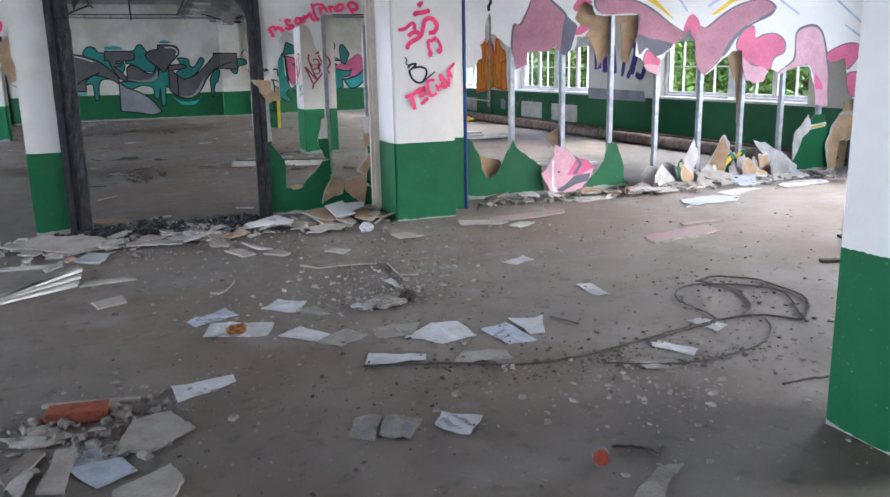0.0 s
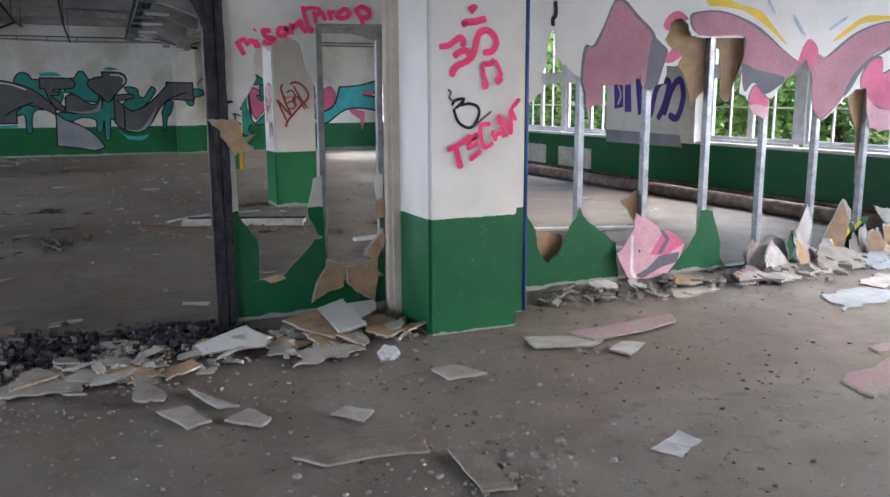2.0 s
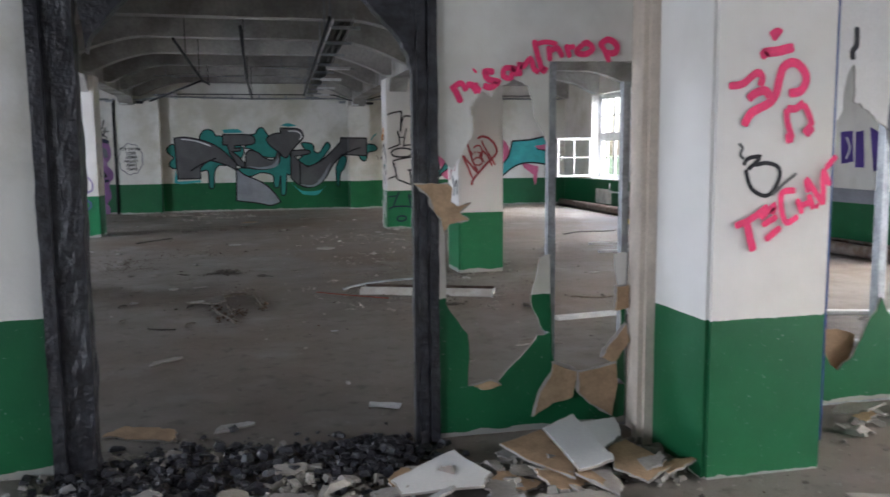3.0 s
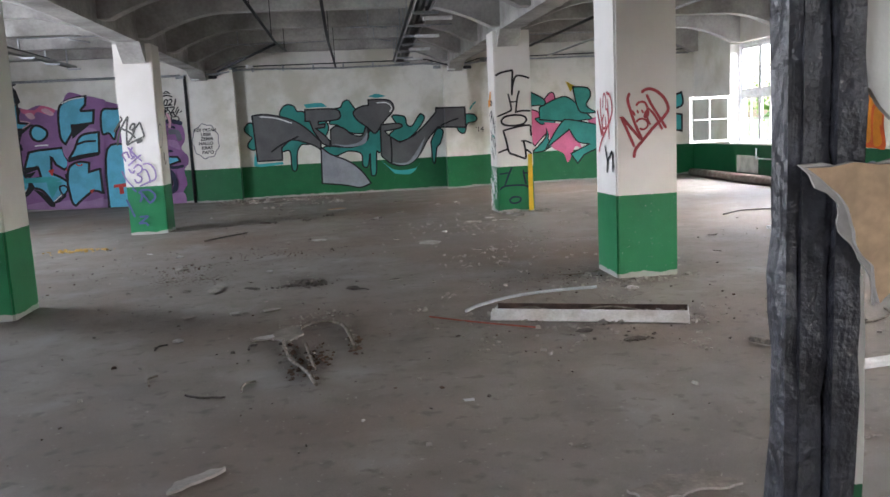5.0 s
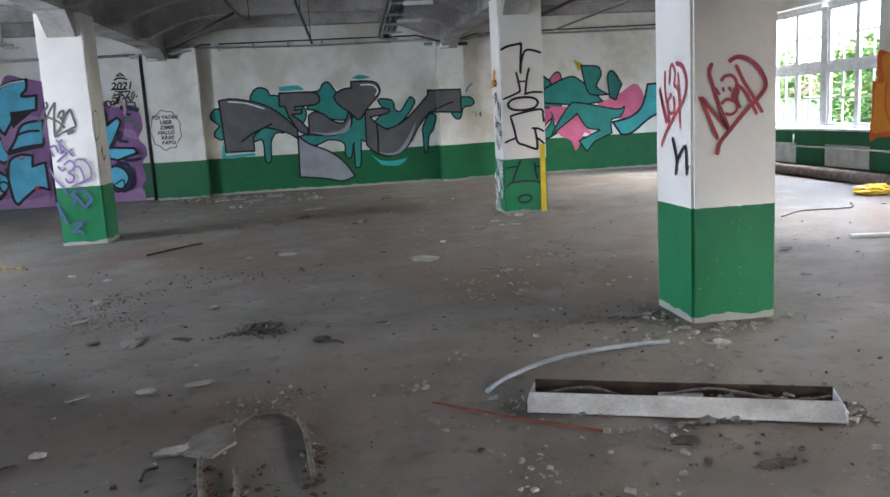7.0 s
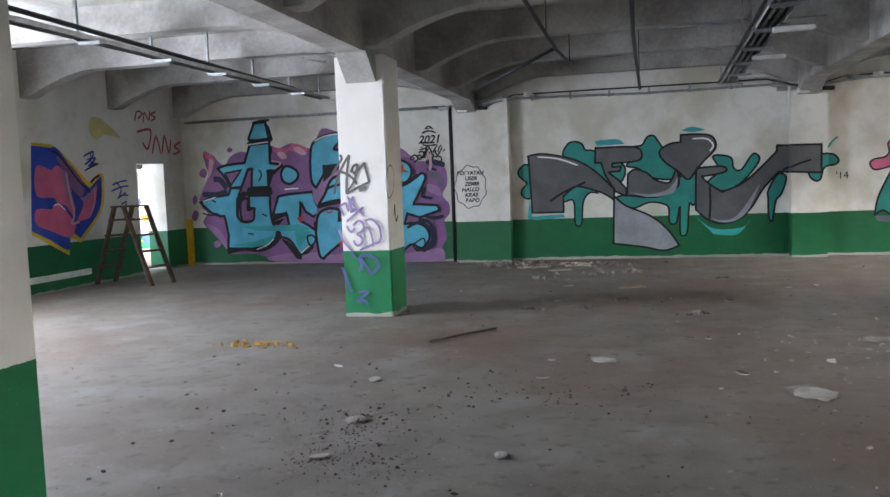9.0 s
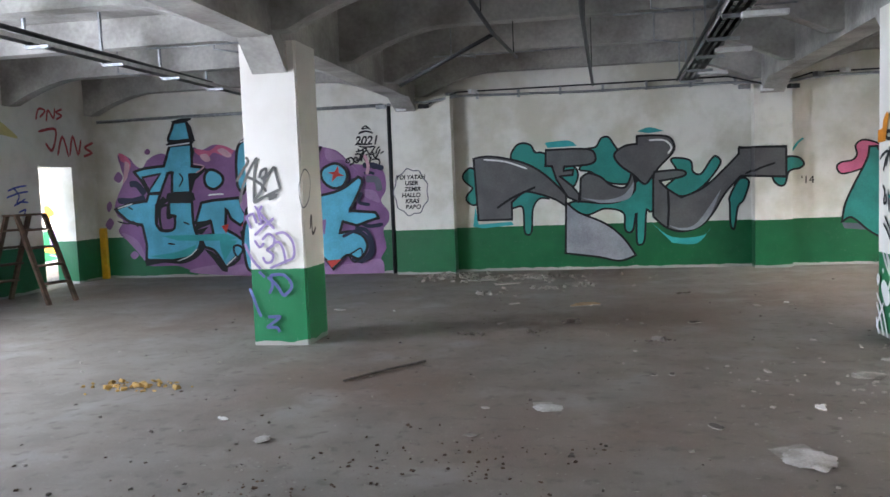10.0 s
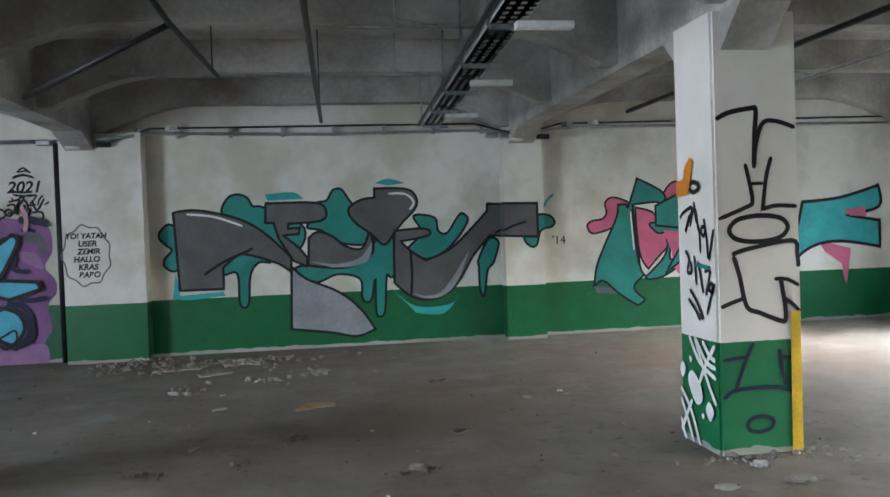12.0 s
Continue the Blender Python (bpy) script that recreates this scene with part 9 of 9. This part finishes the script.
part("body", bm, material("can metal", (0.28, 0.28, 0.31), 0.4, 0.7, vary=0.4), can)
bm = bmesh.new()
tube(bm, [(0, 0, 0.0602), (0, 0, 0.0635)], 0.0305, 16)
part("lid", bm, material("rusty red tin", (0.38, 0.07, 0.035), 0.7, vary=0.5, scale=60), can, "rusty red can end")
burnt = part("burnt_lump", boxes((-0.01, 0.01, -0.01, 0.01, 0, 0.01)), None)
bm = bmesh.new()
bmesh.ops.create_icosphere(bm, subdivisions=3, radius=0.06)
for v in bm.verts:
    v.co *= 1 + 0.5 * noise.noise(v.co * 30)
    v.co.z = max(v.co.z * 0.5 + 0.02, 0)
bm.to_mesh(burnt.data)
bm.free()
burnt.data.materials.append(material("rust brown lump", (0.3, 0.12, 0.03), 0.8, vary=0.5, scale=30))
burnt.matrix_basis = pose(0.38, 4.55, 0.012, 0, 0, 0)
tagged(burnt, "rust-brown crumpled lump on a sheet of paper", "lump")


def cable(pts, r, mat, label, seed, wob=0.012):
    n = [Vector((noise.noise(Vector((i * 1.7, seed, 0))), noise.noise(Vector((i * 1.7, seed, 5))), 0)) for i in range(400)]
    line = curve_through([Vector(p) for p in pts], 8)
    bm = bmesh.new()
    tube(bm, [Vector((p[0] + n[i].x * wob, p[1] + n[i].y * wob, r + 0.003 + abs(n[i].x) * wob * 0.6)) for i, p in enumerate(line)], r, 6)
    return tagged(part("cable", bm, mat), label, "cable")


WIRE = material("dusty cable", (0.1, 0.09, 0.08), 0.8, vary=0.4, scale=25)
cable([(0.91, 3.70), (1.14, 3.63), (1.44, 3.51), (1.63, 3.40), (1.93, 3.36), (2.24, 3.41), (2.53, 3.46), (2.81, 3.52), (3.18, 3.57), (3.39, 3.52), (3.52, 3.38), (3.74, 3.53), (3.89, 3.73), (3.92, 3.92), (3.91, 4.20), (3.71, 4.38), (3.54, 4.34)], 0.007, WIRE, "dusty looped cable on the floor", 1, 0.014)
cable([(2.46, 3.41), (2.75, 3.50), (3.03, 3.54), (3.10, 3.73), (3.10, 3.96), (3.21, 4.16), (3.41, 4.27), (3.62, 4.20), (3.81, 4.03), (3.84, 3.83), (3.66, 3.56), (3.51, 3.32)], 0.0065, WIRE, "dusty looped cable on the floor", 2, 0.014)
cable([(2.07, 3.23), (2.29, 3.11), (2.52, 3.05), (2.79, 3.07), (3.04, 3.15), (3.25, 3.33), (3.34, 3.48)], 0.006, WIRE, "dusty looped cable on the floor", 3, 0.014)
cable([(3.52, 4.35), (3.61, 4.13), (3.55, 3.90), (3.41, 3.68), (3.23, 3.57)], 0.0065, WIRE, "dusty looped cable on the floor", 4, 0.014)
cable([(2.69, 2.64), (2.83, 2.64), (2.96, 2.62)], 0.006, WIRE, "thin dark wire on the floor", 24)
cable([(1.25, 3.62), (1.3, 3.45)], 0.006, WIRE, "short dark twig on the floor", 21)
cable([(2.2, 4.05), (2.28, 3.85)], 0.006, WIRE, "short dark twig on the floor", 22)
rubble("plaster_crumbs", [(2.0, 3.4, 0.45, 0.06, 0), (2.6, 3.1, 0.35, 0.06, 0), (3.6, 4.0, 0.2, 0.3, 0)], 260, 0.004, 0.018, DUST, "dirt crumbs along the cable", 31)
cable([(1.59, 2.41), (1.69, 2.35), (1.72, 2.27)], 0.006, WIRE, "short black wire on the floor", 4)
PALE_WIRE = material("dusty pale cable", (0.22, 0.19, 0.155), 0.85, vary=0.5, scale=25)
cable([(-0.17, 12.92), (-0.12, 12.55), (-0.06, 12.31), (0.01, 12.14), (0.06, 11.96), (0.10, 11.78)], 0.013, PALE_WIRE, "frayed pale cable piece on the floor", 5, 0.022)
cable([(0.0, 12.78), (0.04, 12.45), (0.08, 12.11)], 0.012, PALE_WIRE, "frayed pale cable piece on the floor", 6, 0.02)
cable([(-0.06, 13.28), (0.02, 13.41), (0.12, 13.44), (0.21, 13.38), (0.28, 13.23), (0.32, 12.90), (0.35, 12.56)], 0.014, PALE_WIRE, "bent dusty cable on the floor", 7, 0.01)
board_piece([(-0.25, 13.0), (-0.25, 13.2), (-0.16, 13.3), (-0.06, 13.32), (-0.03, 13.08), (-0.12, 12.94)], PLASTER, "grimy pale plastic cover piece on the floor", 530)
board_piece([(-0.4, 13.0), (-0.38, 13.08), (-0.26, 13.12), (-0.24, 13.06), (-0.3, 13.0)], DIRTY_WHITE, "chipped white plastic scrap on the floor", 531)
rubble("plaster_crumbs", [(-0.1, 12.5, 0.06, 0.25, 0.012), (0.06, 12.4, 0.03, 0.2, 0.012), (0.33, 12.8, 0.02, 0.2, 0.008), (0.02, 13.42, 0.12, 0.03, 0.008), (-0.15, 13.0, 0.12, 0.04, 0.02), (0.0, 13.55, 0.1, 0.08, 0)], 240, 0.003, 0.014, PLASTER, "pale fluff clinging to the frayed cable", 46)
cable([(-1.74, 19.37), (-1.5, 19.72), (-1.2, 20.1)], 0.011, WIRE, "thin dark stick on the floor", 9, 0.006)
cable([(6.0, 18.6), (6.5, 18.95), (7.1, 18.9), (7.4, 19.3)], 0.01, WIRE, "dark wire on the floor", 10)
cable([(3.6, 12.3), (3.9, 12.15), (4.2, 12.3), (4.3, 12.5)], 0.01, PALE_WIRE, "pale wire on the floor", 11)
cable([(2.95, 11.95), (3.05, 11.75)], 0.02, PALE_WIRE, "short twig on the floor", 12)
cable([(0.96, 13.36), (1.3, 13.05), (1.7, 12.74)], 0.007, material("rust red rod", (0.3, 0.08, 0.05), 0.8, vary=0.4), "thin rusty red rod on the floor", 13, 0.002)
cable([(1.27, 13.43), (1.42, 13.62), (1.75, 13.86), (2.15, 13.98), (2.55, 14.0)], 0.014, PALE_BOARD, "bent pale plastic strip beside the lamp trough", 14, 0.003)
cable([(2.4, 14.75), (2.6, 14.7), (2.85, 14.82)], 0.008, PALE_WIRE, "bent wire by the column", 15)

for x0, y0, x1, y1 in ((5.57, 5.03, 5.4, 4.3), (4.72, 4.41, 5.2, 4.22)):
    b = part("wood_lath", soft_box(0, math.hypot(x1 - x0, y1 - y0), -0.03, 0.03, 0, 0.025, 0.004, 1), material("dark old timber", (0.06, 0.05, 0.045), 0.85, vary=0.4, scale=12))
    b.matrix_basis = pose(x0, y0, 0, 0, 0, math.degrees(math.atan2(y1 - y0, x1 - x0)))
    tagged(b, "dark weathered wooden lath on the floor", "lath")

# fluorescent lamp trough
OLD_WHITE = material("scratched dirty white enamel", (0.74, 0.74, 0.73), 0.5, vary=0.25, scale=6, second=(0.56, 0.53, 0.5))
trough = thing("lamp_trough", "dented white fluorescent lamp housing lying open on the floor", "lamp housing", pose(2.15, 12.95, 0, 0, 0, -22))
LAMP_IN = material("rusty lamp inside", (0.11, 0.075, 0.06), 0.8, vary=0.5, scale=9)
L2 = 0.74
bm = bmesh.new()
slab(bm, [(-L2, 0.0), (L2, 0.0), (L2, 0.115), (-L2, 0.115)], pose(0, -0.15, 0.006, 38, 0, 0), 0.006)
part("front_side", finish(bm), OLD_WHITE, trough, "white painted side")
part("front_lip", soft_box(-L2, L2, -0.062, -0.045, 0.02, 0.077, 0.003, 1), OLD_WHITE, trough)
part("back_side", boxes((-L2, L2, 0.16, 0.168, 0, 0.075)), LAMP_IN, trough)
part("bottom", boxes((-L2, L2, -0.1, 0.16, 0, 0.006)), LAMP_IN, trough)
part("end_cap", boxes((-L2 - 0.006, -L2, -0.1, 0.168, 0, 0.055)), FRAME_W, trough)
part("end_cap", boxes((L2, L2 + 0.006, -0.15, 0.168, 0, 0.066)), FRAME_W, trough)
part("ballast", soft_box(-0.1, 0.12, 0.03, 0.09, 0.006, 0.05, 0.005, 1), BOARD, trough, "pale ballast block")
for k, (x, w) in enumerate(((-0.6, 0.12), (-0.38, 0.05), (0.3, 0.05), (0.52, 0.1))):
    part("holder", soft_box(x, x + w, 0.0, 0.05, 0.006, 0.04, 0.004, 1), (RUST, PLASTER)[k % 2], trough)
bm = bmesh.new()
tube(bm, curve_through([Vector(q) for q in ((-0.7, 0.06, 0.03), (-0.45, 0.1, 0.06), (-0.2, 0.04, 0.03), (0.15, 0.1, 0.07), (0.5, 0.05, 0.04), (0.72, 0.09, 0.05))], 6), 0.008, 6)
part("wire", bm, PALE_WIRE, trough, "frayed wire in the housing")
rubble("plaster_crumbs", [(2.15, 13.0, 0.4, 0.06, 0.045), (2.6, 12.85, 0.15, 0.05, 0.06), (2.25, 12.72, 0.3, 0.025, 0.02), (2.15, 13.05, 0.5, 0.04, 0.05), (1.45, 13.22, 0.06, 0.05, 0.05), (1.5, 13.2, 0.08, 0.06, 0.03), (2.85, 12.65, 0.06, 0.08, 0.02)], 620, 0.004, 0.026, PLASTER, "crumbs and fluff in and around the lamp housing", 11)

rubble("brown_dirt", [(-0.12, 12.6, 0.05, 0.14, 0.012), (-0.02, 12.2, 0.05, 0.14, 0.012), (0.11, 12.4, 0.04, 0.18, 0.012), (0.36, 12.75, 0.03, 0.12, 0.005)], 170, 0.004, 0.022, DIRT, "brown dirt crumbs round the frayed cable", 45)

def crumpled(name, x, y, sx, sy, sz, mat, label, category, seed):
    bm = bmesh.new()
    bmesh.ops.create_icosphere(bm, subdivisions=4, radius=1)
    for v in bm.verts:
        d = 1 + 0.35 * noise.noise(v.co * 2.2 + Vector((seed, 0, 0))) + 0.18 * noise.noise(v.co * 6 + Vector((0, seed, 0)))
        v.co = Vector((v.co.x * sx * d, v.co.y * sy * d, max(0.0, v.co.z * d * 0.7 + 0.55) * sz))
    ob = part(name, bm, mat)
    ob.matrix_basis = pose(x, y, 0)
    return tagged(ob, label, category)


# crumb clumps strewn over the hall floor
rubble("plaster_crumbs", [(x, y, 0.07, 0.06, 0.015) for x, y in (
    (1.67, 15.67), (2.15, 15.13), (2.08, 15.7), (3.14, 18.0), (3.39, 17.06), (2.67, 17.35), (2.12, 16.72), (1.68, 16.32), (2.86, 13.91), (3.12, 12.99), (2.93, 12.62), (2.0, 12.55),
    (1.29, 12.34), (1.74, 12.16), (1.32, 13.32), (1.25, 14.13), (2.54, 13.53), (2.65, 13.45), (1.23, 12.61), (2.57, 12.0), (-0.07, 13.67), (0.12, 13.81), (0.85, 13.64))], 420, 0.003, 0.021, PLASTER, "small clumps of plaster crumbs on the floor", 61)
rubble("grit", [(2.25, 12.45, 0.2, 0.1, 0), (1.8, 15.4, 0.5, 0.3, 0), (2.4, 14.7, 0.25, 0.12, 0), (2.9, 17.4, 0.5, 0.5, 0), (0.26, 13.74, 0.08, 0.05, 0.01), (2.26, 12.23, 0.1, 0.03, 0.01), (-0.33, 15.17, 0.08, 0.04, 0.01), (3.15, 14.33, 0.3, 0.03, 0)], 330, 0.003, 0.014, DUST, "dark crumbs on the hall floor", 62)
rubble("brown_dirt", [(-1.53, 16.54, 0.16, 0.22, 0.004), (-1.28, 15.95, 0.2, 0.16, 0.004), (-1.55, 16.1, 0.18, 0.2, 0.004)], 700, 0.002, 0.008, DIRT, "brown dirt patch on the hall floor", 63)
rubble("twig_litter", [(-0.08, 15.29, 0.09, 0.1, 0.05), (-0.12, 15.3, 0.06, 0.08, 0.06)], 170, 0.006, 0.035, DUST, "heap of dark crumbled litter on the floor", 64)
for k, (x, y, w, d, mat, label) in enumerate((
        (-0.64, 14.03, 0.055, 0.05, DIRTY_WHITE, "white plaster flake on the floor"), (-0.99, 15.25, 0.07, 0.2, PLASTER, "dusty pale plaster flake on the floor"), (-1.82, 17.85, 0.045, 0.06, DIRTY_WHITE, "white plaster flake on the floor"),
        (-1.29, 15.32, 0.04, 0.06, PLASTER, "dusty pale plaster flake on the floor"), (-0.03, 18.64, 0.1, 0.08, DIRTY_WHITE, "white plaster flake on the floor"), (1.44, 17.67, 0.13, 0.16, DIRTY_WHITE, "flat white plaster flake on the floor"),
        (-1.6, 16.75, 0.06, 0.07, PLASTER, "pale flake on a brown dirt patch"), (0.37, 14.84, 0.06, 0.06, DUST, "dark scrap on the floor"), (-0.97, 13.19, 0.04, 0.03, DIRTY_WHITE, "white plaster flake on the floor"), (-0.53, 16.16, 0.035, 0.05, DIRTY_WHITE, "white plaster flake on the floor"),
        (2.0, 12.55, 0.06, 0.035, DUST, "dark lump beside the lamp housing"), (2.26, 12.23, 0.08, 0.03, DUST, "dark lump on the floor"), (2.86, 13.91, 0.05, 0.05, DIRTY_WHITE, "white lump by the column"))):
    crumpled("plaster_flake", x, y, w, d, 0.018, mat, label, "plaster", 70 + k)
rubble("plaster_rubble", [(-0.45, 3.55, 0.16, 0.03, 0.02), (-0.28, 3.62, 0.03, 0.06, 0.03), (-0.62, 3.6, 0.03, 0.05, 0.03), (-0.5, 3.4, 0.15, 0.05, 0.02), (-0.4, 3.2, 0.2, 0.06, 0.02)], 230, 0.006, 0.034, PLASTER, "broken plaster bits round the brick", 65)
rubble("plaster_crumbs", [(-1.6, 26.3, 0.35, 0.2, 0.03), (-1.15, 24.6, 0.18, 0.2, 0.015), (-0.63, 26.3, 0.12, 0.15, 0.03), (0.14, 25.3, 0.14, 0.12, 0.02), (-0.3, 25.0, 0.15, 0.1, 0.015), (-1.8, 27.0, 0.25, 0.1, 0.04)], 150, 0.006, 0.05, PLASTER, "broken plaster litter along the foot of the wall", 66)
rubble("grit", [(-0.31, 21.5, 0.07, 0.06, 0.03), (0.07, 22.16, 0.06, 0.06, 0.02), (-0.97, 21.43, 0.08, 0.05, 0.015), (0.93, 21.07, 0.06, 0.06, 0.02), (1.5, 24.28, 0.05, 0.05, 0.01)], 150, 0.005, 0.035, DUST, "dark crumb clumps on the hall floor", 67)
crumpled("plaster_flake", 3.13, 20.55, 0.06, 0.05, 0.03, DIRTY_WHITE, "white plaster lump at the column foot", "plaster", 90)
crumpled("plaster_flake", 2.71, 20.19, 0.07, 0.06, 0.015, DIRTY_WHITE, "flat white plaster flake by the column", "plaster", 91)
# pale strips, bag and cup farther off
for x0, y0, x1, y1, label in ((5.8, 16.95, 7.3, 16.6, "long white plastic strip on the floor"), (5.5, 15.85, 7.0, 15.9, "long pale strip on the floor"), (6.0, 15.6, 7.4, 15.3, "long pale strip on the floor"), (3.02, 11.22, 3.9, 11.34, "white batten on the floor"),
                              (4.2, 10.0, 5.6, 9.4, "white batten on the floor"), (5.0, 11.0, 6.5, 10.5, "pale batten on the floor")):
    L = math.hypot(x1 - x0, y1 - y0)
    b = part("strip", soft_box(0, L, -0.04, 0.04, 0, 0.04, 0.006, 1), FRAME_W)
    b.matrix_basis = pose(x0, y0, 0, 0, 0, math.degrees(math.atan2(y1 - y0, x1 - x0)))
    tagged(b, label, "strip")


crumpled("plastic_bag", 8.29, 20.07, 0.3, 0.2, 0.12, material("yellow plastic", (0.85, 0.6, 0.05), 0.35, vary=0.2), "crumpled yellow plastic bag on the floor", "bag", 3)
crumpled("paper_cup", 0.91, 21.09, 0.06, 0.04, 0.03, PAPER_GREY, "crushed white paper cup on the floor", "cup", 5)
crumpled("paper_ball", 1.92, 7.16, 0.06, 0.05, 0.07, PAPER, "crumpled white paper ball", "paper", 7)
crumpled("plaster_lump", 1.35, 4.72, 0.12, 0.08, 0.05, PLASTER, "crumbly pale plaster lump", "plaster", 8)
crumpled("plaster_lump", 1.52, 4.78, 0.06, 0.05, 0.06, DUST, "dark crumpled lump on the floor", "plaster", 9)
crumpled("plaster_lump", 2.35, 19.6, 0.12, 0.08, 0.03, PLASTER, "flat pale plaster lump", "plaster", 10)
crumpled("paper_ball", 3.2, 20.2, 0.1, 0.06, 0.03, PAPER_GREY, "flattened white wrapper by the column", "paper", 11)

# plaster dust and rubble round the column feet
rubble("plaster_crumbs", [(3.1, 14.2, 0.3, 0.06, 0.01), (2.75, 14.6, 0.06, 0.25, 0.01), (3.2, 20.7, 0.3, 0.06, 0.01), (2.7, 14.1, 0.15, 0.1, 0), (3.75, 20.7, 0.15, 0.15, 0)], 260, 0.004, 0.028, PLASTER, "plaster crumbs round the column feet", 41)
rubble("debris_strip", [(-1.5, 26.3, 0.6, 0.2, 0.03), (-0.5, 26.5, 0.5, 0.15, 0.02), (-2.2, 26.7, 0.3, 0.15, 0.03)], 320, 0.006, 0.05, DUSTY_BOARD, "pale debris along the foot of the far wall", 42)
for k in range(46):
    x, y = srng.choice(((srng.uniform(-2.5, 4.5), srng.uniform(10.5, 20)), (srng.uniform(-3, 3), srng.uniform(18, 25)), (srng.uniform(4, 8), srng.uniform(10, 22))))
    if abs(x - 3.2) < 0.6 and (abs(y - 14.7) < 0.7 or abs(y - 21.1) < 0.7) or abs(x - 2.1) < 1.2 and abs(y - 13) < 0.7:
        continue
    w = srng.uniform(0.05, 0.16)
    m, tone = srng.choice(((BOARD, "grey"), (PLASTER, "pale"), (WHITE_BOARD, "white"), (DUST, "dark")))
    plate("plaster_flake", x, y, w, w * srng.uniform(0.3, 0.8), srng.uniform(0, 180), m, "small %s plaster flake on the hall floor" % tone, "plaster", (srng.uniform(-6, 6), srng.uniform(-6, 6)), 0.0, 0.009, seed=300 + k, jag=0.05)
for k in range(9):
    x, y = srng.uniform(-1.5, 4.5), srng.uniform(10.8, 20)
    a = srng.uniform(0, 6.28)
    L = srng.uniform(0.1, 0.3)
    cable([(x, y), (x + L * 0.5 * math.cos(a), y + L * 0.5 * math.sin(a) + 0.03), (x + L * math.cos(a + 0.4), y + L * math.sin(a + 0.4))], 0.007, (WIRE, PALE_WIRE)[k % 2], "short bent wire scrap on the floor", 60 + k, 0.01)
